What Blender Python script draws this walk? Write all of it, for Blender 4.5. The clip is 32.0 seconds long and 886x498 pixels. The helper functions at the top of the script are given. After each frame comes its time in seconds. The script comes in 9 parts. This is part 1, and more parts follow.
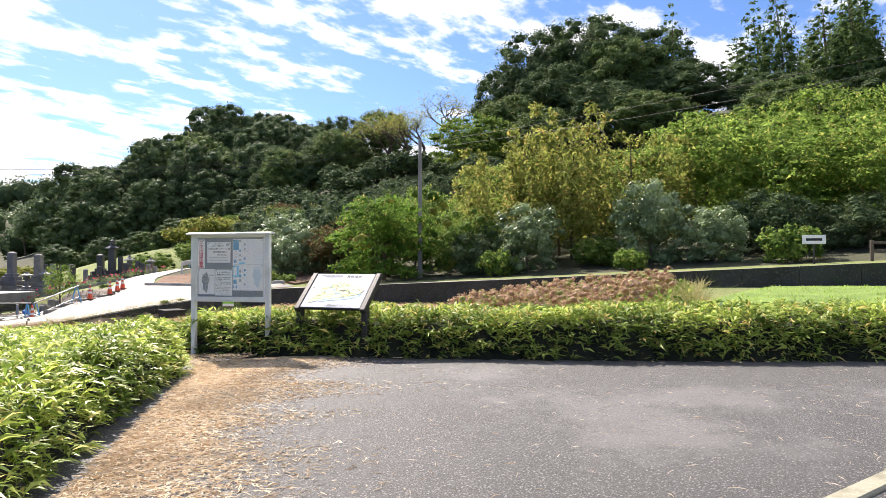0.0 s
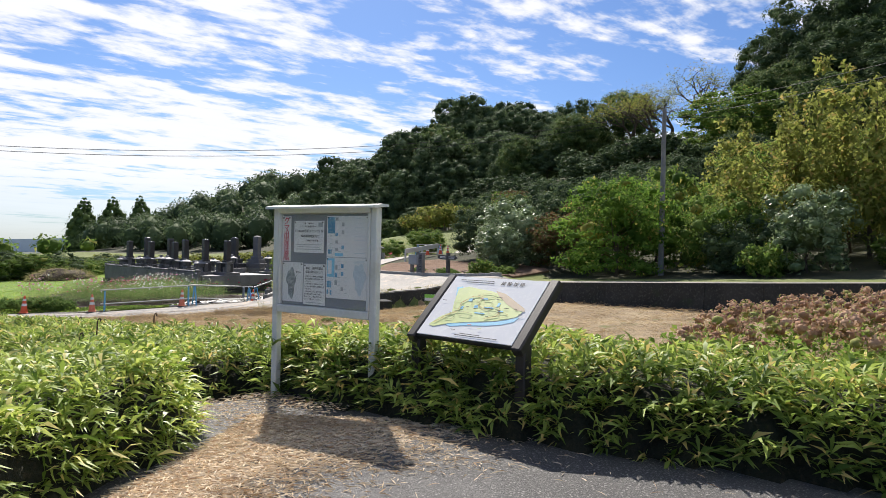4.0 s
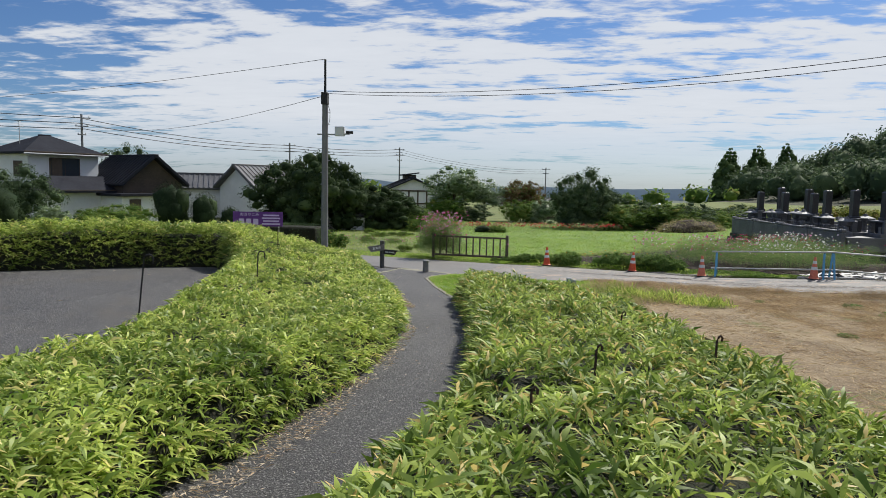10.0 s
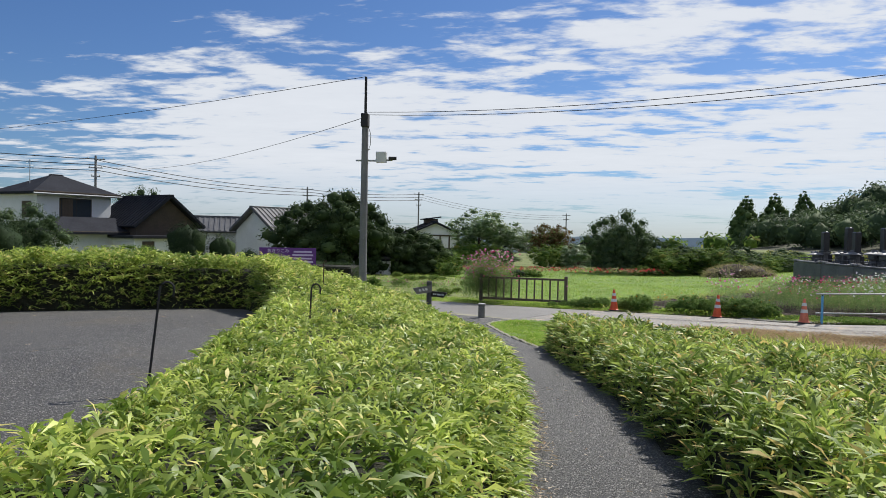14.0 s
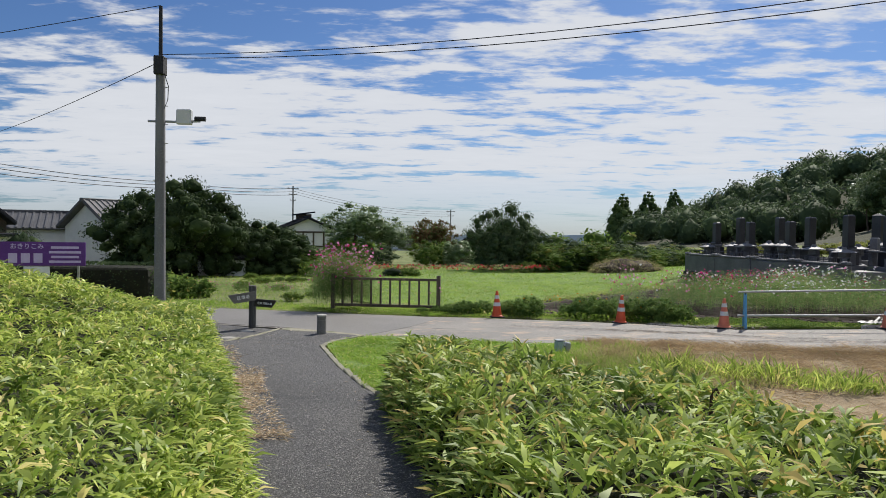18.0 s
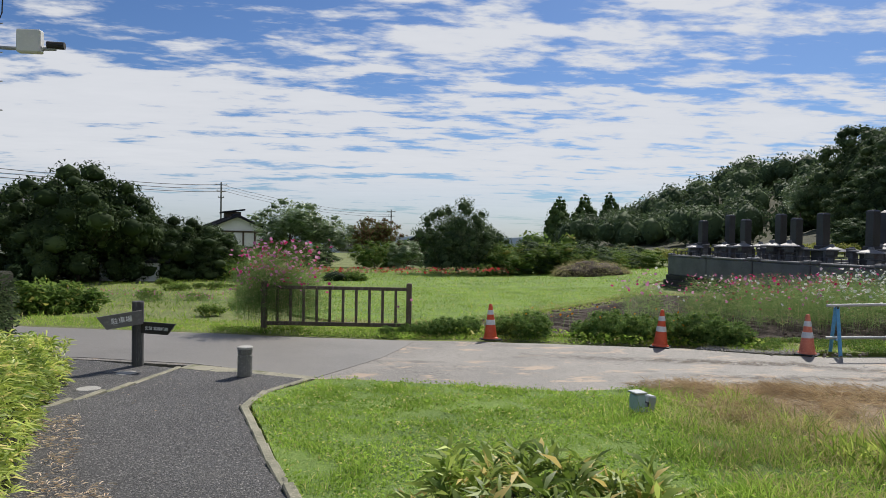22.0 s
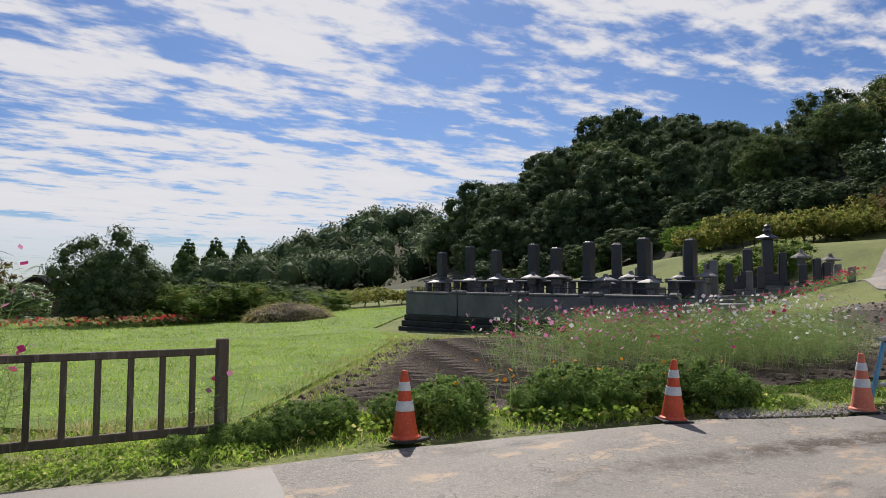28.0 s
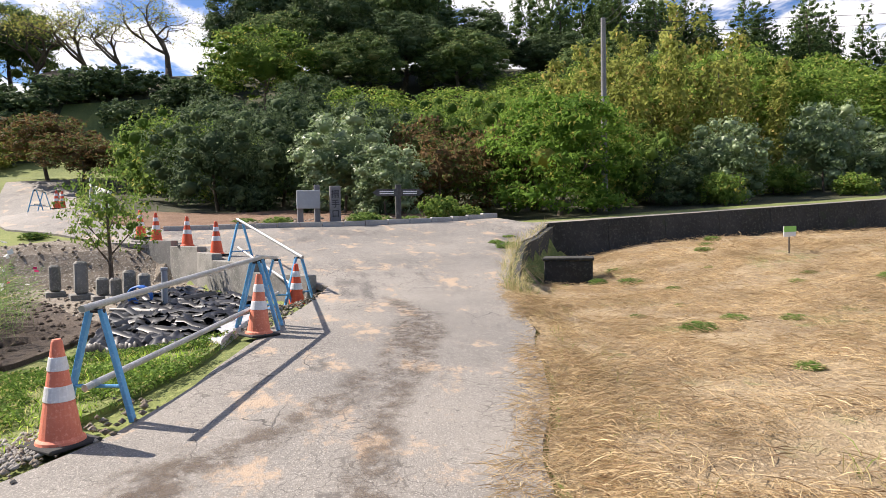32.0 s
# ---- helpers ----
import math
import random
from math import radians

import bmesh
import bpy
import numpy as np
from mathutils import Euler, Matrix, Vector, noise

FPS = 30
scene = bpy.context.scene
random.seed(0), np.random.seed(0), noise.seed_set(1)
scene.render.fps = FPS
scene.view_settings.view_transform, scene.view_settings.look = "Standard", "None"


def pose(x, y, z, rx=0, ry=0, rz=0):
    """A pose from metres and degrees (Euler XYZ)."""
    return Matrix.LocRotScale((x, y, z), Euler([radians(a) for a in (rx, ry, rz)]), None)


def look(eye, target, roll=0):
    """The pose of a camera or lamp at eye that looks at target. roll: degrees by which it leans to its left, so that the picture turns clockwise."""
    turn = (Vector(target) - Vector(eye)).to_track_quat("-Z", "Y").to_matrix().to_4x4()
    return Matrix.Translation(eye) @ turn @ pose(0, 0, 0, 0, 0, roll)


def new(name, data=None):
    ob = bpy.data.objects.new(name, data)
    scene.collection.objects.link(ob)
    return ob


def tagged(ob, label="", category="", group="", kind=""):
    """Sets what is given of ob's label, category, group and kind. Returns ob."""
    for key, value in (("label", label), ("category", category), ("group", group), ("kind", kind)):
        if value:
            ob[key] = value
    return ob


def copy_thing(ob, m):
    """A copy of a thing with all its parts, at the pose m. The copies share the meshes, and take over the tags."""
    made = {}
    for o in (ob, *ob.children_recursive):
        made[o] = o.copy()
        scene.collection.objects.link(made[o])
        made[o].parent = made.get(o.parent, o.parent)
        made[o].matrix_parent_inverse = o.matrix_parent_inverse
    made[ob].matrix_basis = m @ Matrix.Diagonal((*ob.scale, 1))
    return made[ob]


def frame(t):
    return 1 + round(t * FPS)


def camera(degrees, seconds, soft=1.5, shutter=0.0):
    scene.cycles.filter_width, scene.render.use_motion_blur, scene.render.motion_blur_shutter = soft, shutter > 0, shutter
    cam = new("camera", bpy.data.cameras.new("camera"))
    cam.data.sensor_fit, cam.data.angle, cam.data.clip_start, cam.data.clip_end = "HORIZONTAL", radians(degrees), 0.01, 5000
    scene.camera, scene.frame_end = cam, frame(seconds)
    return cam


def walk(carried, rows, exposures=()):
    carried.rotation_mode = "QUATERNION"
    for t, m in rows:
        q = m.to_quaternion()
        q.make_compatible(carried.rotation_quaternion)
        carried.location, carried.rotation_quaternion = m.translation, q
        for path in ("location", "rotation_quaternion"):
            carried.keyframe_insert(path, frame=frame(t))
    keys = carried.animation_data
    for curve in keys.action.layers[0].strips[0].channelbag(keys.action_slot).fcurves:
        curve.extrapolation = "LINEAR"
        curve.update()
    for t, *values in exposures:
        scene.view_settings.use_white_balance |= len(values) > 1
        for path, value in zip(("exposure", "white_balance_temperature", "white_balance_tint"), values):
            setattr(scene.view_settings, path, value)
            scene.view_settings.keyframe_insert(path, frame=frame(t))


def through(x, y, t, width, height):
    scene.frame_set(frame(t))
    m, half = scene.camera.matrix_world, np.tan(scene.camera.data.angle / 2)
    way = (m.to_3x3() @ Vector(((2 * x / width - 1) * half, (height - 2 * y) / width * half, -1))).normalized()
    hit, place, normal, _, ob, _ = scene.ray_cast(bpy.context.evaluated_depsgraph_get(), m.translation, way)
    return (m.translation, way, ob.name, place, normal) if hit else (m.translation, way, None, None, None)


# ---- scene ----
PATH = [
    (0, (-5.806, -14.833, 2.907), (-4.033, -13.908, 2.934), -0.1),
    (0.5, (-5.18, -14.81, 2.841), (-3.474, -13.765, 2.877), -0.6),
    (1, (-4.669, -14.665, 2.851), (-3.025, -13.525, 2.879), -0.1),
    (1.5, (-4.227, -14.386, 2.833), (-2.651, -13.155, 2.818), 0.1),
    (2, (-3.722, -14.155, 2.866), (-2.25, -12.802, 2.811), 0.6),
    (2.5, (-3.269, -13.832, 2.948), (-1.874, -12.401, 2.868), 0.1),
    (4.5, (-1.146, -12.388, 2.935), (0.191, -10.901, 2.94), 1.7),
    (5, (-0.764, -12.036, 2.963), (0.494, -10.483, 2.907), 1.1),
    (5.5, (-0.401, -11.643, 3.017), (0.727, -9.994, 2.922), 0.9),
    (6, (-0.013, -11.214, 3.059), (0.961, -9.471, 2.946), 0.4),
    (6.5, (0.273, -10.697, 3.037), (1.098, -8.879, 2.91), 1.0),
    (7, (0.488, -10.205, 3.049), (1.202, -8.341, 2.912), 0.8),
    (7.5, (0.654, -9.709, 3.046), (1.281, -7.813, 2.941), 1.0),
    (8, (0.773, -9.299, 3.058), (1.321, -7.378, 2.965), 1.1),
    (8.5, (0.897, -8.813, 3.004), (1.341, -6.865, 2.912), 1.2),
    (9, (0.961, -8.261, 2.998), (1.209, -6.281, 2.854), 1.3),
    (9.5, (0.987, -7.751, 3.015), (0.976, -5.762, 2.811), 1.2),
    (10, (0.962, -7.238, 3.003), (0.689, -5.266, 2.809), 1.2),
    (10.5, (0.782, -6.78, 3.028), (0.274, -4.854, 2.852), 1.4),
    (11, (0.507, -6.4, 2.954), (-0.217, -4.54, 2.834), 1.3),
    (11.5, (0.207, -6.11, 2.864), (-0.674, -4.316, 2.79), 1.3),
    (12, (-0.155, -5.929, 2.728), (-1.049, -4.143, 2.634), 1.6),
    (12.5, (-0.402, -5.661, 2.561), (-1.277, -3.864, 2.476), 1.5),
    (13, (-0.671, -5.289, 2.484), (-1.426, -3.438, 2.411), 1.5),
    (13.5, (-0.849, -4.895, 2.457), (-1.375, -2.967, 2.402), 1.4),
    (14, (-0.858, -4.364, 2.452), (-1.164, -2.388, 2.4), 1.2),
    (14.5, (-0.867, -3.789, 2.436), (-1.02, -1.797, 2.339), 1.0),
    (15, (-0.813, -3.176, 2.396), (-0.854, -1.181, 2.259), 0.9),
    (15.5, (-0.746, -2.535, 2.371), (-0.751, -0.54, 2.231), 0.9),
    (17.5, (-0.312, 0.174, 2.223), (-0.272, 2.172, 2.141), 0.7),
    (18, (-0.303, 0.773, 2.186), (-0.285, 2.772, 2.136), 0.8),
    (18.5, (-0.288, 1.39, 2.15), (-0.279, 3.39, 2.118), 0.6),
    (19, (-0.392, 1.964, 2.1), (-0.388, 3.963, 2.069), 0.8),
    (19.5, (-0.503, 2.606, 2.085), (-0.491, 4.606, 2.051), 0.9),
    (20, (-0.563, 3.283, 2.035), (-0.545, 5.282, 2.01), 0.7),
    (20.5, (-0.633, 3.904, 2.007), (-0.593, 5.904, 1.987), 0.9),
    (21, (-0.729, 4.509, 1.996), (-0.622, 6.506, 1.966), 0.9),
    (21.5, (-0.874, 5.11, 1.995), (-0.733, 7.104, 1.959), 1.1),
    (22, (-1.023, 5.738, 1.966), (-0.817, 7.727, 1.926), 1.0),
    (22.5, (-1.27, 6.448, 1.875), (-1.022, 8.432, 1.831), 0.9),
    (23, (-1.469, 7.068, 1.816), (-1.226, 9.052, 1.737), 0.7),
    (23.5, (-1.701, 7.688, 1.747), (-1.461, 9.672, 1.664), 0.8),
    (24, (-1.899, 8.238, 1.744), (-1.666, 10.222, 1.66), 0.7),
    (24.5, (-2.086, 8.855, 1.716), (-1.899, 10.846, 1.682), 0.5),
    (26.5, (-2.633, 11.499, 1.573), (-2.156, 13.438, 1.675), 1.1),
    (27, (-2.708, 11.988, 1.549), (-2.002, 13.857, 1.623), 0.8),
    (27.5, (-2.683, 12.575, 1.512), (-1.727, 14.331, 1.575), 0.7),
    (28, (-2.573, 13.189, 1.485), (-1.382, 14.792, 1.593), 0.4),
    (28.5, (-2.348, 13.78, 1.482), (-0.913, 15.169, 1.588), 0.4),
    (29, (-1.99, 14.331, 1.446), (-0.329, 15.444, 1.513), 0.0),
    (29.5, (-1.565, 14.763, 1.438), (0.276, 15.545, 1.445), -0.4),
    (30, (-0.998, 15.028, 1.395), (0.948, 15.49, 1.377), -0.5),
    (30.5, (-0.385, 15.244, 1.394), (1.606, 15.433, 1.375), -0.6),
    (31, (0.218, 15.314, 1.388), (2.216, 15.235, 1.354), -0.8),
    (31.5, (0.833, 15.353, 1.405), (2.811, 15.062, 1.35), -1.1),
    (32, (1.56, 15.39, 1.411), (3.508, 14.944, 1.342), -1.0),
]
cam = camera(65.8, 32.0, 0.7)
EXPO = [(0.0, 1.35, 6900, 15), (1.0, 1.2, 6900, 15), (2.0, 1.0, 6850, 14), (4.5, 0.6, 6600, 11), (6.0, 0.42, 6500, 10), (9.0, 0.18, 6400, 9), (13.0, 0.3, 6400, 9), (19.0, 0.15, 6500, 10), (24.5, 0.15, 6550, 11),
        (28.0, 0.22, 6750, 13), (29.0, 0.45, 6800, 13), (30.0, 1.1, 6900, 15), (31.0, 1.1, 6900, 15), (32.0, 1.05, 6900, 15)]
walk(cam, [(t, look(e, g, r)) for t, e, g, r in PATH], EXPO)

# ---- light ----
SUN_YAW, SUN_UP = -31.0, 44.0
sun_way = Vector((-math.sin(radians(SUN_YAW)), math.cos(radians(SUN_YAW)), math.tan(radians(SUN_UP)))).normalized()
sun = new("sun", bpy.data.lights.new("sun", "SUN"))
sun.data.energy, sun.data.angle, sun.data.color = 4.6, radians(0.6), (1.0, 0.95, 0.87)
sun.matrix_world = look(sun_way * 60, (0, 0, 0))

world = bpy.data.worlds.new("sky")
scene.world = world
world.use_nodes = True


def build_sky():
    nt = world.node_tree
    nd, ln = nt.nodes, nt.links
    nd.clear()
    out, bg = nd.new("ShaderNodeOutputWorld"), nd.new("ShaderNodeBackground")
    sky = nd.new("ShaderNodeTexSky")
    sky.sky_type, sky.sun_disc = "NISHITA", False
    sky.sun_elevation, sky.sun_rotation = radians(SUN_UP), radians(-SUN_YAW)
    sky.air_density, sky.dust_density, sky.ozone_density, sky.altitude = 1.0, 0.6, 1.6, 200
    tc, sep = nd.new("ShaderNodeTexCoord"), nd.new("ShaderNodeSeparateXYZ")
    ln.new(tc.outputs["Generated"], sep.inputs[0])

    def calc(op, a, b, clamp=False):
        n = nd.new("ShaderNodeMath")
        n.operation, n.use_clamp = op, clamp
        for i, v in enumerate((a, b)):
            if isinstance(v, (int, float)):
                n.inputs[i].default_value = v
            else:
                ln.new(v, n.inputs[i])
        return n.outputs[0]

    up = calc("MAXIMUM", sep.outputs[2], 0.0)
    den = calc("ADD", up, 0.055)
    flat = nd.new("ShaderNodeCombineXYZ")
    ln.new(calc("DIVIDE", sep.outputs[0], den), flat.inputs[0])
    ln.new(calc("DIVIDE", sep.outputs[1], den), flat.inputs[1])
    turn = nd.new("ShaderNodeMapping")
    turn.inputs["Rotation"].default_value = (0, 0, radians(12))
    turn.inputs["Scale"].default_value = (0.8, 1.3, 1)
    ln.new(flat.outputs[0], turn.inputs[0])

    def cloud(scale, detail, rough, warp):
        n = nd.new("ShaderNodeTexNoise")
        n.inputs["Scale"].default_value, n.inputs["Detail"].default_value = scale, detail
        n.inputs["Roughness"].default_value, n.inputs["Distortion"].default_value = rough, warp
        ln.new(turn.outputs[0], n.inputs["Vector"])
        return n.outputs["Fac"]

    big, mid, fine = cloud(0.5, 2, 0.5, 0.2), cloud(2.6, 5, 0.58, 0.2), cloud(9.0, 4, 0.6, 0.2)
    mass = calc("ADD", calc("MULTIPLY", big, 0.75), calc("ADD", calc("MULTIPLY", mid, 0.7), calc("MULTIPLY", fine, 0.26)))
    low = nd.new("ShaderNodeMapRange")
    low.inputs[1].default_value, low.inputs[2].default_value = 0.04, 0.3
    low.inputs[3].default_value, low.inputs[4].default_value = 0.16, 0.0
    ln.new(up, low.inputs[0])
    cover = nd.new("ShaderNodeMapRange")
    cover.interpolation_type = "SMOOTHSTEP"
    cover.inputs[1].default_value, cover.inputs[2].default_value = 0.81, 0.96
    west = nd.new("ShaderNodeMapRange")
    west.interpolation_type = "SMOOTHSTEP"
    west.inputs[1].default_value, west.inputs[2].default_value = 0.35, 0.85
    west.inputs[3].default_value, west.inputs[4].default_value = 0.0, 0.15
    ln.new(calc("MULTIPLY", sep.outputs[0], -1.0), west.inputs[0])
    ln.new(calc("SUBTRACT", calc("ADD", mass, low.outputs[0]), west.outputs[0]), cover.inputs[0])
    tone = nd.new("ShaderNodeMapRange")
    tone.inputs[1].default_value, tone.inputs[2].default_value = 0.84, 1.12
    tone.inputs[3].default_value, tone.inputs[4].default_value = 0.86, 1.0
    ln.new(mass, tone.inputs[0])
    white = nd.new("ShaderNodeMix")
    white.data_type = "RGBA"
    white.inputs[6].default_value, white.inputs[7].default_value = CLOUD_SHADE, CLOUD_LIGHT
    ln.new(tone.outputs[0], white.inputs[0])
    haze = nd.new("ShaderNodeMapRange")
    haze.inputs[1].default_value, haze.inputs[2].default_value = 0.0, 0.09
    haze.inputs[3].default_value, haze.inputs[4].default_value = 0.35, 1.0
    ln.new(up, haze.inputs[0])
    mix = nd.new("ShaderNodeMix")
    mix.data_type = "RGBA"
    ln.new(calc("MULTIPLY", calc("MULTIPLY", cover.outputs[0], haze.outputs[0]), 0.93), mix.inputs[0])
    blue = nd.new("ShaderNodeMix")
    blue.data_type, blue.blend_type = "RGBA", "MULTIPLY"
    blue.inputs[0].default_value, blue.inputs[7].default_value = 1.0, SKY_TINT
    ln.new(sky.outputs[0], blue.inputs[6])
    ln.new(blue.outputs[2], mix.inputs[6])
    ln.new(white.outputs[2], mix.inputs[7])
    ln.new(mix.outputs[2], bg.inputs[0])
    bg.inputs[1].default_value = 0.075
    ln.new(bg.outputs[0], out.inputs[0])


CLOUD_SHADE, CLOUD_LIGHT, SKY_TINT = (5.6, 6.0, 6.6, 1), (8.9, 9.1, 9.5, 1), (0.48, 0.66, 0.95, 1)
build_sky()

# ---- materials ----


def node_mat(name):
    m = bpy.data.materials.new(name)
    m.use_nodes = True
    nt = m.node_tree
    return m, nt, nt.nodes, nt.links, nt.nodes["Principled BSDF"]


def noise_node(nd, ln, scale, detail=5, rough=0.6, stretch=None, world_space=True):
    tex = nd.new("ShaderNodeTexNoise")
    tex.inputs["Scale"].default_value, tex.inputs["Detail"].default_value, tex.inputs["Roughness"].default_value = scale, detail, rough
    if world_space:
        src = nd.new("ShaderNodeNewGeometry").outputs["Position"]
    else:
        src = nd.new("ShaderNodeTexCoord").outputs["Object"]
    if stretch:
        mp = nd.new("ShaderNodeMapping")
        mp.inputs["Scale"].default_value = stretch
        ln.new(src, mp.inputs[0])
        src = mp.outputs[0]
    ln.new(src, tex.inputs["Vector"])
    return tex.outputs["Fac"]


def mix_col(nd, ln, fac, a, b):
    m = nd.new("ShaderNodeMix")
    m.data_type = "RGBA"
    for v, k in ((fac, 0), (a, 6), (b, 7)):
        if isinstance(v, (int, float)):
            m.inputs[k].default_value = v
        elif isinstance(v, tuple):
            m.inputs[k].default_value = (*v[:3], 1)
        else:
            ln.new(v, m.inputs[k])
    return m.outputs[2]


def ramp(nd, ln, fac, lo, hi):
    r = nd.new("ShaderNodeMapRange")
    r.interpolation_type = "SMOOTHSTEP"
    r.inputs[1].default_value, r.inputs[2].default_value = lo, hi
    ln.new(fac, r.inputs[0])
    return r.outputs[0]


def surf(name, base, dark, light=None, big=0.6, fine=30.0, rough=0.85, bump=0.3, metal=0.0, depth=0.01, stretch=None, stain=None, spots=0.0, local=False):
    """A worn surface: broad patches, fine grain, optional pale flecks and stains."""
    m, nt, nd, ln, b = node_mat(name)
    n1 = ramp(nd, ln, noise_node(nd, ln, big, 6, 0.65, stretch, not local), 0.32, 0.68)
    n2 = noise_node(nd, ln, fine, 4, 0.7, stretch, not local)
    c = mix_col(nd, ln, n1, dark, base)
    if light:
        c = mix_col(nd, ln, ramp(nd, ln, n2, 0.5, 0.72), c, light)
    if stain:
        c = mix_col(nd, ln, ramp(nd, ln, noise_node(nd, ln, big * 0.7, 7, 0.7, stretch, not local), 0.56, 0.68), c, stain)
    if spots:
        v = nd.new("ShaderNodeTexVoronoi")
        v.inputs["Scale"].default_value = spots
        ln.new(nd.new("ShaderNodeNewGeometry").outputs["Position"], v.inputs["Vector"])
        c = mix_col(nd, ln, ramp(nd, ln, v.outputs["Distance"], 0.28, 0.12), c, light or base)
    ln.new(c, b.inputs["Base Color"])
    b.inputs["Roughness"].default_value, b.inputs["Metallic"].default_value = rough, metal
    if bump:
        bp = nd.new("ShaderNodeBump")
        bp.inputs["Strength"].default_value, bp.inputs["Distance"].default_value = bump, depth
        ln.new(n2, bp.inputs["Height"])
        ln.new(bp.outputs[0], b.inputs["Normal"])
    return m


def leaf_mat(name, a, b_, c=None, share=0.12, through=0.35, rough=0.7, patch=0.5, shine=0.08):
    """Leaves: each one its own tint, light coming through, patches of tone across the plant."""
    m, nt, nd, ln, b = node_mat(name)
    rnd = nd.new("ShaderNodeNewGeometry").outputs["Random Per Island"]
    col = mix_col(nd, ln, rnd, a, b_)
    col = mix_col(nd, ln, ramp(nd, ln, noise_node(nd, ln, patch, 3), 0.35, 0.75), col, tuple(v * 0.72 for v in a))
    if c:
        mul = nd.new("ShaderNodeMath")
        mul.operation = "MULTIPLY"
        mul.inputs[1].default_value = 7.31
        fr = nd.new("ShaderNodeMath")
        fr.operation = "FRACT"
        ln.new(rnd, mul.inputs[0])
        ln.new(mul.outputs[0], fr.inputs[0])
        lt = nd.new("ShaderNodeMath")
        lt.operation = "LESS_THAN"
        lt.inputs[1].default_value = share
        ln.new(fr.outputs[0], lt.inputs[0])
        col = mix_col(nd, ln, lt.outputs[0], col, c)
    ln.new(col, b.inputs["Base Color"])
    b.inputs["Roughness"].default_value = rough
    b.inputs["Specular IOR Level"].default_value = shine
    tr, mx = nd.new("ShaderNodeBsdfTranslucent"), nd.new("ShaderNodeMixShader")
    ln.new(col, tr.inputs[0])
    mx.inputs[0].default_value = through
    ln.new(b.outputs[0], mx.inputs[1])
    ln.new(tr.outputs[0], mx.inputs[2])
    ln.new(mx.outputs[0], nd["Material Output"].inputs[0])
    return m


def plain(name, col, rough=0.5, metal=0.0, grain=0.08, scale=12.0):
    return surf(name, col, tuple(v * (1 - grain) for v in col), tuple(min(1, v * (1 + grain)) for v in col), 1.5, scale, rough, 0.08, metal, 0.003)


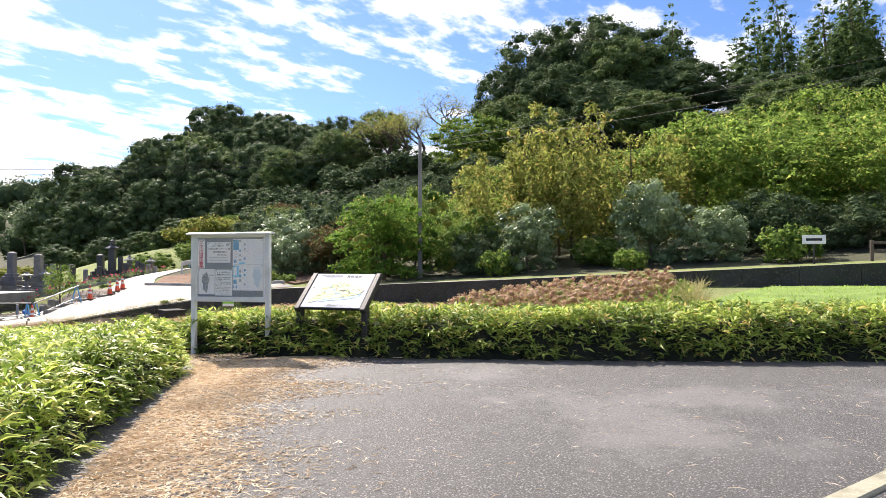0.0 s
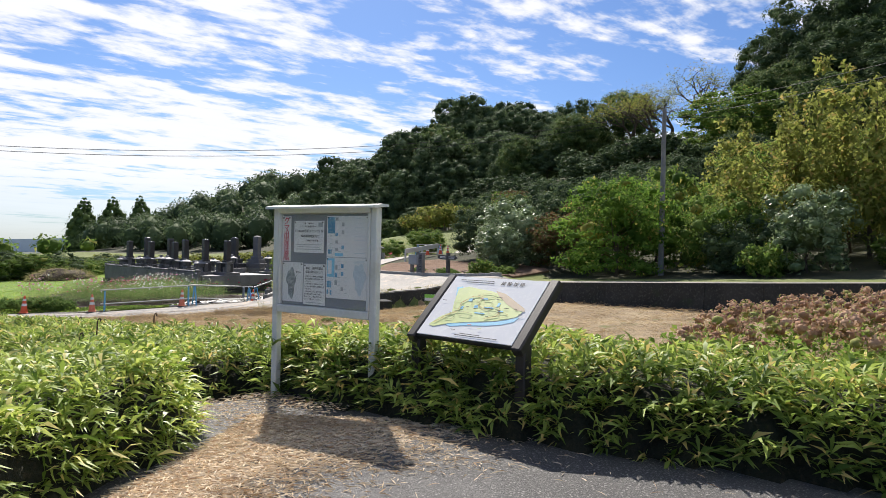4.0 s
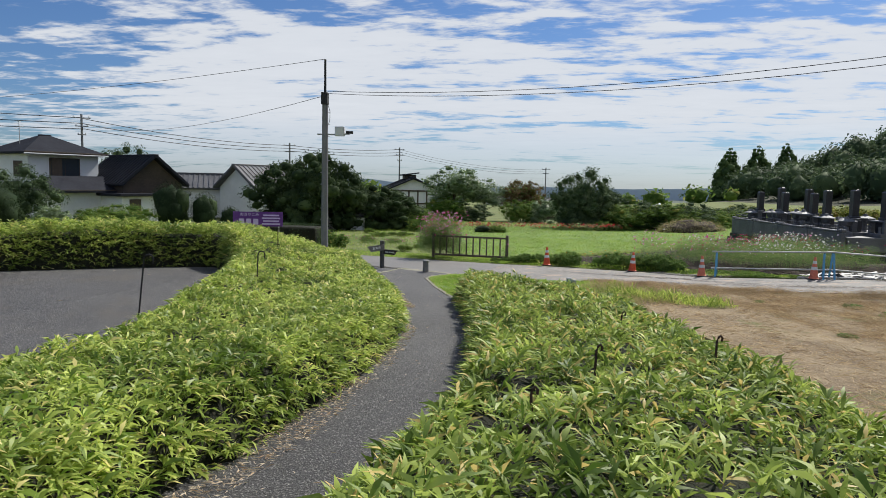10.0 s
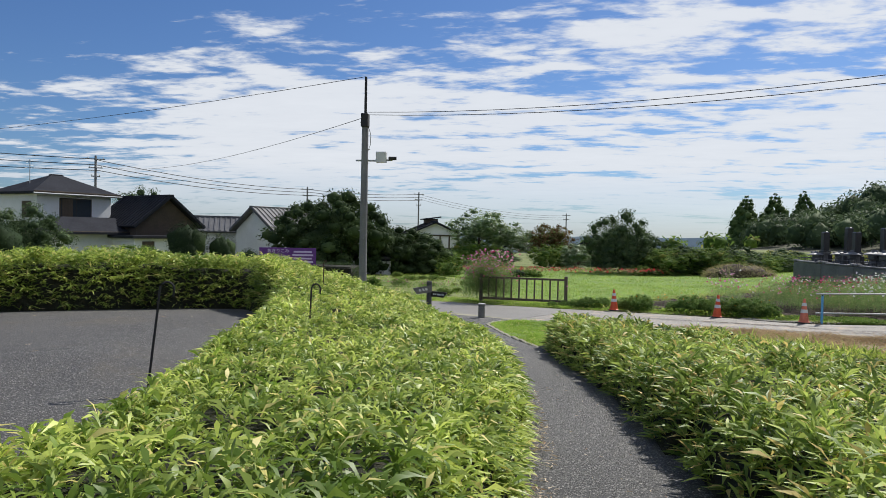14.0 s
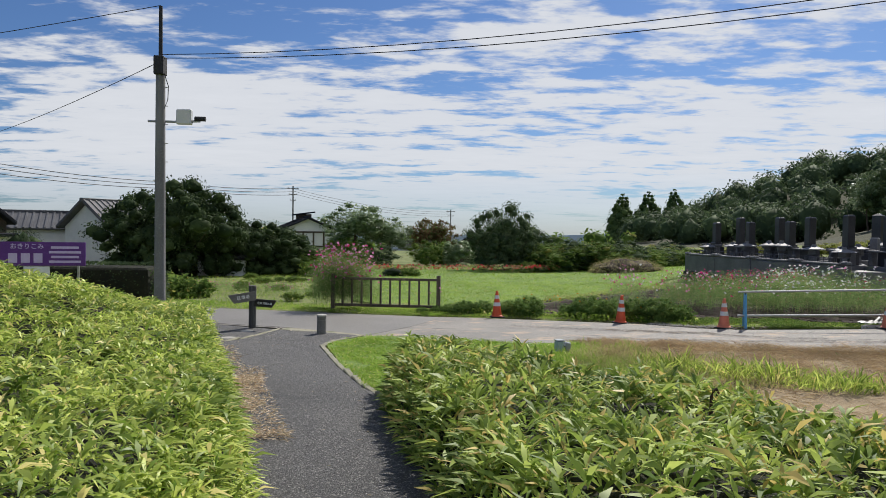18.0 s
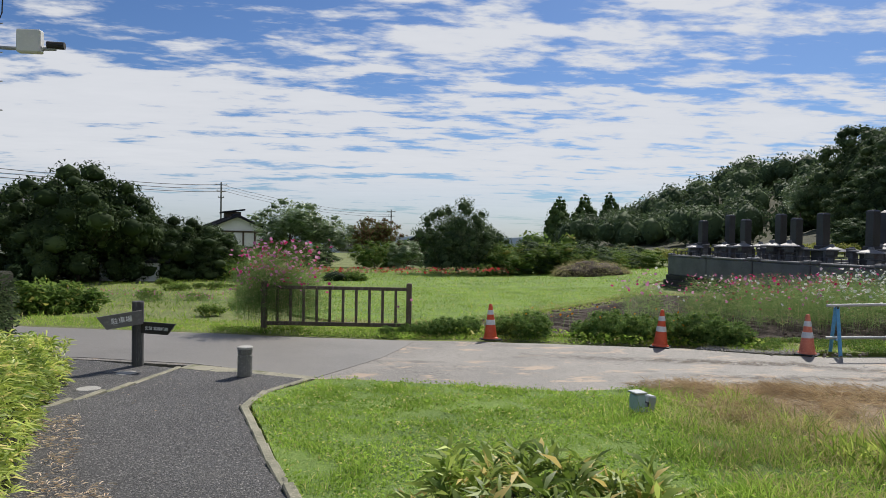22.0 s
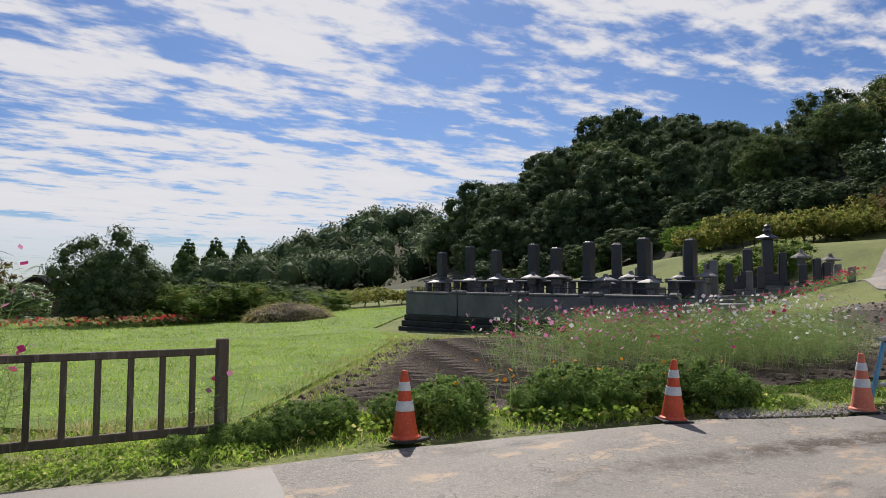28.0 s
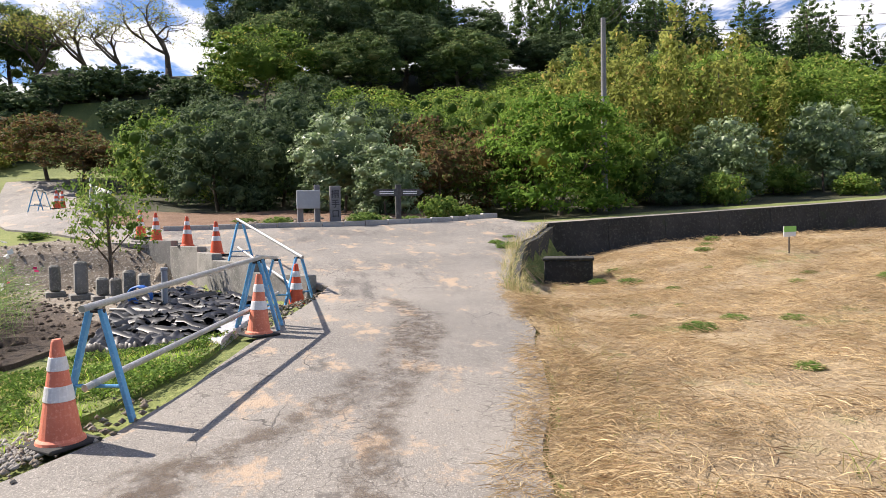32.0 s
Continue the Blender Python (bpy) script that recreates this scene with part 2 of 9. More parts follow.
def road_mat():
    """Old concrete-grey lane: tan dust, dark damp patches, branching cracks."""
    m, nt, nd, ln, b = node_mat("road_surface")
    c = mix_col(nd, ln, ramp(nd, ln, noise_node(nd, ln, 0.28, 6, 0.65), 0.35, 0.66), (0.145, 0.135, 0.122), (0.235, 0.215, 0.188))
    c = mix_col(nd, ln, ramp(nd, ln, noise_node(nd, ln, 60, 3, 0.7), 0.50, 0.70), c, (0.36, 0.335, 0.30))
    c = mix_col(nd, ln, ramp(nd, ln, noise_node(nd, ln, 14, 6, 0.75), 0.56, 0.68), c, (0.10, 0.092, 0.082))
    c = mix_col(nd, ln, ramp(nd, ln, noise_node(nd, ln, 1.1, 8, 0.72, (1, 1.6, 1)), 0.535, 0.63), c, (0.38, 0.285, 0.20))
    c = mix_col(nd, ln, ramp(nd, ln, noise_node(nd, ln, 0.5, 8, 0.7, (0.6, 1.5, 1)), 0.56, 0.66), c, (0.11, 0.10, 0.09))
    pos = nd.new("ShaderNodeNewGeometry").outputs["Position"]
    chips = nd.new("ShaderNodeTexVoronoi")
    chips.inputs["Scale"].default_value = 42
    ln.new(pos, chips.inputs["Vector"])
    c = mix_col(nd, ln, ramp(nd, ln, chips.outputs["Distance"], 0.30, 0.12), c, (0.31, 0.285, 0.25))
    bend = nd.new("ShaderNodeTexNoise")
    bend.inputs["Scale"].default_value, bend.inputs["Detail"].default_value = 1.3, 5
    ln.new(pos, bend.inputs["Vector"])
    add = nd.new("ShaderNodeVectorMath")
    add.operation = "MULTIPLY_ADD"
    add.inputs[1].default_value = (0.9, 0.9, 0)
    ln.new(bend.outputs["Color"], add.inputs[0])
    ln.new(pos, add.inputs[2])
    v = nd.new("ShaderNodeTexVoronoi")
    v.feature = "DISTANCE_TO_EDGE"
    v.inputs["Scale"].default_value = 1.5
    ln.new(add.outputs[0], v.inputs["Vector"])
    line = ramp(nd, ln, v.outputs["Distance"], 0.011, 0.002)
    gate = ramp(nd, ln, noise_node(nd, ln, 0.4, 4), 0.50, 0.60)
    mul = nd.new("ShaderNodeMath")
    mul.operation = "MULTIPLY"
    ln.new(line, mul.inputs[0])
    ln.new(gate, mul.inputs[1])
    c = mix_col(nd, ln, mul.outputs[0], c, (0.075, 0.069, 0.062))
    w = nd.new("ShaderNodeTexVoronoi")
    w.feature = "DISTANCE_TO_EDGE"
    w.inputs["Scale"].default_value = 8.5
    ln.new(add.outputs[0], w.inputs["Vector"])
    net = nd.new("ShaderNodeMath")
    net.operation = "MULTIPLY"
    ln.new(ramp(nd, ln, w.outputs["Distance"], 0.05, 0.01), net.inputs[0])
    ln.new(ramp(nd, ln, noise_node(nd, ln, 0.45, 4, 0.6, (1, 1.5, 1)), 0.51, 0.57), net.inputs[1])
    c = mix_col(nd, ln, net.outputs[0], c, (0.12, 0.108, 0.095))
    ln.new(c, b.inputs["Base Color"])
    b.inputs["Roughness"].default_value = 0.74
    bp = nd.new("ShaderNodeBump")
    bp.inputs["Strength"].default_value, bp.inputs["Distance"].default_value = 0.8, 0.012
    ln.new(noise_node(nd, ln, 55, 4, 0.7), bp.inputs["Height"])
    ln.new(bp.outputs[0], b.inputs["Normal"])
    return m


def mud_mat():
    """A thin film of damp brown mud, broken up by bare patches."""
    m, nt, nd, ln, b = node_mat("mud_film")
    c = mix_col(nd, ln, noise_node(nd, ln, 3, 5), (0.085, 0.065, 0.05), (0.15, 0.115, 0.085))
    ln.new(c, b.inputs["Base Color"])
    b.inputs["Roughness"].default_value = 0.8
    tr, mx = nd.new("ShaderNodeBsdfTransparent"), nd.new("ShaderNodeMixShader")
    fade = nd.new("ShaderNodeAttribute")
    fade.attribute_name = "fade"
    film = nd.new("ShaderNodeMath")
    film.operation = "MULTIPLY"
    ln.new(ramp(nd, ln, noise_node(nd, ln, 5.0, 9, 0.8), 0.40, 0.62), film.inputs[0])
    ln.new(fade.outputs["Fac"], film.inputs[1])
    ln.new(film.outputs[0], mx.inputs[0])
    ln.new(tr.outputs[0], mx.inputs[1])
    ln.new(b.outputs[0], mx.inputs[2])
    ln.new(mx.outputs[0], nd["Material Output"].inputs[0])
    return m


M = dict(
    asphalt=surf("asphalt", (0.074, 0.072, 0.070), (0.05, 0.049, 0.048), (0.29, 0.28, 0.265), 0.35, 70, 0.68, 1.0, depth=0.02, spots=32, stain=(0.15, 0.145, 0.14)),
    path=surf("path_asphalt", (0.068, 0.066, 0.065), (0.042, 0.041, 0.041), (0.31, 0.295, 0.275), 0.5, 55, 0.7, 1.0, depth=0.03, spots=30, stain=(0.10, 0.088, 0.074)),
    road=road_mat(),
    concrete=surf("concrete", (0.40, 0.39, 0.36), (0.27, 0.26, 0.24), (0.5, 0.48, 0.45), 1.3, 30, 0.9, 0.3),
    kerb=surf("kerb_concrete", (0.31, 0.29, 0.215), (0.19, 0.185, 0.13), (0.40, 0.37, 0.29), 2.6, 40, 0.95, 0.6, stain=(0.15, 0.16, 0.08)),
    # base halved to hold the shade of the retaining wall's sunless face
    wall=surf("retaining_wall", (0.045, 0.044, 0.040), (0.024, 0.025, 0.02), (0.085, 0.082, 0.072), 0.9, 14, 0.95, 0.5, depth=0.03, stain=(0.03, 0.045, 0.02)),
    soil=surf("soil", (0.085, 0.062, 0.046), (0.055, 0.040, 0.030), (0.13, 0.10, 0.075), 1.2, 24, 1.0, 0.9, depth=0.04),
    litter=surf("woodland_floor", (0.055, 0.058, 0.025), (0.03, 0.034, 0.016), (0.10, 0.085, 0.045), 0.5, 6, 1.0, 0.9, depth=0.06),
    smooth_road=surf("smooth_lane", (0.185, 0.174, 0.158), (0.145, 0.136, 0.124), (0.25, 0.235, 0.215), 0.35, 60, 0.62, 0.5, depth=0.008, stain=(0.21, 0.188, 0.155)),
    gravelsoil=surf("gravelly_soil", (0.22, 0.185, 0.145), (0.14, 0.115, 0.085), (0.36, 0.33, 0.28), 1.1, 18, 1.0, 0.9, depth=0.04, spots=9),
    redsoil=surf("red_soil", (0.20, 0.12, 0.075), (0.14, 0.082, 0.05), (0.27, 0.17, 0.11), 1.2, 20, 1.0, 0.9, depth=0.04),
    hay=surf("cut_hay", (0.37, 0.285, 0.17), (0.20, 0.145, 0.085), (0.50, 0.40, 0.26), 0.9, 22, 1.0, 0.9, depth=0.05, stain=(0.17, 0.18, 0.065)),
    meadow=surf("meadow", (0.17, 0.20, 0.055), (0.10, 0.13, 0.035), (0.25, 0.26, 0.09), 0.25, 9, 1.0, 0.8, depth=0.06, stain=(0.20, 0.19, 0.075)),
    lawn=surf("lawn", (0.17, 0.265, 0.045), (0.10, 0.17, 0.03), (0.27, 0.34, 0.09), 0.7, 30, 1.0, 0.8, depth=0.04),
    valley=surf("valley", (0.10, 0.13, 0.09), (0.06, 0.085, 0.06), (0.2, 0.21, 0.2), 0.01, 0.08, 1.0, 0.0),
    bark=surf("bark", (0.12, 0.09, 0.065), (0.06, 0.045, 0.032), (0.2, 0.16, 0.13), 3, 22, 0.95, 0.7, depth=0.02, stretch=(1, 1, 0.25)),
    granite=surf("granite", (0.165, 0.165, 0.172), (0.10, 0.10, 0.106), (0.235, 0.235, 0.24), 1.2, 60, 0.6, 0.15),
    darkstone=surf("dark_granite", (0.042, 0.042, 0.047), (0.027, 0.027, 0.031), (0.068, 0.068, 0.073), 1.5, 50, 0.35, 0.1),
    oldstone=surf("weathered_stone", (0.24, 0.23, 0.21), (0.13, 0.13, 0.115), (0.33, 0.32, 0.29), 2.0, 26, 0.9, 0.5),
    white_metal=surf("white_painted_metal", (0.66, 0.67, 0.66), (0.58, 0.59, 0.58), (0.70, 0.70, 0.69), 1.5, 20, 0.5, 0.05, stain=(0.52, 0.52, 0.48)),
    grey_panel=surf("grey_felt", (0.26, 0.28, 0.30), (0.23, 0.245, 0.26), (0.3, 0.32, 0.34), 1.0, 120, 0.95, 0.2),
    paper=surf("paper", (0.80, 0.80, 0.79), (0.74, 0.75, 0.76), (0.84, 0.84, 0.83), 2.2, 18, 0.9, 0.1),
    ink=plain("ink", (0.03, 0.03, 0.035), 0.8),
    red_ink=plain("red_ink", (0.55, 0.03, 0.08), 0.8),
    blue_ink=surf("faded_blue_print", (0.22, 0.45, 0.62), (0.10, 0.28, 0.46), (0.42, 0.62, 0.74), 6, 30, 0.9, 0.0),
    grey_ink=surf("grey_print", (0.45, 0.48, 0.48), (0.34, 0.37, 0.38), (0.6, 0.62, 0.62), 14, 50, 0.9, 0.0),
    black_metal=surf("dark_brown_metal", (0.022, 0.019, 0.020), (0.015, 0.013, 0.014), (0.035, 0.03, 0.032), 2, 40, 0.5, 0.1),
    map_green=surf("map_green", (0.62, 0.70, 0.28), (0.56, 0.66, 0.30), (0.68, 0.74, 0.36), 5, 30, 0.5, 0.0),
    map_blue=plain("map_blue", (0.25, 0.60, 0.80), 0.5),
    map_tan=plain("map_tan", (0.58, 0.46, 0.30), 0.5),
    map_brown=plain("map_brown", (0.48, 0.37, 0.24), 0.5),
    pale_print=surf("pale_blue_print", (0.60, 0.68, 0.72), (0.52, 0.61, 0.67), (0.68, 0.74, 0.77), 8, 40, 0.9, 0.0),
    map_red=plain("map_red", (0.70, 0.22, 0.12), 0.5),
    timber=surf("weathered_timber", (0.13, 0.10, 0.075), (0.07, 0.055, 0.042), (0.2, 0.17, 0.14), 2.0, 20, 0.9, 0.5, stretch=(1, 1, 0.15)),
    fake_timber=surf("grey_post_timber", (0.09, 0.09, 0.09), (0.05, 0.05, 0.05), (0.15, 0.15, 0.145), 2.0, 26, 0.85, 0.4, stretch=(1, 1, 0.2)),
    sign_board=surf("grey_sign_board", (0.20, 0.19, 0.18), (0.14, 0.135, 0.13), (0.27, 0.26, 0.245), 2.0, 26, 0.8, 0.3, stretch=(0.2, 1, 1)),
    log=surf("pale_log", (0.46, 0.41, 0.34), (0.30, 0.26, 0.21), (0.55, 0.50, 0.43), 1.6, 12, 0.9, 0.6, stretch=(0.3, 2.5, 2.5), depth=0.015),
    log_end=surf("log_end", (0.36, 0.31, 0.25), (0.2, 0.17, 0.13), (0.45, 0.4, 0.33), 4, 30, 0.9, 0.5),
    cone=surf("orange_cone", (0.72, 0.10, 0.03), (0.60, 0.075, 0.025), (0.80, 0.16, 0.07), 4, 40, 0.5, 0.1, local=True),
    cone_white=surf("cone_band", (0.75, 0.76, 0.77), (0.6, 0.6, 0.6), (0.82, 0.82, 0.82), 5, 40, 0.35, 0.1, local=True),
    cone_old=surf("faded_cone", (0.74, 0.22, 0.13), (0.62, 0.17, 0.10), (0.80, 0.32, 0.22), 4, 40, 0.7, 0.15, local=True),
    rubber=plain("rubber", (0.025, 0.025, 0.025), 0.85),
    blue_paint=surf("blue_painted_steel", (0.10, 0.36, 0.62), (0.07, 0.27, 0.5), (0.2, 0.45, 0.68), 4, 30, 0.45, 0.15),
    steel=surf("galvanised_pipe", (0.50, 0.50, 0.49), (0.36, 0.36, 0.35), (0.6, 0.6, 0.6), 3, 40, 0.45, 0.1, 0.6),
    pole=surf("pole_concrete", (0.21, 0.21, 0.215), (0.15, 0.15, 0.155), (0.27, 0.27, 0.27), 1.0, 30, 0.75, 0.15),
    wire=plain("wire", (0.02, 0.02, 0.022), 0.7),
    sheet=surf("black_sheet", (0.006, 0.0063, 0.009), (0.004, 0.004, 0.005), (0.014, 0.0145, 0.018), 2, 9, 0.46, 0.15, depth=0.02),
    grey_sheet=surf("grey_sheet", (0.42, 0.42, 0.43), (0.3, 0.3, 0.31), (0.5, 0.5, 0.5), 2, 9, 0.6, 0.7, depth=0.04),
    plaster=surf("white_plaster", (0.83, 0.84, 0.84), (0.74, 0.75, 0.75), (0.87, 0.87, 0.87), 0.6, 20, 0.9, 0.1),
    beige=surf("beige_siding", (0.50, 0.41, 0.32), (0.42, 0.35, 0.28), (0.56, 0.48, 0.4), 0.8, 16, 0.9, 0.2, stretch=(1, 1, 6)),
    roof=surf("dark_roof", (0.028, 0.030, 0.038), (0.019, 0.020, 0.026), (0.045, 0.048, 0.058), 0.6, 12, 0.85, 0.3),
    tile=surf("grey_roof_tile", (0.11, 0.11, 0.115), (0.07, 0.07, 0.075), (0.16, 0.16, 0.16), 0.8, 14, 0.6, 0.3),
    old_wood=surf("old_house_wood", (0.10, 0.075, 0.055), (0.06, 0.045, 0.034), (0.15, 0.12, 0.09), 1.0, 14, 0.9, 0.3),
    pane=plain("window_pane", (0.05, 0.06, 0.07), 0.12),
    purple=surf("purple_sign", (0.13, 0.03, 0.26), (0.10, 0.022, 0.20), (0.16, 0.045, 0.30), 2, 20, 0.5, 0.05),
    lavender=plain("pale_violet_print", (0.62, 0.50, 0.78), 0.5),
    plastic_blue=plain("blue_plastic", (0.06, 0.22, 0.62), 0.4),
    meter=plain("pale_blue_box", (0.36, 0.46, 0.52), 0.5),
    grey_plastic=plain("grey_plastic", (0.32, 0.34, 0.36), 0.5),
    green_sign=plain("green_print", (0.25, 0.62, 0.10), 0.5),
    straw=leaf_mat("straw", (0.47, 0.35, 0.195), (0.72, 0.565, 0.35), (0.33, 0.23, 0.135), 0.22, 0.3, 0.8, 1.0),
    pale_straw=leaf_mat("pale_straw", (0.70, 0.55, 0.38), (0.86, 0.74, 0.56), (0.48, 0.33, 0.20), 0.15, 0.2, 0.8, 1.0),
    sasa=leaf_mat("bamboo_grass_leaf", (0.15, 0.26, 0.030), (0.82, 0.90, 0.23), (0.84, 0.74, 0.28), 0.06, 0.42, 0.45, 0.9, 0.3),
    sasa_wild=leaf_mat("wild_bamboo_grass_leaf", (0.115, 0.205, 0.028), (0.70, 0.81, 0.20), (0.74, 0.58, 0.20), 0.10, 0.40, 0.5, 1.3, 0.25),
    # near-black fill for hedge cores: the shade between leaves is put into its colour
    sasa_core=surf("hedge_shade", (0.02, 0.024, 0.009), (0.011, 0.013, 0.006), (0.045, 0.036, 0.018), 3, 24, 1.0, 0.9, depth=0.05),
    photinia_red=leaf_mat("photinia_red_leaf", (0.38, 0.025, 0.03), (0.58, 0.07, 0.06), (0.16, 0.10, 0.03), 0.2, 0.35, 0.35),
    photinia=leaf_mat("photinia_leaf", (0.022, 0.05, 0.018), (0.07, 0.115, 0.035), (0.26, 0.035, 0.032), 0.21, 0.2, 0.3),
    # blue raised in leaf_dark, leaf_far and leaf_edge: woodland haze put into the colour
    leaf_dark=leaf_mat("dark_evergreen_leaf", (0.060, 0.098, 0.046), (0.168, 0.225, 0.105), None, 0.1, 0.3),
    leaf_mid=leaf_mat("mid_green_leaf", (0.09, 0.17, 0.034), (0.27, 0.37, 0.085), (0.36, 0.35, 0.09), 0.08, 0.5),
    leaf_fresh=leaf_mat("fresh_green_leaf", (0.125, 0.215, 0.04), (0.30, 0.42, 0.09), (0.42, 0.42, 0.11), 0.1, 0.6),
    leaf_yellow=leaf_mat("yellowing_leaf", (0.19, 0.23, 0.05), (0.39, 0.40, 0.11), (0.40, 0.31, 0.10), 0.1, 0.55),
    leaf_orange=leaf_mat("rusty_leaf", (0.125, 0.085, 0.042), (0.27, 0.165, 0.075), (0.12, 0.15, 0.045), 0.35, 0.38),
    leaf_silver=leaf_mat("glossy_camellia_leaf", (0.15, 0.225, 0.095), (0.38, 0.46, 0.26), None, 0.1, 0.35, 0.4, 0.5, 0.3),
    leaf_far=leaf_mat("ridge_leaf", (0.062, 0.10, 0.048), (0.165, 0.225, 0.105), None, 0.1, 0.3, 0.7, 0.06),
    leaf_marigold=leaf_mat("marigold_leaf", (0.085, 0.165, 0.04), (0.27, 0.40, 0.10), (0.30, 0.36, 0.10), 0.08, 0.4),
    clover=leaf_mat("clover_leaf", (0.075, 0.145, 0.028), (0.23, 0.35, 0.075), (0.38, 0.36, 0.13), 0.08, 0.3),
    grit=surf("pale_grit", (0.30, 0.285, 0.26), (0.18, 0.17, 0.15), (0.42, 0.40, 0.37), 3, 30, 0.95, 0.4),
    leaf_camphor=leaf_mat("dark_garden_leaf", (0.034, 0.06, 0.024), (0.105, 0.15, 0.055), None, 0.1, 0.25),
    leaf_yew=leaf_mat("clipped_garden_leaf", (0.022, 0.04, 0.017), (0.058, 0.09, 0.034), None, 0.1, 0.15),
    leaf_edge=leaf_mat("woodland_leaf", (0.072, 0.122, 0.044), (0.215, 0.285, 0.105), (0.27, 0.28, 0.12), 0.06, 0.38),
    leaf_maple=leaf_mat("maple_leaf", (0.09, 0.19, 0.03), (0.26, 0.40, 0.07), (0.40, 0.38, 0.10), 0.06, 0.5),
    leaf_conifer=leaf_mat("conifer_leaf", (0.07, 0.12, 0.042), (0.19, 0.265, 0.09), None, 0.1, 0.35),
    blade=leaf_mat("grass_blade", (0.22, 0.37, 0.05), (0.50, 0.66, 0.13), (0.60, 0.56, 0.22), 0.10, 0.55),
    blade_dry=leaf_mat("dry_grass_blade", (0.442, 0.377, 0.169), (0.728, 0.624, 0.351), (0.22, 0.27, 0.08), 0.2, 0.3),
    feather=leaf_mat("cosmos_foliage", (0.16, 0.27, 0.075), (0.35, 0.48, 0.19), (0.44, 0.40, 0.20), 0.12, 0.45),
    petal_pink=leaf_mat("pink_petal", (0.62, 0.20, 0.42), (0.80, 0.45, 0.62), (0.62, 0.05, 0.22), 0.2, 0.35),
    petal_white=leaf_mat("white_petal", (0.78, 0.78, 0.74), (0.85, 0.85, 0.82), (0.85, 0.70, 0.78), 0.15, 0.3),
    petal_red=leaf_mat("crimson_petal", (0.50, 0.02, 0.10), (0.70, 0.07, 0.20), None, 0.1, 0.3),
    petal_scarlet=leaf_mat("scarlet_flower", (0.55, 0.05, 0.05), (0.75, 0.16, 0.13), (0.2, 0.22, 0.06), 0.3, 0.3),
    marigold=leaf_mat("orange_flower", (0.75, 0.26, 0.02), (0.85, 0.38, 0.03), None, 0.1, 0.2),
    sedum=leaf_mat("dry_flower_head", (0.42, 0.25, 0.16), (0.58, 0.40, 0.28), (0.34, 0.36, 0.12), 0.2, 0.3),
    # sky-like pale blue: the haze over the far hills is put into their colour
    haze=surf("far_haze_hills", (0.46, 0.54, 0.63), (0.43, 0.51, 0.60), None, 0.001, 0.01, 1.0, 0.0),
    mud=mud_mat(),
    rust=surf("rusty_iron", (0.06, 0.035, 0.025), (0.03, 0.02, 0.016), (0.12, 0.06, 0.035), 6, 40, 0.9, 0.4),
)
M["roof"].node_tree.nodes["Principled BSDF"].inputs["Specular IOR Level"].default_value = 0.12
M["sheet"].node_tree.nodes["Principled BSDF"].inputs["Specular IOR Level"].default_value = 0.4

# ---- building blocks ----
RNG = np.random.default_rng(7)


def empty(name, m, label, category, group="", kind=""):
    ob = new(name)
    ob.empty_display_size = 0.2
    ob.matrix_basis = m
    return tagged(ob, label, category, group, kind)


def link(name, me, material, parent=None, label="", kind=""):
    ob = new(name, me)
    if material is not None:
        me.materials.append(M[material] if isinstance(material, str) else material)
    if parent is not None:
        ob.parent = parent
    return tagged(ob, label, kind=kind)


def part(name, bm, material, parent=None, label="", kind="", smooth=False):
    me = bpy.data.meshes.new(name)
    bmesh.ops.recalc_face_normals(bm, faces=bm.faces)
    bm.to_mesh(me)
    bm.free()
    if smooth:
        me.polygons.foreach_set("use_smooth", [True] * len(me.polygons))
    return link(name, me, material, parent, label, kind)


def box(sx, sy, sz, at=(0, 0, 0), bev=0.006, rot=None, taper=1.0, bm=None):
    """A box standing on at, with rounded edges; taper narrows its top."""
    own = bmesh.new()
    bmesh.ops.create_cube(own, size=1.0)
    for v in own.verts:
        k = taper if v.co.z > 0 else 1.0
        v.co = Vector((v.co.x * sx * k, v.co.y * sy * k, (v.co.z + 0.5) * sz))
    if bev:
        bmesh.ops.bevel(own, geom=list(own.edges), offset=min(bev, 0.3 * min(sx, sy, sz)), segments=1, affect="EDGES", profile=0.7)
    m = Matrix.Translation(at) @ (rot or Matrix.Identity(4))
    bmesh.ops.transform(own, matrix=m, verts=own.verts)
    if bm is None:
        return own
    tmp = bpy.data.meshes.new("tmp")
    own.to_mesh(tmp)
    own.free()
    bm.from_mesh(tmp)
    bpy.data.meshes.remove(tmp)
    return bm


def lathe(profile, n=20, bm=None, m=None):
    """A turned shape from (radius, height) pairs, closed at both ends."""
    bm = bm or bmesh.new()
    m = m or Matrix.Identity(4)
    rings = []
    for r, z in profile:
        rings.append([bm.verts.new(m @ Vector((r * math.cos(2 * math.pi * i / n), r * math.sin(2 * math.pi * i / n), z))) for i in range(n)])
    for a, b in zip(rings, rings[1:]):
        for i in range(n):
            bm.faces.new((a[i], a[(i + 1) % n], b[(i + 1) % n], b[i]))
    bm.faces.new(rings[0][::-1])
    bm.faces.new(rings[-1])
    return bm


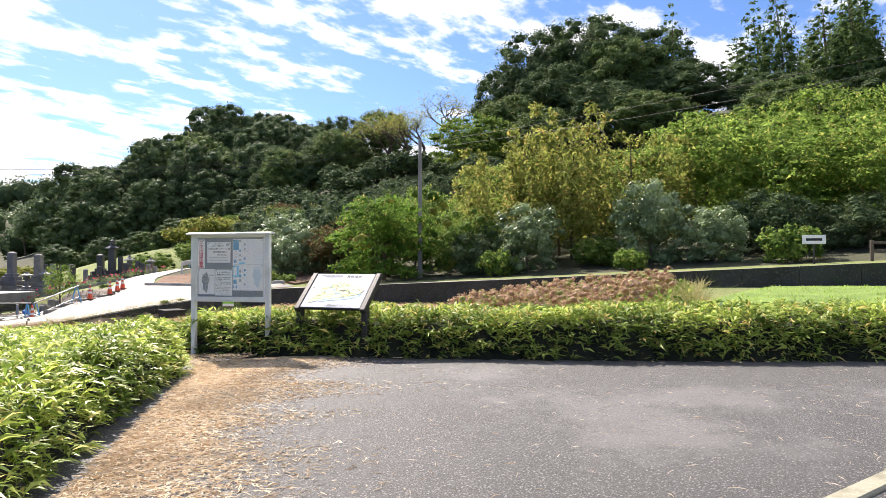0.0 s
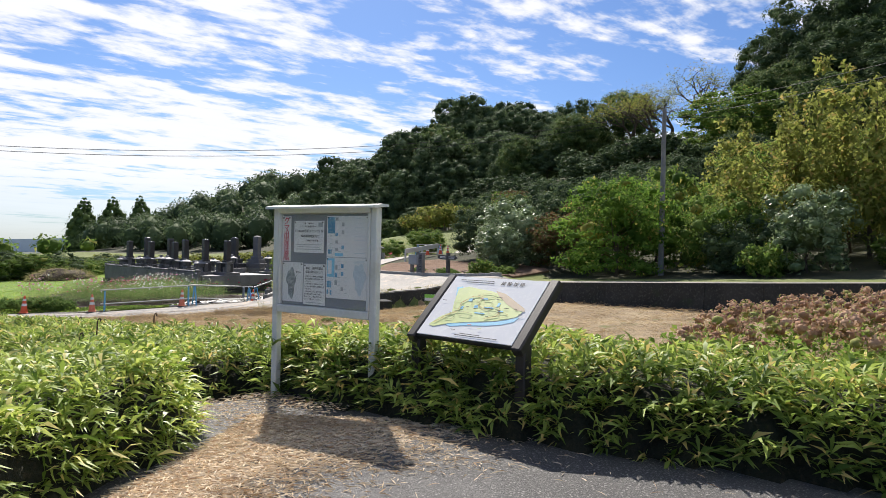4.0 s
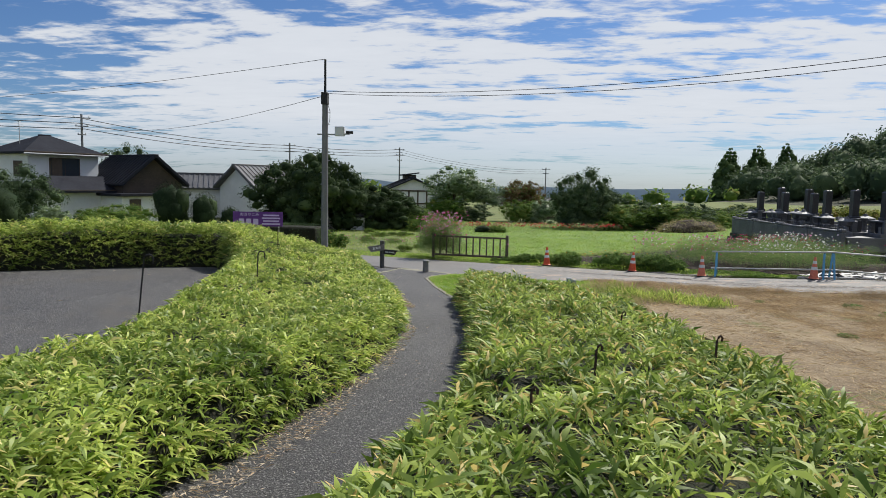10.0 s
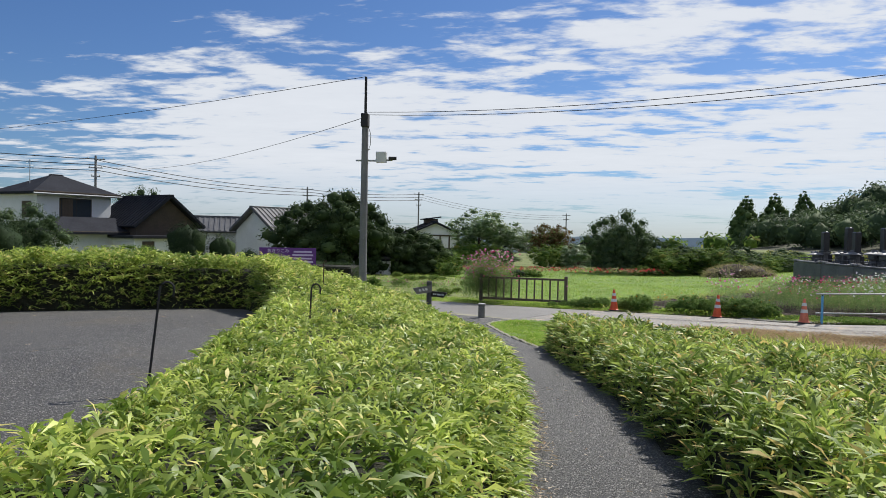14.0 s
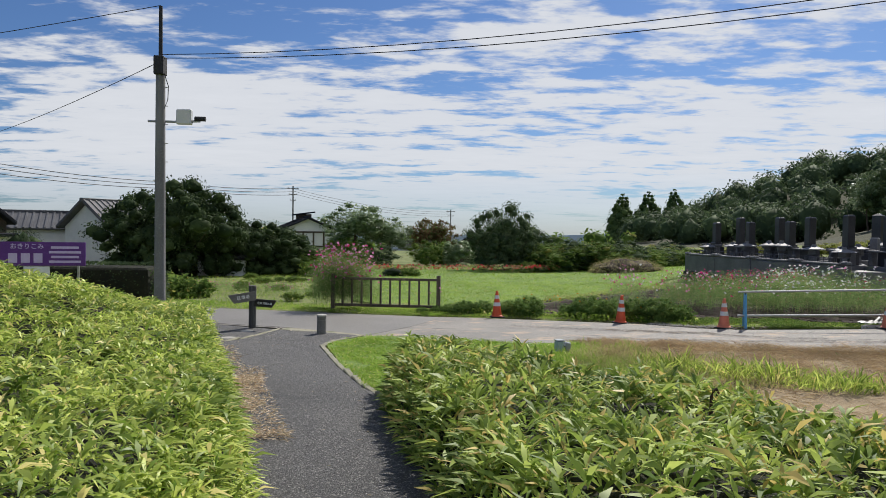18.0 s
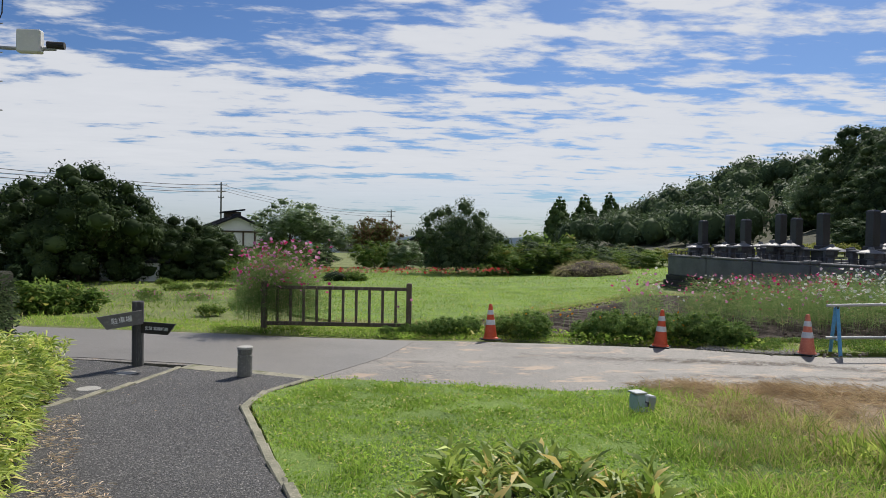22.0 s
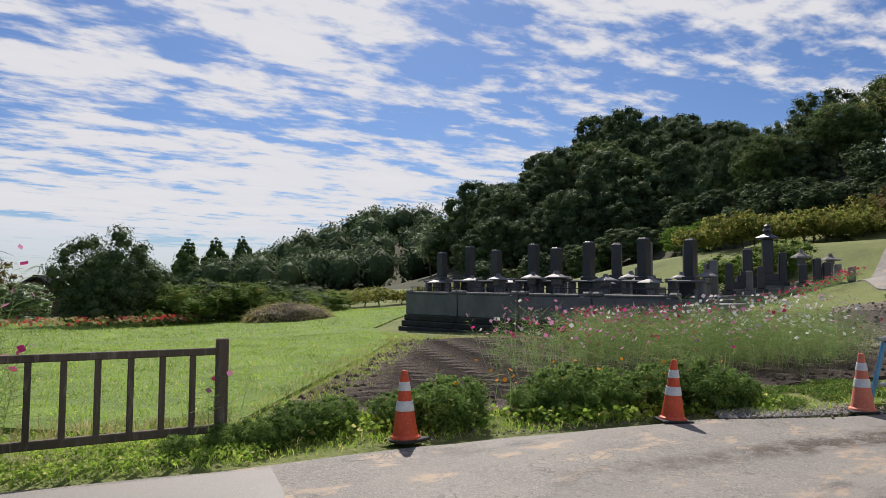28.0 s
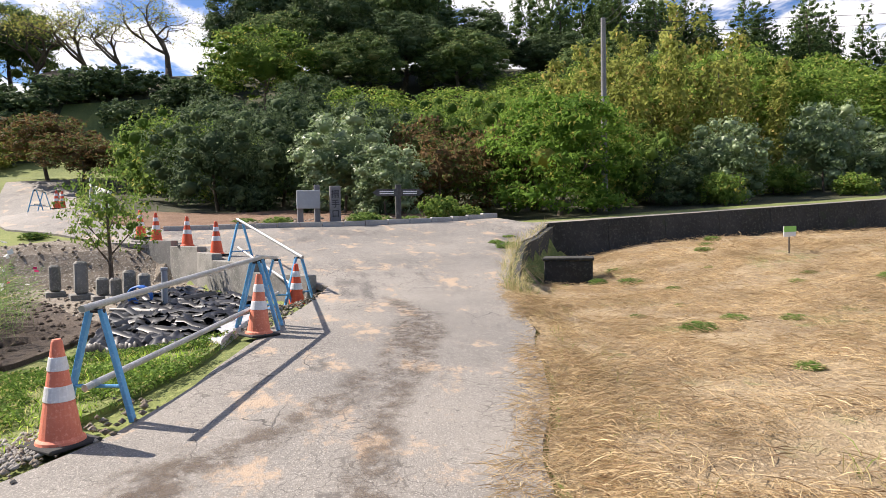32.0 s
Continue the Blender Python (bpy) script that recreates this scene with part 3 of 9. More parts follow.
def tube(points, radius, n=8, bm=None):
    """A round bar along points; radius is one number or one for each point."""
    bm = bm or bmesh.new()
    pts = [Vector(p) for p in points]
    rad = radius if isinstance(radius, (list, tuple)) else [radius] * len(pts)
    rings = []
    for i, p in enumerate(pts):
        d = (pts[min(i + 1, len(pts) - 1)] - pts[max(i - 1, 0)]).normalized()
        s = d.cross(Vector((0, 0, 1)) if abs(d.z) < 0.95 else Vector((1, 0, 0))).normalized()
        u = s.cross(d)
        rings.append([bm.verts.new(p + (s * math.cos(2 * math.pi * k / n) + u * math.sin(2 * math.pi * k / n)) * rad[i]) for k in range(n)])
    for a, b in zip(rings, rings[1:]):
        for k in range(n):
            bm.faces.new((a[k], a[(k + 1) % n], b[(k + 1) % n], b[k]))
    bm.faces.new(rings[0][::-1])
    bm.faces.new(rings[-1])
    return bm


def slab(points, thick, bm=None, m=None):
    """A flat plate with the outline points in its x-y plane, thick downwards."""
    bm = bm or bmesh.new()
    m = m or Matrix.Identity(4)
    top = [bm.verts.new(m @ Vector((x, y, 0))) for x, y in points]
    low = [bm.verts.new(m @ Vector((x, y, -thick))) for x, y in points]
    bm.faces.new(top)
    bm.faces.new(low[::-1])
    for i in range(len(points)):
        j = (i + 1) % len(points)
        bm.faces.new((top[j], top[i], low[i], low[j]))
    return bm


def mesh_np(name, verts, faces):
    """A mesh from arrays; faces is one array of equal-sized polygons."""
    me = bpy.data.meshes.new(name)
    faces = np.asarray(faces, dtype=np.int32)
    k = faces.shape[1]
    me.vertices.add(len(verts))
    me.vertices.foreach_set("co", np.asarray(verts, dtype=np.float32).ravel())
    me.loops.add(faces.size)
    me.loops.foreach_set("vertex_index", faces.ravel())
    me.polygons.add(len(faces))
    me.polygons.foreach_set("loop_start", np.arange(0, faces.size, k, dtype=np.int32))
    me.update(calc_edges=True)
    return me


def unit(v):
    return v / np.maximum(np.linalg.norm(v, axis=1, keepdims=True), 1e-6)


def leaves(pos, out, size, wide=0.45, droop=0.25, bend=True, rng=RNG, spread=0.9):
    """One small bent leaf at each pos, pointing about along out. Returns verts, faces (quads)."""
    n = len(pos)
    size = np.broadcast_to(np.asarray(size, dtype=float), (n,))[:, None]
    d = unit(out + rng.normal(0, spread, (n, 3)) * 0.6)
    side = unit(np.cross(d, rng.normal(0, 1, (n, 3))))
    nor = np.cross(side, d)
    mid = pos + d * size * 0.45 + nor * size * 0.06
    tip = pos + d * size + np.array([0, 0, -1.0]) * size * droop
    w = side * size * wide * 0.5
    v = np.stack([pos, mid + w, tip, mid - w], axis=1).reshape(-1, 3)
    f = np.arange(4 * n, dtype=np.int32).reshape(-1, 4)
    return v, f


def blade_leaves(pos, out, length, width, rng=RNG, droop=0.35):
    """Long leaves of two quads that arch over, for bamboo grass."""
    n = len(pos)
    length = np.broadcast_to(np.asarray(length, dtype=float), (n,))[:, None]
    width = np.broadcast_to(np.asarray(width, dtype=float), (n,))[:, None]
    d = unit(out)
    side = unit(np.cross(d, np.array([0, 0, 1.0]) + rng.normal(0, 0.45, (n, 3))))
    down = np.array([0, 0, -1.0])
    p1 = pos + d * length * 0.42 + down * length * droop * 0.08
    p2 = pos + d * length * 0.97 + down * length * droop
    w1 = side * width * 0.5
    v = np.stack([pos - w1 * 0.2, pos + w1 * 0.2, p1 - w1, p1 + w1, p2 - w1 * 0.08, p2 + w1 * 0.08], axis=1).reshape(-1, 3)
    base = (np.arange(n, dtype=np.int32) * 6)[:, None]
    f = np.concatenate([base + np.array([[0, 1, 3, 2]]), base + np.array([[2, 3, 5, 4]])], axis=0)
    return v, f


def blades(pos, out, length, width, rng=RNG, droop=0.2):
    """Thin single-quad blades for grass, straw and stems."""
    n = len(pos)
    length = np.broadcast_to(np.asarray(length, dtype=float), (n,))[:, None]
    d = unit(out)
    side = unit(np.cross(d, rng.normal(0, 1, (n, 3)))) * (np.broadcast_to(np.asarray(width, dtype=float), (n,))[:, None] * 0.5)
    mid = pos + d * length * 0.5
    tip = pos + d * length + np.array([0, 0, -1.0]) * length * droop
    v = np.stack([pos, mid + side, tip, mid - side], 1).reshape(-1, 3)
    return v, np.arange(4 * n, dtype=np.int32).reshape(-1, 4)


def join_np(chunks):
    vs, fs, k = [], [], 0
    for v, f in chunks:
        vs.append(v)
        fs.append(np.asarray(f) + k)
        k += len(v)
    return np.concatenate(vs), np.concatenate(fs)


def text_mesh(body, size, depth=0.0, bold=0.012):
    cu = bpy.data.curves.new("writing", "FONT")
    cu.body, cu.size, cu.extrude, cu.resolution_u = body, size, depth, 2
    cu.offset = bold * size
    cu.align_x, cu.align_y = "CENTER", "CENTER"
    ob = bpy.data.objects.new("writing", cu)
    scene.collection.objects.link(ob)
    bpy.context.view_layer.update()
    me = bpy.data.meshes.new_from_object(ob.evaluated_get(bpy.context.evaluated_depsgraph_get()))
    bpy.data.objects.remove(ob)
    bpy.data.curves.remove(cu)
    return me


def writing(body, size, m, material, parent, name="lettering"):
    me = text_mesh(body, size)
    me.transform(m)
    return link(name, me, material, parent)


# ---- lie of the land ----
def sm(a, b, x):
    t = np.clip((x - a) / (b - a), 0, 1)
    return t * t * (3 - 2 * t)


def wall_x(y):
    return 18.7 + (8.6 - y) * 0.07


def wall_top(y):
    return np.interp(y, [-30, -17, -4, 8.6], [3.2, 2.7, 2.0, 1.39])


def road_south(x):
    return np.interp(x, [-60, -9, -5.4, -2.2, 1.5, 3.0, 5.3, 8.9, 12.3, 14.4, 16.5, 18.7], [26, 17.5, 16.8, 15.4, 14.2, 14.5, 13.95, 12.65, 11.85, 11.05, 10.2, 8.6])


def hills(x, y):
    """The wooded hills to the east and north-east, and the fall of the land to the plain."""
    r = np.hypot(x, y)
    h = 29 * np.exp(-(((x - 130) / 37) ** 2 + ((y - 111) / 37) ** 2))
    north = sm(16, 28, y)
    h = h + 13 * np.exp(-(((x - 95) / 30) ** 2 + ((y + 5) / 60) ** 2)) * (1 - north * sm(78, 58, x))
    h = h + 4.5 * sm(62, 74, x) * north * sm(95, 60, y)
    h = h + 25 * np.exp(-(((x - 148) / 46) ** 2 + ((y - 250) / 60) ** 2))
    h = h + 5 * sm(36, 75, x) * sm(28, 16, y) * sm(-90, -50, y) + 1.8 * sm(34, 50, x) * north * sm(75, 50, y)
    h = h - 70 * sm(140, 1600, y - 0.25 * x) - 0.012 * np.clip(y - 60, 0, 200)
    return h


def land(x, y, pit=1.0):
    x, y = np.asarray(x, dtype=float), np.asarray(y, dtype=float)
    p = np.interp(y, [-30, -9, -6.5, -5.5, -2.7, 0, 7, 11, 15, 19, 60], [1.5, 1.5, 1.38, 1.15, 0.92, 0.74, 0.34, 0.1, -0.05, -0.1, -0.8])
    w = np.interp(y, [-30, -9, 8, 14, 19, 60], [1.5, 1.5, 0.85, 0.3, -0.1, -0.8])
    k = np.clip((-3 - x) / 3, 0, 1) * np.clip((14.5 - y) / 4, 0, 1)
    base = p * (1 - k) + w * k
    low_w = np.interp(y, [-30, -20, -12, -8, -4, 0, 8, 14], [2.0, 1.8, 1.55, 1.15, 0.65, 0.4, 0.2, 0.0])
    low_e = np.interp(y, [-30, -20, -12, -8, -4, 3, 6, 8, 9.4, 11, 14], [2.2, 2.0, 1.85, 1.4, 1.0, 0.9, 0.75, 0.4, 0.1, 0.05, 0.0])
    east = sm(6, 18, x)
    f = np.clip((x - 3) / 5, 0, 1) * sm(20, 14, y)
    base = base * (1 - f) + (low_w * (1 - east) + low_e * east) * f
    rise = np.interp(x, [6, 9, 12, 15, 18.5, 21, 28, 60], [0.0, 0.14, 0.3, 0.72, 1.05, 1.4, 1.9, 4.2])
    e = sm(road_south(x) - np.interp(x, [11, 13.5], [0.9, 0.4]), road_south(x), y)
    edge_y = np.interp(x, [7, 10.1, 12.9, 14.4, 15.9, 17.3, 18.6, 19.6], [16.4, 15.6, 14.85, 15.95, 16.75, 17.2, 17.95, 19.0])
    plot = sm(7, 10, x) * sm(19.5, 18.3, x) * sm(np.interp(x, [11, 13.2], [0.1, -0.3]), np.interp(x, [11, 13.2], [1.6, 0.08]), y - edge_y) * sm(30, 24, y) * pit
    rise = rise * (1 - 0.75 * sm(42, 70, y))
    rise = rise * (1 - 0.5 * sm(21, 29, y) * sm(44, 32, x))
    base = base + rise * e * (1 - 0.78 * plot)
    base = base + 0.7 * sm(17, 25, y) * sm(19, 28, x) * sm(50, 34, x) * sm(5.5, 0.5, y - (25.5 + 0.27 * (x - 26)))
    up = sm(wall_x(y) + 0.1, wall_x(y) + 0.5, x) * sm(9.4, 8.4, y)
    top = wall_top(y) + 0.02 * np.clip(x - 22, 0, 10) + 0.07 * np.clip(x - 25, 0, 30)
    base = base * (1 - up) + top * up
    return base + hills(x, y)


def road_land(x, y):
    return land(x, y, 0.0)


def land_at(x, y):
    return float(land(x, y))


def spread_axis(a, b, step, far):
    mid = np.arange(a, b + step / 2, step)
    out, d = [], step
    p = b
    while p < far:
        d *= 1.16
        p += d
        out.append(p)
    inn, d, p = [], step, a
    while p > -far:
        d *= 1.16
        p -= d
        inn.append(p)
    return np.array(inn[::-1] + list(mid) + out)


def build_land():
    xs, ys = spread_axis(-14, 26, 0.4, 4300), spread_axis(-20, 42, 0.4, 4300)
    gx, gy = np.meshgrid(xs, ys, indexing="ij")
    gz = land(gx, gy) - 0.03
    n, m = gx.shape
    v = np.stack([gx.ravel(), gy.ravel(), gz.ravel()], axis=1)
    i, j = np.meshgrid(np.arange(n - 1), np.arange(m - 1), indexing="ij")
    a = (i * m + j).ravel()
    me = mesh_np("ground", v, np.stack([a, a + m, a + m + 1, a + 1], axis=1))
    me.polygons.foreach_set("use_smooth", [True] * len(me.polygons))
    ob = link("ground", me, "meadow")
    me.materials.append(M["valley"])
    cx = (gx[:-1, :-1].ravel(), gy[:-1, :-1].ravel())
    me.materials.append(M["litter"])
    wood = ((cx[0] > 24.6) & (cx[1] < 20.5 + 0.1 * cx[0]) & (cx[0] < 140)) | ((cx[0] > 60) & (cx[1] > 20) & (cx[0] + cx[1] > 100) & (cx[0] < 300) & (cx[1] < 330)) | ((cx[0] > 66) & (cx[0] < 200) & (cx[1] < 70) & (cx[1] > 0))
    # past 330 m a greyer green: the plain's haze is put into its colour
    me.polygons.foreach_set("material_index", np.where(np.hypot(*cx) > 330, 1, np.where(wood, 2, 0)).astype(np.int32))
    tagged(ob, "rough green meadow falling away to a plain coloured hazy grey-green", "ground", kind="structure")


def inside(poly, x, y):
    x, y = np.asarray(x), np.asarray(y)
    hit = np.zeros(x.shape, dtype=bool)
    for (x0, y0), (x1, y1) in zip(poly, poly[1:] + poly[:1]):
        c = ((y0 > y) != (y1 > y)) & (x < (x1 - x0) * (y - y0) / ((y1 - y0) or 1e-9) + x0)
        hit ^= c
    return hit


def edge_gap(poly, x, y):
    """The distance from each point to the outline poly."""
    best = np.full(np.asarray(x).shape, 1e9)
    for (x0, y0), (x1, y1) in zip(poly, poly[1:] + poly[:1]):
        dx, dy = x1 - x0, y1 - y0
        t = np.clip(((x - x0) * dx + (y - y0) * dy) / (dx * dx + dy * dy + 1e-9), 0, 1)
        best = np.minimum(best, np.hypot(x - x0 - t * dx, y - y0 - t * dy))
    return best


def ragged(poly, amp, step=0.35):
    """The outline poly with a worn, uneven edge."""
    out = []
    for (x0, y0), (x1, y1) in zip(poly, poly[1:] + poly[:1]):
        n = max(1, int(math.hypot(x1 - x0, y1 - y0) / step))
        n = min(n, 60)
        for k in range(n):
            x, y = x0 + (x1 - x0) * k / n, y0 + (y1 - y0) * k / n
            a = noise.noise_vector(Vector((x * 1.1, y * 1.1, 0.0))) + 0.5 * noise.noise_vector(Vector((x * 3.1, y * 3.1, 4.0)))
            out.append((x + amp * a.x, y + amp * a.y))
    return out


def drape(name, poly, lift, material, step=0.5, height=land, label="", category="", kind="structure", rough=0.0, smooth=False, worn=0.0):
    """A thin sheet with the outline poly that lies on the ground."""
    bm = bmesh.new()
    poly = ragged(poly, worn) if worn else poly
    bm.faces.new([bm.verts.new((x, y, 0)) for x, y in poly])
    for axis in (0, 1):
        lo, hi = min(p[axis] for p in poly), max(p[axis] for p in poly)
        for k in range(int(lo / step), int(hi / step) + 1):
            co, no = [0, 0, 0], [0, 0, 0]
            co[axis], no[axis] = k * step, 1
            bmesh.ops.bisect_plane(bm, geom=list(bm.verts) + list(bm.edges) + list(bm.faces), plane_co=co, plane_no=no, dist=1e-5)
    xy = np.array([(v.co.x, v.co.y) for v in bm.verts])
    z = height(xy[:, 0], xy[:, 1]) + lift
    for v, h in zip(bm.verts, z):
        v.co.z = h + (rough * noise.noise(Vector((v.co.x * 1.7, v.co.y * 1.7, 0))) if rough and not v.is_boundary else 0)
    rim = [e for e in bm.edges if e.is_boundary]
    got = bmesh.ops.extrude_edge_only(bm, edges=rim)
    for v in (g for g in got["geom"] if isinstance(g, bmesh.types.BMVert)):
        v.co.z -= 0.08 + lift
    ob = part(name, bm, material, None, label, kind, smooth=smooth)
    return tagged(ob, label, category or name.replace("_", " "), kind=kind)


def scatter(poly, n, rng=RNG):
    xs, ys = [p[0] for p in poly], [p[1] for p in poly]
    x, y = rng.uniform(min(xs), max(xs), n * 4), rng.uniform(min(ys), max(ys), n * 4)
    ok = inside(poly, x, y)
    return x[ok][:n], y[ok][:n]


build_land()

LOT = [(-10.9, -34), (9, -34), (6.3, -20), (4.8, -15.8), (3.3, -11.2), (2.6, -8.9), (2.1, -7.2), (1.9, -6.0), (1.3, -5.1), (0.2, -4.5), (-1.0, -4.3), (-1.7, -4.6), (-1.9, -6.6), (-2.8, -6),
       (-2.6, -2), (-3.2, 1.4), (-4.3, 4.6), (-5.4, 7.6), (-6.8, 9.2), (-8.9, 7.5), (-10.6, 5)]
PATHWAY = [(0.3, -4.45), (-0.5, -4.55), (-1.6, -4.4), (-1.7, -3), (-1.5, -0.5), (-1.5, 3.8), (-2.0, 6), (-3.1, 9.5), (-4.5, 13.2), (-3.75, 16.15),
           (-1.85, 15.15), (-2.35, 14.2), (-2.4, 13.4), (-1.8, 11.3), (-1.2, 9.4), (-0.6, 8.0), (0.3, 4.2), (0.7, 0.6), (0.9, -3)]
ROAD = [(-46, 23.5), (-9, 17.6), (-5.4, 16.8), (-3.7, 16.25), (-1.85, 15.2), (-1.2, 15.15), (1.5, 14.2), (3.0, 14.5), (3.8, 14.38), (5.3, 13.95), (6.8, 13.35), (8.9, 12.65), (10.5, 12.25),
        (12.3, 11.85), (14.4, 11.05), (16.5, 10.2), (18.72, 8.6), (22.2, 8.5), (21.3, 10.5), (21.0, 14), (21.2, 18), (24, 21), (31, 23.5), (45, 27), (44, 30.4), (30, 26.7),
        (22.9, 23.0), (19.6, 19.6), (18.4, 17.3), (15.6, 16.5), (13.7, 15.4), (12.9, 14.75), (10.1, 15.6), (7.7, 16.2), (6.6, 16.6), (4.7, 17.9),
        (1.3, 18.75), (0.2, 18.9), (-0.6, 18.95), (-2.1, 19.35), (-4.2, 19.95), (-9, 21.2), (-46, 27.5)]
UPPER = [(18.75, 8.58), (22.3, 8.58), (23.6, -6), (25.5, -32), (21.6, -32), (20.55, -17), (19.65, -4)]
drape("parking_area", LOT, 0.012, "asphalt", 0.6, label="worn dark grey asphalt parking area strewn with straw", category="parking")
# darker copy of the lot's surface: its lesser sun glare is put into the tone
drape("parking_area", [(-10.85, -2.5), (-6.5, -3.4), (-2.9, -4.0), (-2.75, -2), (-3.25, 1.4), (-4.35, 4.6), (-5.45, 7.6), (-6.8, 9.1), (-8.85, 7.4), (-10.55, 5)], 0.018, "path", 0.6, label="parking area's far end, coarse asphalt darkened for its lesser glare", category="parking", worn=0.1)
drape("path", PATHWAY, 0.03, "path", 0.4, label="narrow dark asphalt footpath between low hedges", category="path")
drape("road", ROAD, 0.02, "road", 0.6, height=road_land, label="pale cracked concrete lane with brown stains", category="road", worn=0.05)
APRON = [(-3.85, 16.05), (-4.35, 13.6), (-4.9, 13.5), (-5.3, 15.2), (-6.6, 15.6), (-6.4, 16.9), (-5.4, 16.75)]
drape("apron", APRON, 0.022, "path", 0.4, label="dark asphalt apron beside the footpath's mouth", category="pavement")
drape("lane_west", [(-30, 21.0), (-9, 17.75), (-5.4, 16.95), (-3.7, 16.4), (-1.75, 15.3), (-0.85, 16.9), (-0.4, 18.1), (-0.2, 18.82), (-2.1, 19.25), (-4.2, 19.85), (-9, 21.05), (-30, 24.8)], 0.026, "smooth_road", 0.6, label="smooth grey newer stretch of the lane", category="road")
drape("upper_road", UPPER, 0.015, "road", 0.8, height=lambda x, y: wall_top(y), label="narrow pale lane above the retaining wall", category="road")
FIELD = [(3.1, 14.35), (5.3, 13.9), (6.8, 13.3), (8.9, 12.6), (10.5, 12.2), (12.3, 11.75), (14.4, 10.95), (16.4, 10.0), (18.5, 8.4), (18.9, 4), (19.6, -5), (19.9, -8), (12, -9.5), (5.0, -7.5), (4.4, -2), (4.0, 4), (3.2, 8), (3.0, 12)]
drape("hay_field", FIELD, 0.012, "hay", 0.6, label="field of mown yellow hay with bare and green patches", category="field", rough=0.03, worn=0.12)
GREEN = [(6.2, -20.5), (5.2, -15.2), (5.6, -13.2), (12, -12.5), (20, -14), (20.4, -20.5)]
drape("grass_plot", GREEN, 0.03, "lawn", 0.8, label="bright green mown grass plot behind the hedge", category="grass")
VERGE = [(-1.15, 9.2), (-1.75, 11.3), (-2.33, 13.5), (-2.25, 14.2), (-1.75, 15.1), (-1.2, 15.1), (1.5, 14.15), (2.8, 14.4), (3.0, 12), (2.9, 9), (0, 8.2)]
drape("grass_verge", VERGE, 0.035, "lawn", 0.4, label="short bright green lawn beside the footpath", category="grass")
MEADOW2 = [(-0.2, 20.2), (0.5, 21.3), (4.6, 26.2), (9.0, 31.4), (12.0, 37.5), (24, 50), (33, 62), (-14, 62), (-12, 44), (-3.6, 36), (-3.2, 24)]
drape("mown_field", MEADOW2, 0.03, "lawn", 1.0, label="sunlit bright green mown field behind the timber fence", category="grass")
TILLED = [(0.7, 21.2), (2.0, 20.2), (4.0, 19.5), (6.5, 18.7), (8.6, 18.5), (12.0, 17.8), (16.0, 20), (15, 24), (13.2, 26.5), (12.5, 29.2), (9.3, 31.2), (4.7, 25.9)]


def ridges(x, y):
    d = (x * 0.62 + y * 0.78) * 2 * math.pi / 0.62
    return land(x, y) + 0.095 * np.sin(d) * sm(0.3, 1.2, edge_gap(TILLED, x, y))


drape("tilled_plot", TILLED, 0.03, "soil", 0.17, height=ridges, label="freshly tilled dark brown soil in ridges", category="soil", worn=0.16)
PIT = [(12.4, 16.0), (13.3, 15.45), (14.5, 16.2), (16, 16.95), (17.4, 17.3), (18.7, 17.75), (19.5, 18.8), (20.2, 20.8), (19.4, 22.8), (16.4, 23.4), (15.4, 21), (14.2, 19.4), (12.2, 18.2)]
drape("gravel_slope", PIT, 0.012, "gravelsoil", 0.4, label="stony bare soil sloping below the lane", category="soil", rough=0.04, worn=0.12)
drape("clover_patch", [(6.2, 17.3), (8.2, 16.35), (9.7, 16.0), (10.0, 17.0), (9.4, 17.9), (8.2, 18.3), (6.4, 18.4)], 0.03, "meadow", 0.4, label="green clover patch beside the lane", category="grass", worn=0.12)
BED = [(21.3, 18.2), (21.1, 14), (21.4, 10.6), (22.6, 8.8), (25.5, 9), (29, 15), (28, 20), (24.3, 20.8)]
drape("tilled_bed", BED, 0.04, "redsoil", 0.6, label="reddish bare tilled bed behind the kerb", category="soil", rough=0.05)


def mud_track(pts, half):
    """A soft-edged wheel track of damp mud along pts."""
    me_v, me_f, fade = [], [], []
    line = [Vector(p) for p in pts]
    fine = []
    for a, b in zip(line, line[1:]):
        fine += [a.lerp(b, k / 8) for k in range(8)]
    fine.append(line[-1])
    n = 9
    for i, p in enumerate(fine):
        d = (fine[min(i + 1, len(fine) - 1)] - fine[max(i - 1, 0)]).normalized()
        t = i / (len(fine) - 1)
        for k in range(n):
            u = 2 * k / (n - 1) - 1
            wob = 0.12 * noise.noise(Vector((p.x * 1.3, p.y * 1.3, 2.0)))
            q = p + Vector((-d.y, d.x)) * (u * half + wob)
            me_v.append((q.x, q.y, land_at(q.x, q.y) + 0.026))
            fade.append(0.75 * (1 - u * u) ** 1.3 * min(1, 6 * t, 6 * (1 - t)))
    for i in range(len(fine) - 1):
        for k in range(n - 1):
            a = i * n + k
            me_f.append((a, a + n, a + n + 1, a + 1))
    me = mesh_np("mud_track", me_v, me_f)
    me.attributes.new("fade", "FLOAT", "POINT").data.foreach_set("value", fade)
    tagged(link("mud_track", me, "mud"), "faint brown muddy wheel track across the lane", "mud", kind="structure")


mud_track([(1.0, 17.4), (2.6, 16.9), (4.2, 16.5), (5.56, 16.05), (6.4, 15.5), (7.2, 14.85), (8.1, 14.4), (9.4, 14.0), (10.6, 13.75), (11.6, 13.85), (12.2, 14.3)], 0.26)
mud_track([(3.0, 15.5), (4.6, 15.1), (6.4, 14.75), (7.6, 14.35), (9.2, 13.75), (11.0, 13.35)], 0.2)
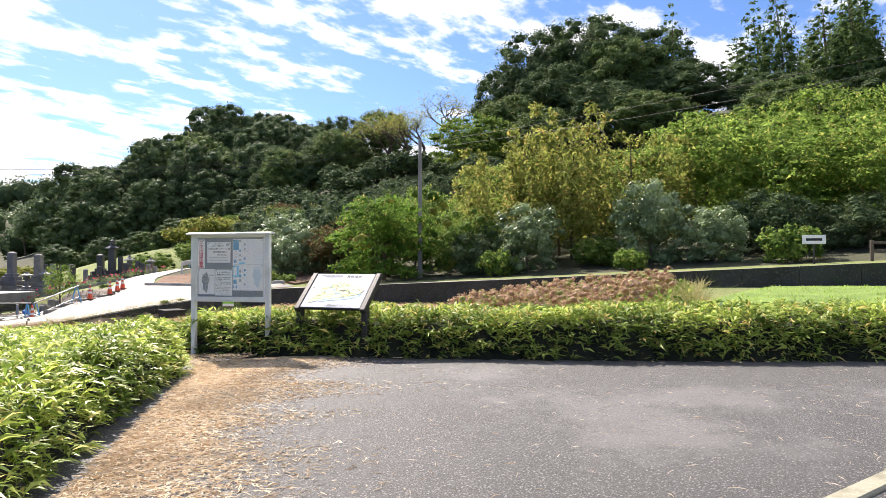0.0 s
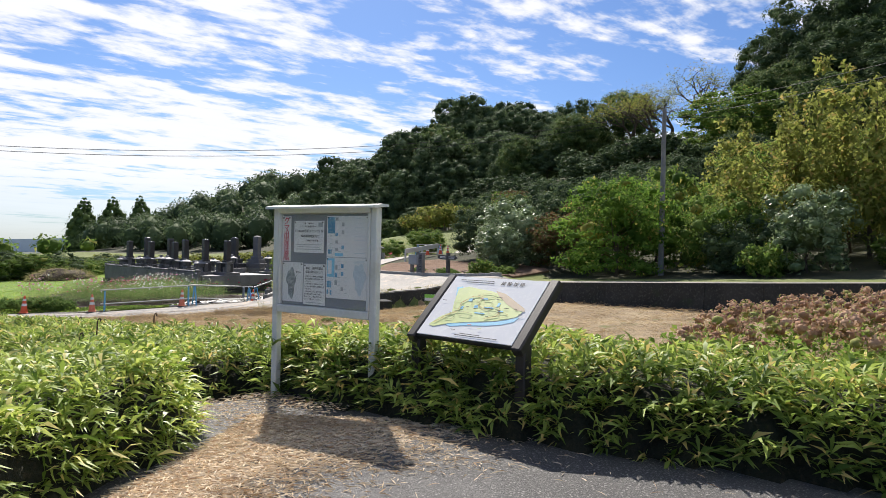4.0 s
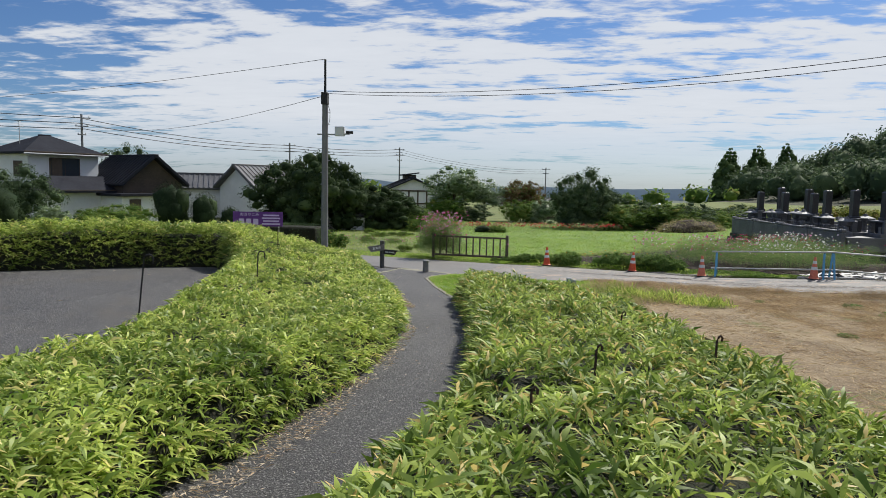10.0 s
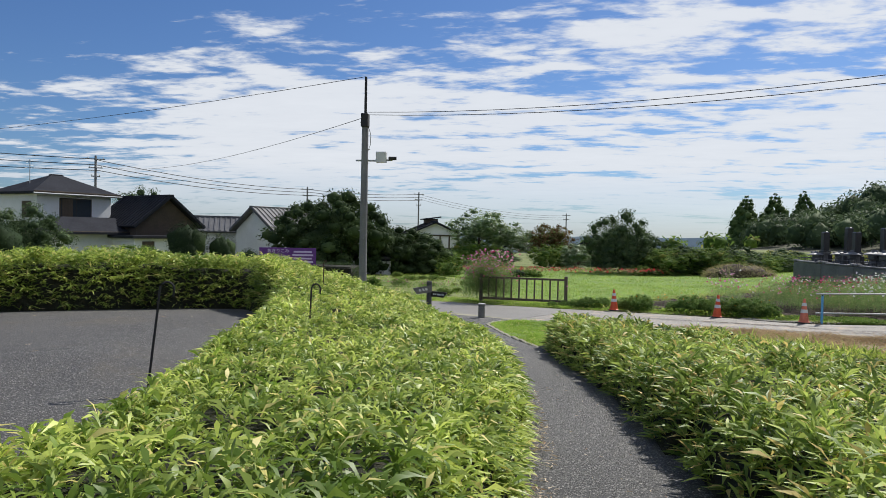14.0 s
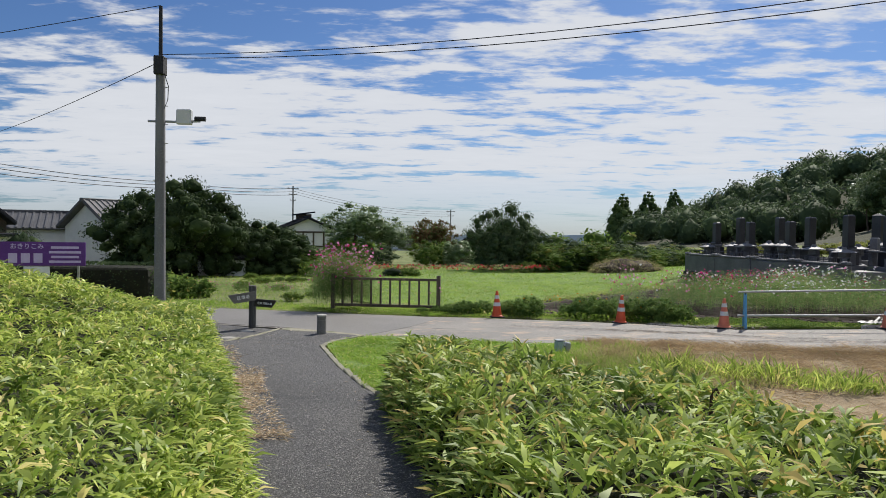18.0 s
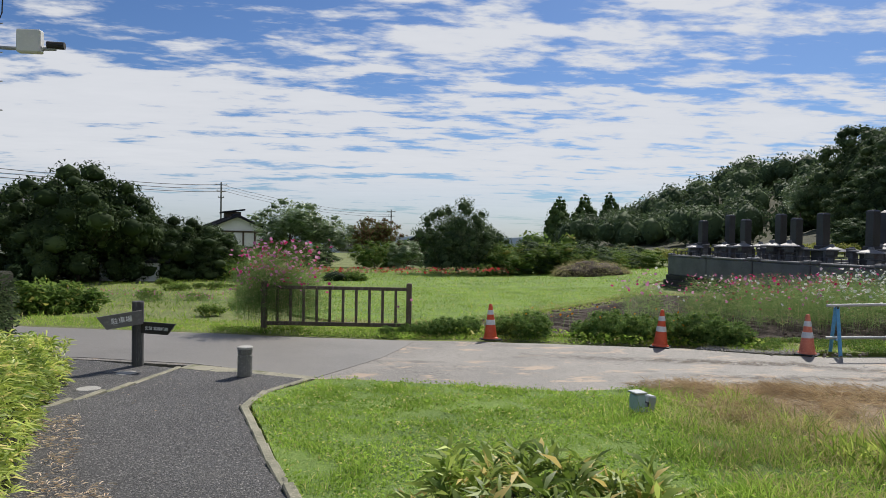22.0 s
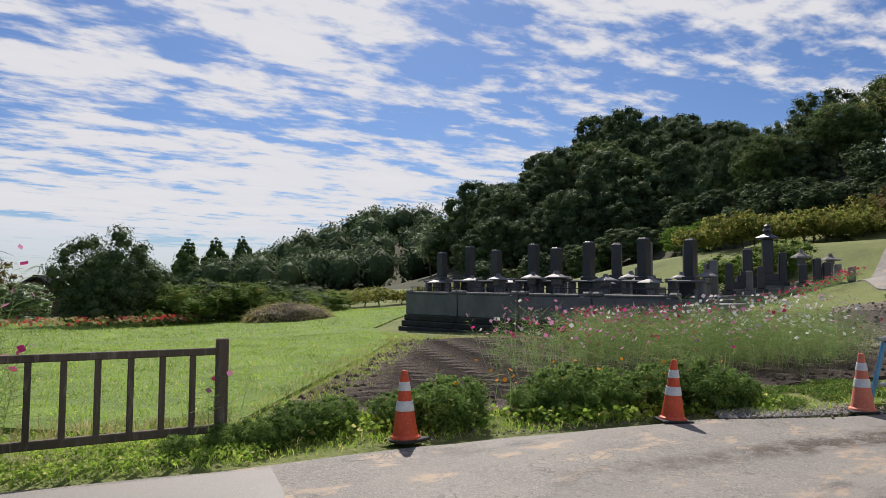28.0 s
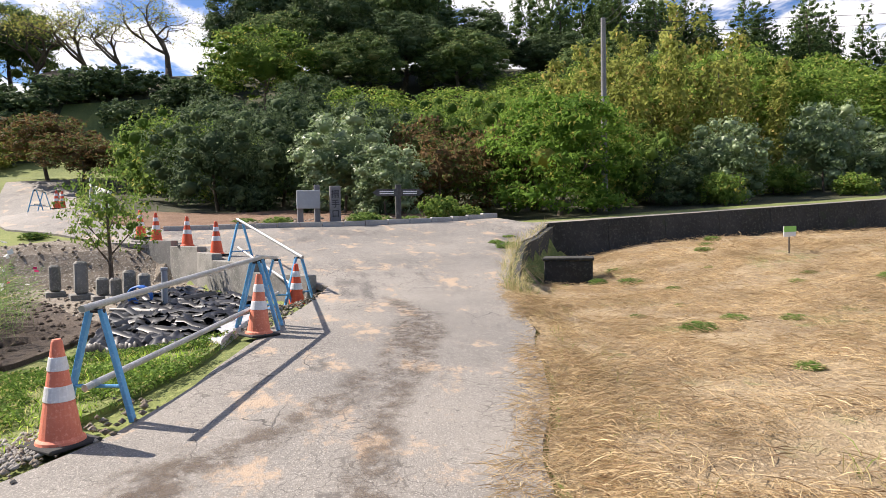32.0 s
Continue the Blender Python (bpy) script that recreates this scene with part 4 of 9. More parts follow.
mud_track([(3.6, 16.6), (4.6, 16.35), (5.5, 16.25), (6.3, 16.0)], 0.3)


# retaining wall of cast sections along the upper road
def retaining_wall():
    wall = empty("wall_upper_road", pose(0, 0, 0), "mossy concrete retaining wall below the upper lane, its shade put into the colour", "wall", kind="structure")
    ys = np.linspace(8.6, -31, 23)
    for y0, y1 in zip(ys, ys[1:]):
        bm = bmesh.new()
        cs = []
        for y in (y0 - 0.006, y1 + 0.006):
            x, t, b = wall_x(y), wall_top(y), land_at(wall_x(y) - 0.4, y) - 0.3
            cs.append([bm.verts.new(p) for p in ((x - 0.12, y, b), (x, y, t + 0.03), (x + 0.28, y, t + 0.03), (x + 0.4, y, b))])
        for k in range(4):
            bm.faces.new((cs[0][k], cs[0][(k + 1) % 4], cs[1][(k + 1) % 4], cs[1][k]))
        bm.faces.new(cs[0][::-1])
        bm.faces.new(cs[1])
        part("panel", bm, "wall", wall)
    # low wall that follows the lane down to the field
    edge = [(18.7, 8.55), (17.6, 9.35), (16.5, 10.12), (14.8, 10.8), (13, 11.5), (11.4, 11.95)]
    for (x0, y0), (x1, y1) in zip(edge, edge[1:]):
        bm = bmesh.new()
        d = Vector((x1 - x0, y1 - y0, 0)).normalized()
        s = Vector((-d.y, d.x, 0)) * 0.10
        cs = []
        for x, y in ((x0, y0), (x1, y1)):
            t, b = land_at(x - s.x * 2, y + 0.3) - 0.01, land_at(x, y - 1.2) - 0.3
            p = Vector((x, y, 0))
            cs.append([bm.verts.new(q) for q in (p - s + Vector((0, 0, b)), p - s + Vector((0, 0, t)), p + s + Vector((0, 0, t)), p + s + Vector((0, 0, b)))])
        for k in range(4):
            bm.faces.new((cs[0][k], cs[0][(k + 1) % 4], cs[1][(k + 1) % 4], cs[1][k]))
        bm.faces.new(cs[0][::-1])
        bm.faces.new(cs[1])
        part("panel", bm, "wall", wall)


retaining_wall()


def culvert_box():
    ob = empty("drain_box", pose(15.25, 9.5, 0.0, 0, 0, -24), "dark stained concrete drain box at the lane's edge", "drain")
    part("body", box(0.84, 1.0, 0.63, bev=0.02), "wall", ob)
    part("lid", box(0.9, 1.06, 0.06, (0, 0, 0.63), 0.012), "wall", ob, "stained concrete lid")


culvert_box()


def kerb_run(name, pts, wide, high, material, label, seg=0.6):
    """A line of kerb stones laid end to end on the ground."""
    run = empty(name, pose(0, 0, 0), label, "kerb", kind="structure")
    for (x0, y0), (x1, y1) in zip(pts, pts[1:]):
        ln_ = math.hypot(x1 - x0, y1 - y0)
        n = max(1, round(ln_ / seg))
        for i in range(n):
            t = (i + 0.5) / n
            x, y = x0 + (x1 - x0) * t, y0 + (y1 - y0) * t
            r = pose(0, 0, 0, 0, 0, math.degrees(math.atan2(y1 - y0, x1 - x0)) + RNG.uniform(-1, 1))
            part("kerbstone", box(ln_ / n - 0.012, wide, high + 0.15, (x, y, land_at(x, y) - 0.12 + RNG.uniform(-0.006, 0.006)), 0.012, r), material, run)


kerb_run("kerb_path_east", [(-0.75, 8.3), (-1.2, 9.4), (-1.8, 11.3), (-2.4, 13.4), (-2.3, 14.3), (-1.85, 15.15)], 0.09, 0.018, "kerb", "weathered concrete edging along the lawn")
kerb_run("kerb_path_west", [(-3.2, 9.6), (-4.45, 13.1), (-3.8, 16.05)], 0.08, 0.016, "kerb", "weathered concrete edging of the footpath")
kerb_run("kerb_mouth", [(-3.75, 16.15), (-2.8, 15.7), (-1.85, 15.2)], 0.34, 0.0, "kerb", "flush concrete slabs across the footpath's mouth")
kerb_run("kerb_far", [(21.25, 18.6), (21.0, 16.2), (20.95, 13.2), (21.3, 10.6), (22.0, 9.0)], 0.16, 0.12, "concrete", "concrete kerb along the planted bed")
kerb_run("kerb_lot", [(-1.6, -14.87), (-0.56, -15.37), (2.5, -16.83)], 0.14, 0.01, "kerb", "pale concrete kerb of the parking area", 0.9)


# ---- hedges of bamboo grass ----
def hedge(name, poly, tall, density, label, rng, size=(0.09, 0.19), rise=0.6, droop=0.4, lump=0.14, soft=0.45, leaf="sasa"):
    """A clipped low hedge: a solid heap for stems, inner shade in its colour, under fans of long leaves. tall(x, y) is
    its height.
    """
    th = empty(name, pose(0, 0, 0), label, "hedge")
    xs, ys = np.array([p[0] for p in poly]), np.array([p[1] for p in poly])

    def bumps(x, y):
        return np.array([noise.noise(Vector((a * 1.1, b * 1.1, 3.0))) + 0.6 * noise.noise(Vector((a * 2.9, b * 2.9, 7.0))) for a, b in zip(np.ravel(x), np.ravel(y))]).reshape(np.shape(x))

    def top(x, y):
        g = edge_gap(poly, x, y)
        return np.sqrt(np.clip(1 - (1 - np.clip(g / soft, 0, 1)) ** 2, 0, 1)) * tall(x, y) * (1 + lump * bumps(x, y))

    step = 0.16
    gx, gy = np.meshgrid(np.arange(xs.min(), xs.max() + step, step), np.arange(ys.min(), ys.max() + step, step), indexing="ij")
    ok = inside(poly, gx, gy) & (edge_gap(poly, gx, gy) > 0.08)
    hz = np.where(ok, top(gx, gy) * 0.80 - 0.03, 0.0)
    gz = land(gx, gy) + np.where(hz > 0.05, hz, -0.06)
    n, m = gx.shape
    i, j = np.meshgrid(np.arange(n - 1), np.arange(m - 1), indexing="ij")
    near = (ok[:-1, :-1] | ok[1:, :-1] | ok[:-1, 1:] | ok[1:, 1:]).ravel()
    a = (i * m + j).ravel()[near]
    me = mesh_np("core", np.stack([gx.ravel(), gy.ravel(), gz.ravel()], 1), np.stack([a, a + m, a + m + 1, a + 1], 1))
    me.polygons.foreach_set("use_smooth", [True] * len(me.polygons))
    link("core", me, "sasa_core", th, "solid heap for the hedge's stems, inner shade in its near-black brown", "stuff")
    # shoots over the top
    x, y = scatter(poly, int(float(ok.sum()) * step * step * density), rng)
    h = top(x, y)
    e = 0.02
    sl = np.clip(np.stack([(top(x + e, y) - h) / e, (top(x, y + e) - h) / e], 1), -2.5, 2.5)
    nrm = unit(np.stack([-sl[:, 0], -sl[:, 1], np.full(len(x), 0.9)], 1))
    p = np.stack([x, y, land(x, y) + np.maximum(h, 0.04)], 1)
    ps, ns = [p], [nrm]
    # shoots down the sides
    for (x0, y0), (x1, y1) in zip(poly, poly[1:] + poly[:1]):
        L = math.hypot(x1 - x0, y1 - y0)
        k = int(L * 1.25 * density * float(tall(np.array([(x0 + x1) / 2]), np.array([(y0 + y1) / 2]))[0]))
        if k < 1:
            continue
        inw = np.array([-(y1 - y0), x1 - x0]) / L
        if not inside(poly, np.array([(x0 + x1) / 2 + inw[0] * 0.05]), np.array([(y0 + y1) / 2 + inw[1] * 0.05]))[0]:
            inw = -inw
        t, w = rng.uniform(0, 1, k), rng.uniform(0.05, 1.45, k)
        g = soft * (1 - np.cos(w))
        x, y = x0 + (x1 - x0) * t + inw[0] * g, y0 + (y1 - y0) * t + inw[1] * g
        z = land(x, y) + np.sin(w) * tall(x, y) * (1 + lump * bumps(x, y))
        ps.append(np.stack([x, y, z], 1))
        ns.append(np.stack([-inw[0] * np.cos(w), -inw[1] * np.cos(w), np.sin(w) + 0.1], 1))
    p, nrm = np.concatenate(ps), unit(np.concatenate(ns))
    p = p + nrm * rng.uniform(-0.12, 0.04, (len(p), 1))
    shoot = unit(nrm * 0.8 + np.array([0, 0, rise]) + rng.normal(0, 0.28, p.shape))
    chunks = []
    for k in range(7):
        turn = rng.uniform(0, 2 * math.pi, len(p))
        flat = np.stack([np.cos(turn), np.sin(turn), rng.uniform(-0.25, 0.25, len(p))], 1)
        out = shoot * rng.uniform(0.25, 1.35, (len(p), 1)) + flat * 0.8
        ln_ = rng.uniform(*size, len(p))
        chunks.append(blade_leaves(p + shoot * rng.uniform(-0.05, 0.03, (len(p), 1)), out, ln_, ln_ * rng.uniform(0.12, 0.19, len(p)), rng, droop))
    v, f = join_np(chunks)
    link("foliage", mesh_np("foliage", v, f), leaf, th, "yellow-green lance-shaped bamboo leaves", "stuff")
    return th


HEDGE_W = [(0.62, -7.45), (0.38, -7.95), (-0.65, -8.7), (-2.6, -10.2), (-6.6, -13.4), (-8.2, -11.8), (-4.0, -7.4), (-3.1, -4.6), (-3.2, -3.4), (-3.45, -2.2), (-3.45, -0.8), (-4.0, 1.2), (-4.4, 2.8), (-4.9, 5.0), (-5.7, 7.0),
           (-6.8, 8.4), (-8.7, 6.9), (-10.75, 4.75), (-11.7, 5.2), (-11.4, 6.3), (-9.4, 9.3), (-7.0, 11.2), (-6.1, 14.8), (-5.05, 15.3), (-4.4, 13.1), (-2.85, 9.1),
           (-1.95, 6.5), (-1.45, 5.0), (-1.12, 3.3), (-1.02, 1.5), (-1.02, -0.7), (-1.15, -2.0), (-1.3, -3.6), (-1.05, -5.3), (-0.25, -6.65), (0.42, -6.95)]
HEDGE_E = [(-0.9, 9.1), (-0.3, 9.5), (0.5, 9.15), (0.85, 8.1), (1.05, 7.35), (1.6, 6.9), (2.1, 6.2), (2.6, 5.0), (3.2, 0), (3.6, -4), (3.4, -6.6), (2.5, -6.9), (2.0, -6.5), (1.72, -5.85), (1.3, -5.45), (0.7, -5.5), (0.12, -5.1), (-0.08, -4.4),
           (0.05, -3.4), (0.22, -2.2), (0.36, -0.9), (0.22, 0.5), (0.06, 2.2), (-0.08, 3.8), (-0.33, 5.4), (-0.75, 7.5)]
HEDGE_B = [(1.8, -6.2), (1.85, -7.4), (2.0, -8.4), (2.1, -9.1), (2.35, -9.8), (2.85, -11.0), (4.65, -15.75), (6.2, -21), (7.7, -21), (6.1, -15.4), (4.6, -11.0), (4.1, -9.4), (3.6, -7.0), (2.4, -6.3)]
hedge("bamboo_hedge", HEDGE_W, lambda x, y: 0.64 + 0.38 * sm(1, 7, y) * sm(-3.8, -6.5, x) * sm(13.5, 9.5, y), 150, "low clipped bamboo-grass hedge, sunlit yellow-green, between path and parking area", np.random.default_rng(1))
hedge("bamboo_hedge", HEDGE_E, lambda x, y: 0.60 + 0 * x, 112, "low unkempt bamboo-grass hedge beside the footpath", np.random.default_rng(2), (0.10, 0.22), 0.75, 0.3, 0.26, 0.4, "sasa_wild")
hedge("bamboo_hedge", HEDGE_B, lambda x, y: 0.62 + 0 * x, 130, "low bamboo-grass hedge with some yellow leaves behind the information boards", np.random.default_rng(3), (0.10, 0.23), 0.6, 0.35, 0.2, 0.4, "sasa_wild")


# ---- information boards ----
def frame_of(p0, p1, z):
    """A pose at the middle of p0 and p1, x along the line from p0 to p1, z up."""
    a = math.degrees(math.atan2(p1[1] - p0[1], p1[0] - p0[0]))
    return pose((p0[0] + p1[0]) / 2, (p0[1] + p1[1]) / 2, z, 0, 0, a)


UPRIGHT = pose(0, 0, 0, 90, 0, 0)   # lays writing made flat onto a face that looks along -y


def sheet_on(parent, x, z, w, h, y, material, name="paper", label=""):
    return part(name, box(w, 0.003, h, (x, y, z), 0), material, parent, label)


def notice_board():
    ob = empty("notice_board", frame_of((1.795, -6.50), (2.135, -7.75), land_at(2.0, -7.1) - 0.02), "white-framed glazed notice board with papers pinned on grey felt", "notice board")
    w, lo, hi = 1.31, 0.86, 1.89
    for s in (-1, 1):
        part("post", box(0.075, 0.075, hi, (s * (w / 2 - 0.035), 0, 0), 0.01), "white_metal", ob)
    part("back", box(w - 0.14, 0.03, hi - lo - 0.06, (0, 0.03, lo + 0.05), 0.004), "white_metal", ob)
    part("felt", box(w - 0.2, 0.012, hi - lo - 0.14, (0, -0.002, lo + 0.08), 0.002), "grey_panel", ob, "grey felt pinboard")
    for z, hgt in ((lo, 0.075), (hi - 0.05, 0.06)):
        part("rail", box(w - 0.15, 0.08, hgt, (0, -0.01, z), 0.008), "white_metal", ob)
    for s in (-1, 1):
        part("rail", box(0.035, 0.06, hi - lo - 0.13, (s * (w / 2 - 0.09), -0.012, lo + 0.078), 0.006), "white_metal", ob)
    bm = bmesh.new()
    prof = [(-0.12, -0.012), (-0.12, 0.012), (0.0, 0.032), (0.09, 0.03), (0.09, 0.01)]
    ends = [[bm.verts.new((x, y, hi + z)) for y, z in prof] for x in (-w / 2 - 0.035, w / 2 + 0.035)]
    for k in range(5):
        bm.faces.new((ends[0][k], ends[0][(k + 1) % 5], ends[1][(k + 1) % 5], ends[1][k]))
    bm.faces.new(ends[0][::-1])
    bm.faces.new(ends[1])
    part("roof", bm, "white_metal", ob, "white sheet-metal roof")
    y = -0.012
    wide, tall = w - 0.21, hi - lo - 0.14
    fx = lambda f: -wide / 2 + wide * f
    fz = lambda g: hi - 0.06 - tall * g
    at = lambda x, z: Matrix.Translation((x, y - 0.004, z)) @ UPRIGHT

    def pinned(f0, f1, g0, g1, name, label):
        p = sheet_on(ob, fx((f0 + f1) / 2), fz(g1), wide * (f1 - f0), tall * (g1 - g0), y, "paper", name, label)
        for f in (f0 + 0.015, f1 - 0.015):
            part("pin", box(0.012, 0.012, 0.012, (fx(f), y - 0.004, fz(g0 + 0.025)), 0.002), "wire", p)
        return p

    banner = pinned(0.0, 0.105, 0.02, 0.52, "banner", "white warning banner with red characters")
    for i, ch in enumerate("クマ出没注意"):
        writing(ch, 0.078, at(fx(0.053), fz(0.075) - i * 0.068), "red_ink", banner)
    writing("群馬県", 0.03, at(fx(0.053), fz(0.50)), "red_ink", banner)
    p1 = pinned(0.145, 0.50, 0.07, 0.42, "paper", "white printed notice")
    cx = fx(0.32)
    writing("史跡・日本百名城", 0.017, at(cx, fz(0.10)), "ink", p1)
    writing("ようこそ!! 箕輪城跡へ", 0.022, at(cx - 0.01, fz(0.135)), "ink", p1)
    writing("『日本100名城スタンプ』は", 0.031, at(cx, fz(0.185)), "ink", p1)
    writing("高崎市箕郷支所で", 0.03, at(cx + 0.02, fz(0.24)), "ink", p1)
    writing("押印できます。", 0.025, at(cx + 0.07, fz(0.29)), "ink", p1)
    for k in range(3):
        part("text_line", box(0.32 - 0.03 * (k % 2), 0.002, 0.006, (cx, y - 0.003, fz(0.335 + 0.025 * k)), 0), "grey_ink", p1)
    part("photo", box(0.055, 0.002, 0.045, (fx(0.46), y - 0.003, fz(0.14)), 0), "grey_ink", p1)
    p2 = pinned(0.01, 0.26, 0.53, 0.965, "paper", "white site plan")
    ring = [(0.055 * (1 + 0.25 * math.sin(3 * a) + 0.15 * math.sin(7 * a)) * math.cos(a), 0.15 * (1 + 0.12 * math.cos(5 * a)) * math.sin(a)) for a in np.linspace(0, 2 * math.pi, 26)[:-1]]
    part("plan", slab(ring, 0.002, None, at(fx(0.12), fz(0.76))), "grey_ink", p2)
    for k in range(5):
        q = 0.94 - 0.17 * k
        part("contour", tube([(fx(0.12) + x * q, y - 0.0045, fz(0.76) + z * q) for x, z in ring + ring[:1]], 0.0011, 4), "ink", p2)
    for k, (x, z) in enumerate(((-0.02, 0.07), (0.015, 0.03), (-0.01, -0.03), (0.02, -0.075), (-0.022, -0.10))):
        part("map_patch", box(0.03, 0.002, 0.022, (fx(0.12) + x, y - 0.0045, fz(0.76) + z), 0), "grey_panel", p2)
    part("pointer", tube([(fx(0.125), y - 0.005, fz(0.78)), (fx(0.195), y - 0.005, fz(0.66))], 0.0012, 4), "ink", p2)
    writing("現在地", 0.022, at(fx(0.205), fz(0.64)), "ink", p2)
    p3 = pinned(0.27, 0.525, 0.54, 0.985, "paper", "white printed notice")
    cx = fx(0.397)
    writing("本丸・蔵屋敷間の", 0.028, at(cx, fz(0.59)), "ink", p3)
    writing("整備工事を行います", 0.025, at(cx, fz(0.63)), "ink", p3)
    for k, row in enumerate(("　高崎市では、箕輪城跡の環境整", "備・遺構整備を平成19年度から行", "っています。", "　令和３年度は、昨年度に引き続", "き、本丸・蔵屋敷間の木橋整備工事", "を行います。", "　工事にあたっては、安全のため一", "部の箇所の見学を制限する場合", "もあります。ご理解ご協力のほど", "よろしくお願い申し上げます。")):
        writing(row, 0.0158, at(cx - 0.0075 * (16 - len(row)), fz(0.678 + 0.0275 * k)), "ink", p3)
    part("text_line", box(0.2, 0.002, 0.006, (cx, y - 0.003, fz(0.965)), 0), "grey_ink", p3)
    rng = random.Random(5)
    for top_sheet, g0, g1 in ((True, 0.02, 0.455), (False, 0.46, 0.895)):
        p4 = pinned(0.535, 0.995, g0, g1, "paper", "faded blue-and-white guide map")
        h0, z0, x0 = tall * (g1 - g0), fz(g1), fx(0.535)
        pic = lambda u, v, pw, ph, mat="blue_ink": part("photo", box(pw, 0.002, ph, (x0 + u + pw / 2, y - 0.003, z0 + v), 0), mat, p4)
        if top_sheet:
            pic(0.012, h0 - 0.165, 0.09, 0.155)
            pic(0.022, 0.03, 0.042, 0.04)
            pic(0.105, 0.008, 0.10, 0.028, "map_blue")
        else:
            pic(0.012, h0 - 0.185, 0.09, 0.175, "map_blue")
            part("photo", box(0.05, 0.0025, 0.13, (x0 + 0.045, y - 0.0035, z0 + h0 - 0.16), 0), "paper", p4)
            pic(0.012, 0.10, 0.055, 0.062)
            pic(0.012, 0.035, 0.018, 0.045)
            pic(0.052, 0.03, 0.02, 0.045)
        for k in range(5):
            v = 0.055 + 0.072 * k
            if v + 0.04 < h0 and (k + top_sheet) % 4:
                pic(0.108, v, 0.032, 0.03 if top_sheet else 0.045, rng.choice(("blue_ink", "blue_ink", "grey_ink")))
            if v + 0.06 < h0 and k % 3 != 1:
                pic(0.186, v + 0.018, 0.03, 0.036, rng.choice(("blue_ink", "blue_ink", "grey_ink")))
        for k in range(30):
            col, row = k % 3, k // 3
            part("text_line", box(rng.uniform(0.026, 0.036), 0.002, 0.0035, (x0 + (0.055, 0.163, 0.245)[col], y - 0.0032, z0 + 0.05 + row * 0.037), 0), "pale_print" if row % 2 else "grey_ink", p4)
        ring2 = [(0.068 * (1 + 0.22 * math.sin(3 * a + g0) + 0.12 * math.sin(7 * a)) * math.cos(a), 0.14 * (1 + 0.15 * math.cos(5 * a + g1)) * math.sin(a)) for a in np.linspace(0, 2 * math.pi, 30)[:-1]]
        if not top_sheet:
            part("plan", slab(ring2, 0.002, None, at(fx(0.905), z0 + h0 * 0.5)), "pale_print", p4)
        for k in range(9):
            part("text_line", box(0.13 - 0.012 * (k % 4), 0.002, 0.004, (fx(0.90), y - 0.0035, z0 + h0 - 0.03 - k * (0.04 if top_sheet else 0.012)), 0), "pale_print", p4)
    bm = bmesh.new()
    x, z0, z1 = w / 2 - 0.1, lo + 0.08, hi - 0.06
    bm.faces.new([bm.verts.new(p) for p in ((-x, -0.034, z0), (x, -0.034, z0), (x, -0.034, z1), (-x, -0.034, z1))])
    glass = part("glass", bm, glass_mat(), ob, "clear glass sliding pane")
    glass.visible_shadow = False


def glass_mat():
    m, nt, nd, ln, b = node_mat("clear_glass")
    gl, tr, mx = nd.new("ShaderNodeBsdfGlossy"), nd.new("ShaderNodeBsdfTransparent"), nd.new("ShaderNodeMixShader")
    gl.inputs["Roughness"].default_value = 0.02
    mx.inputs[0].default_value = 0.06
    ln.new(tr.outputs[0], mx.inputs[1])
    ln.new(gl.outputs[0], mx.inputs[2])
    ln.new(mx.outputs[0], nd["Material Output"].inputs[0])
    return m


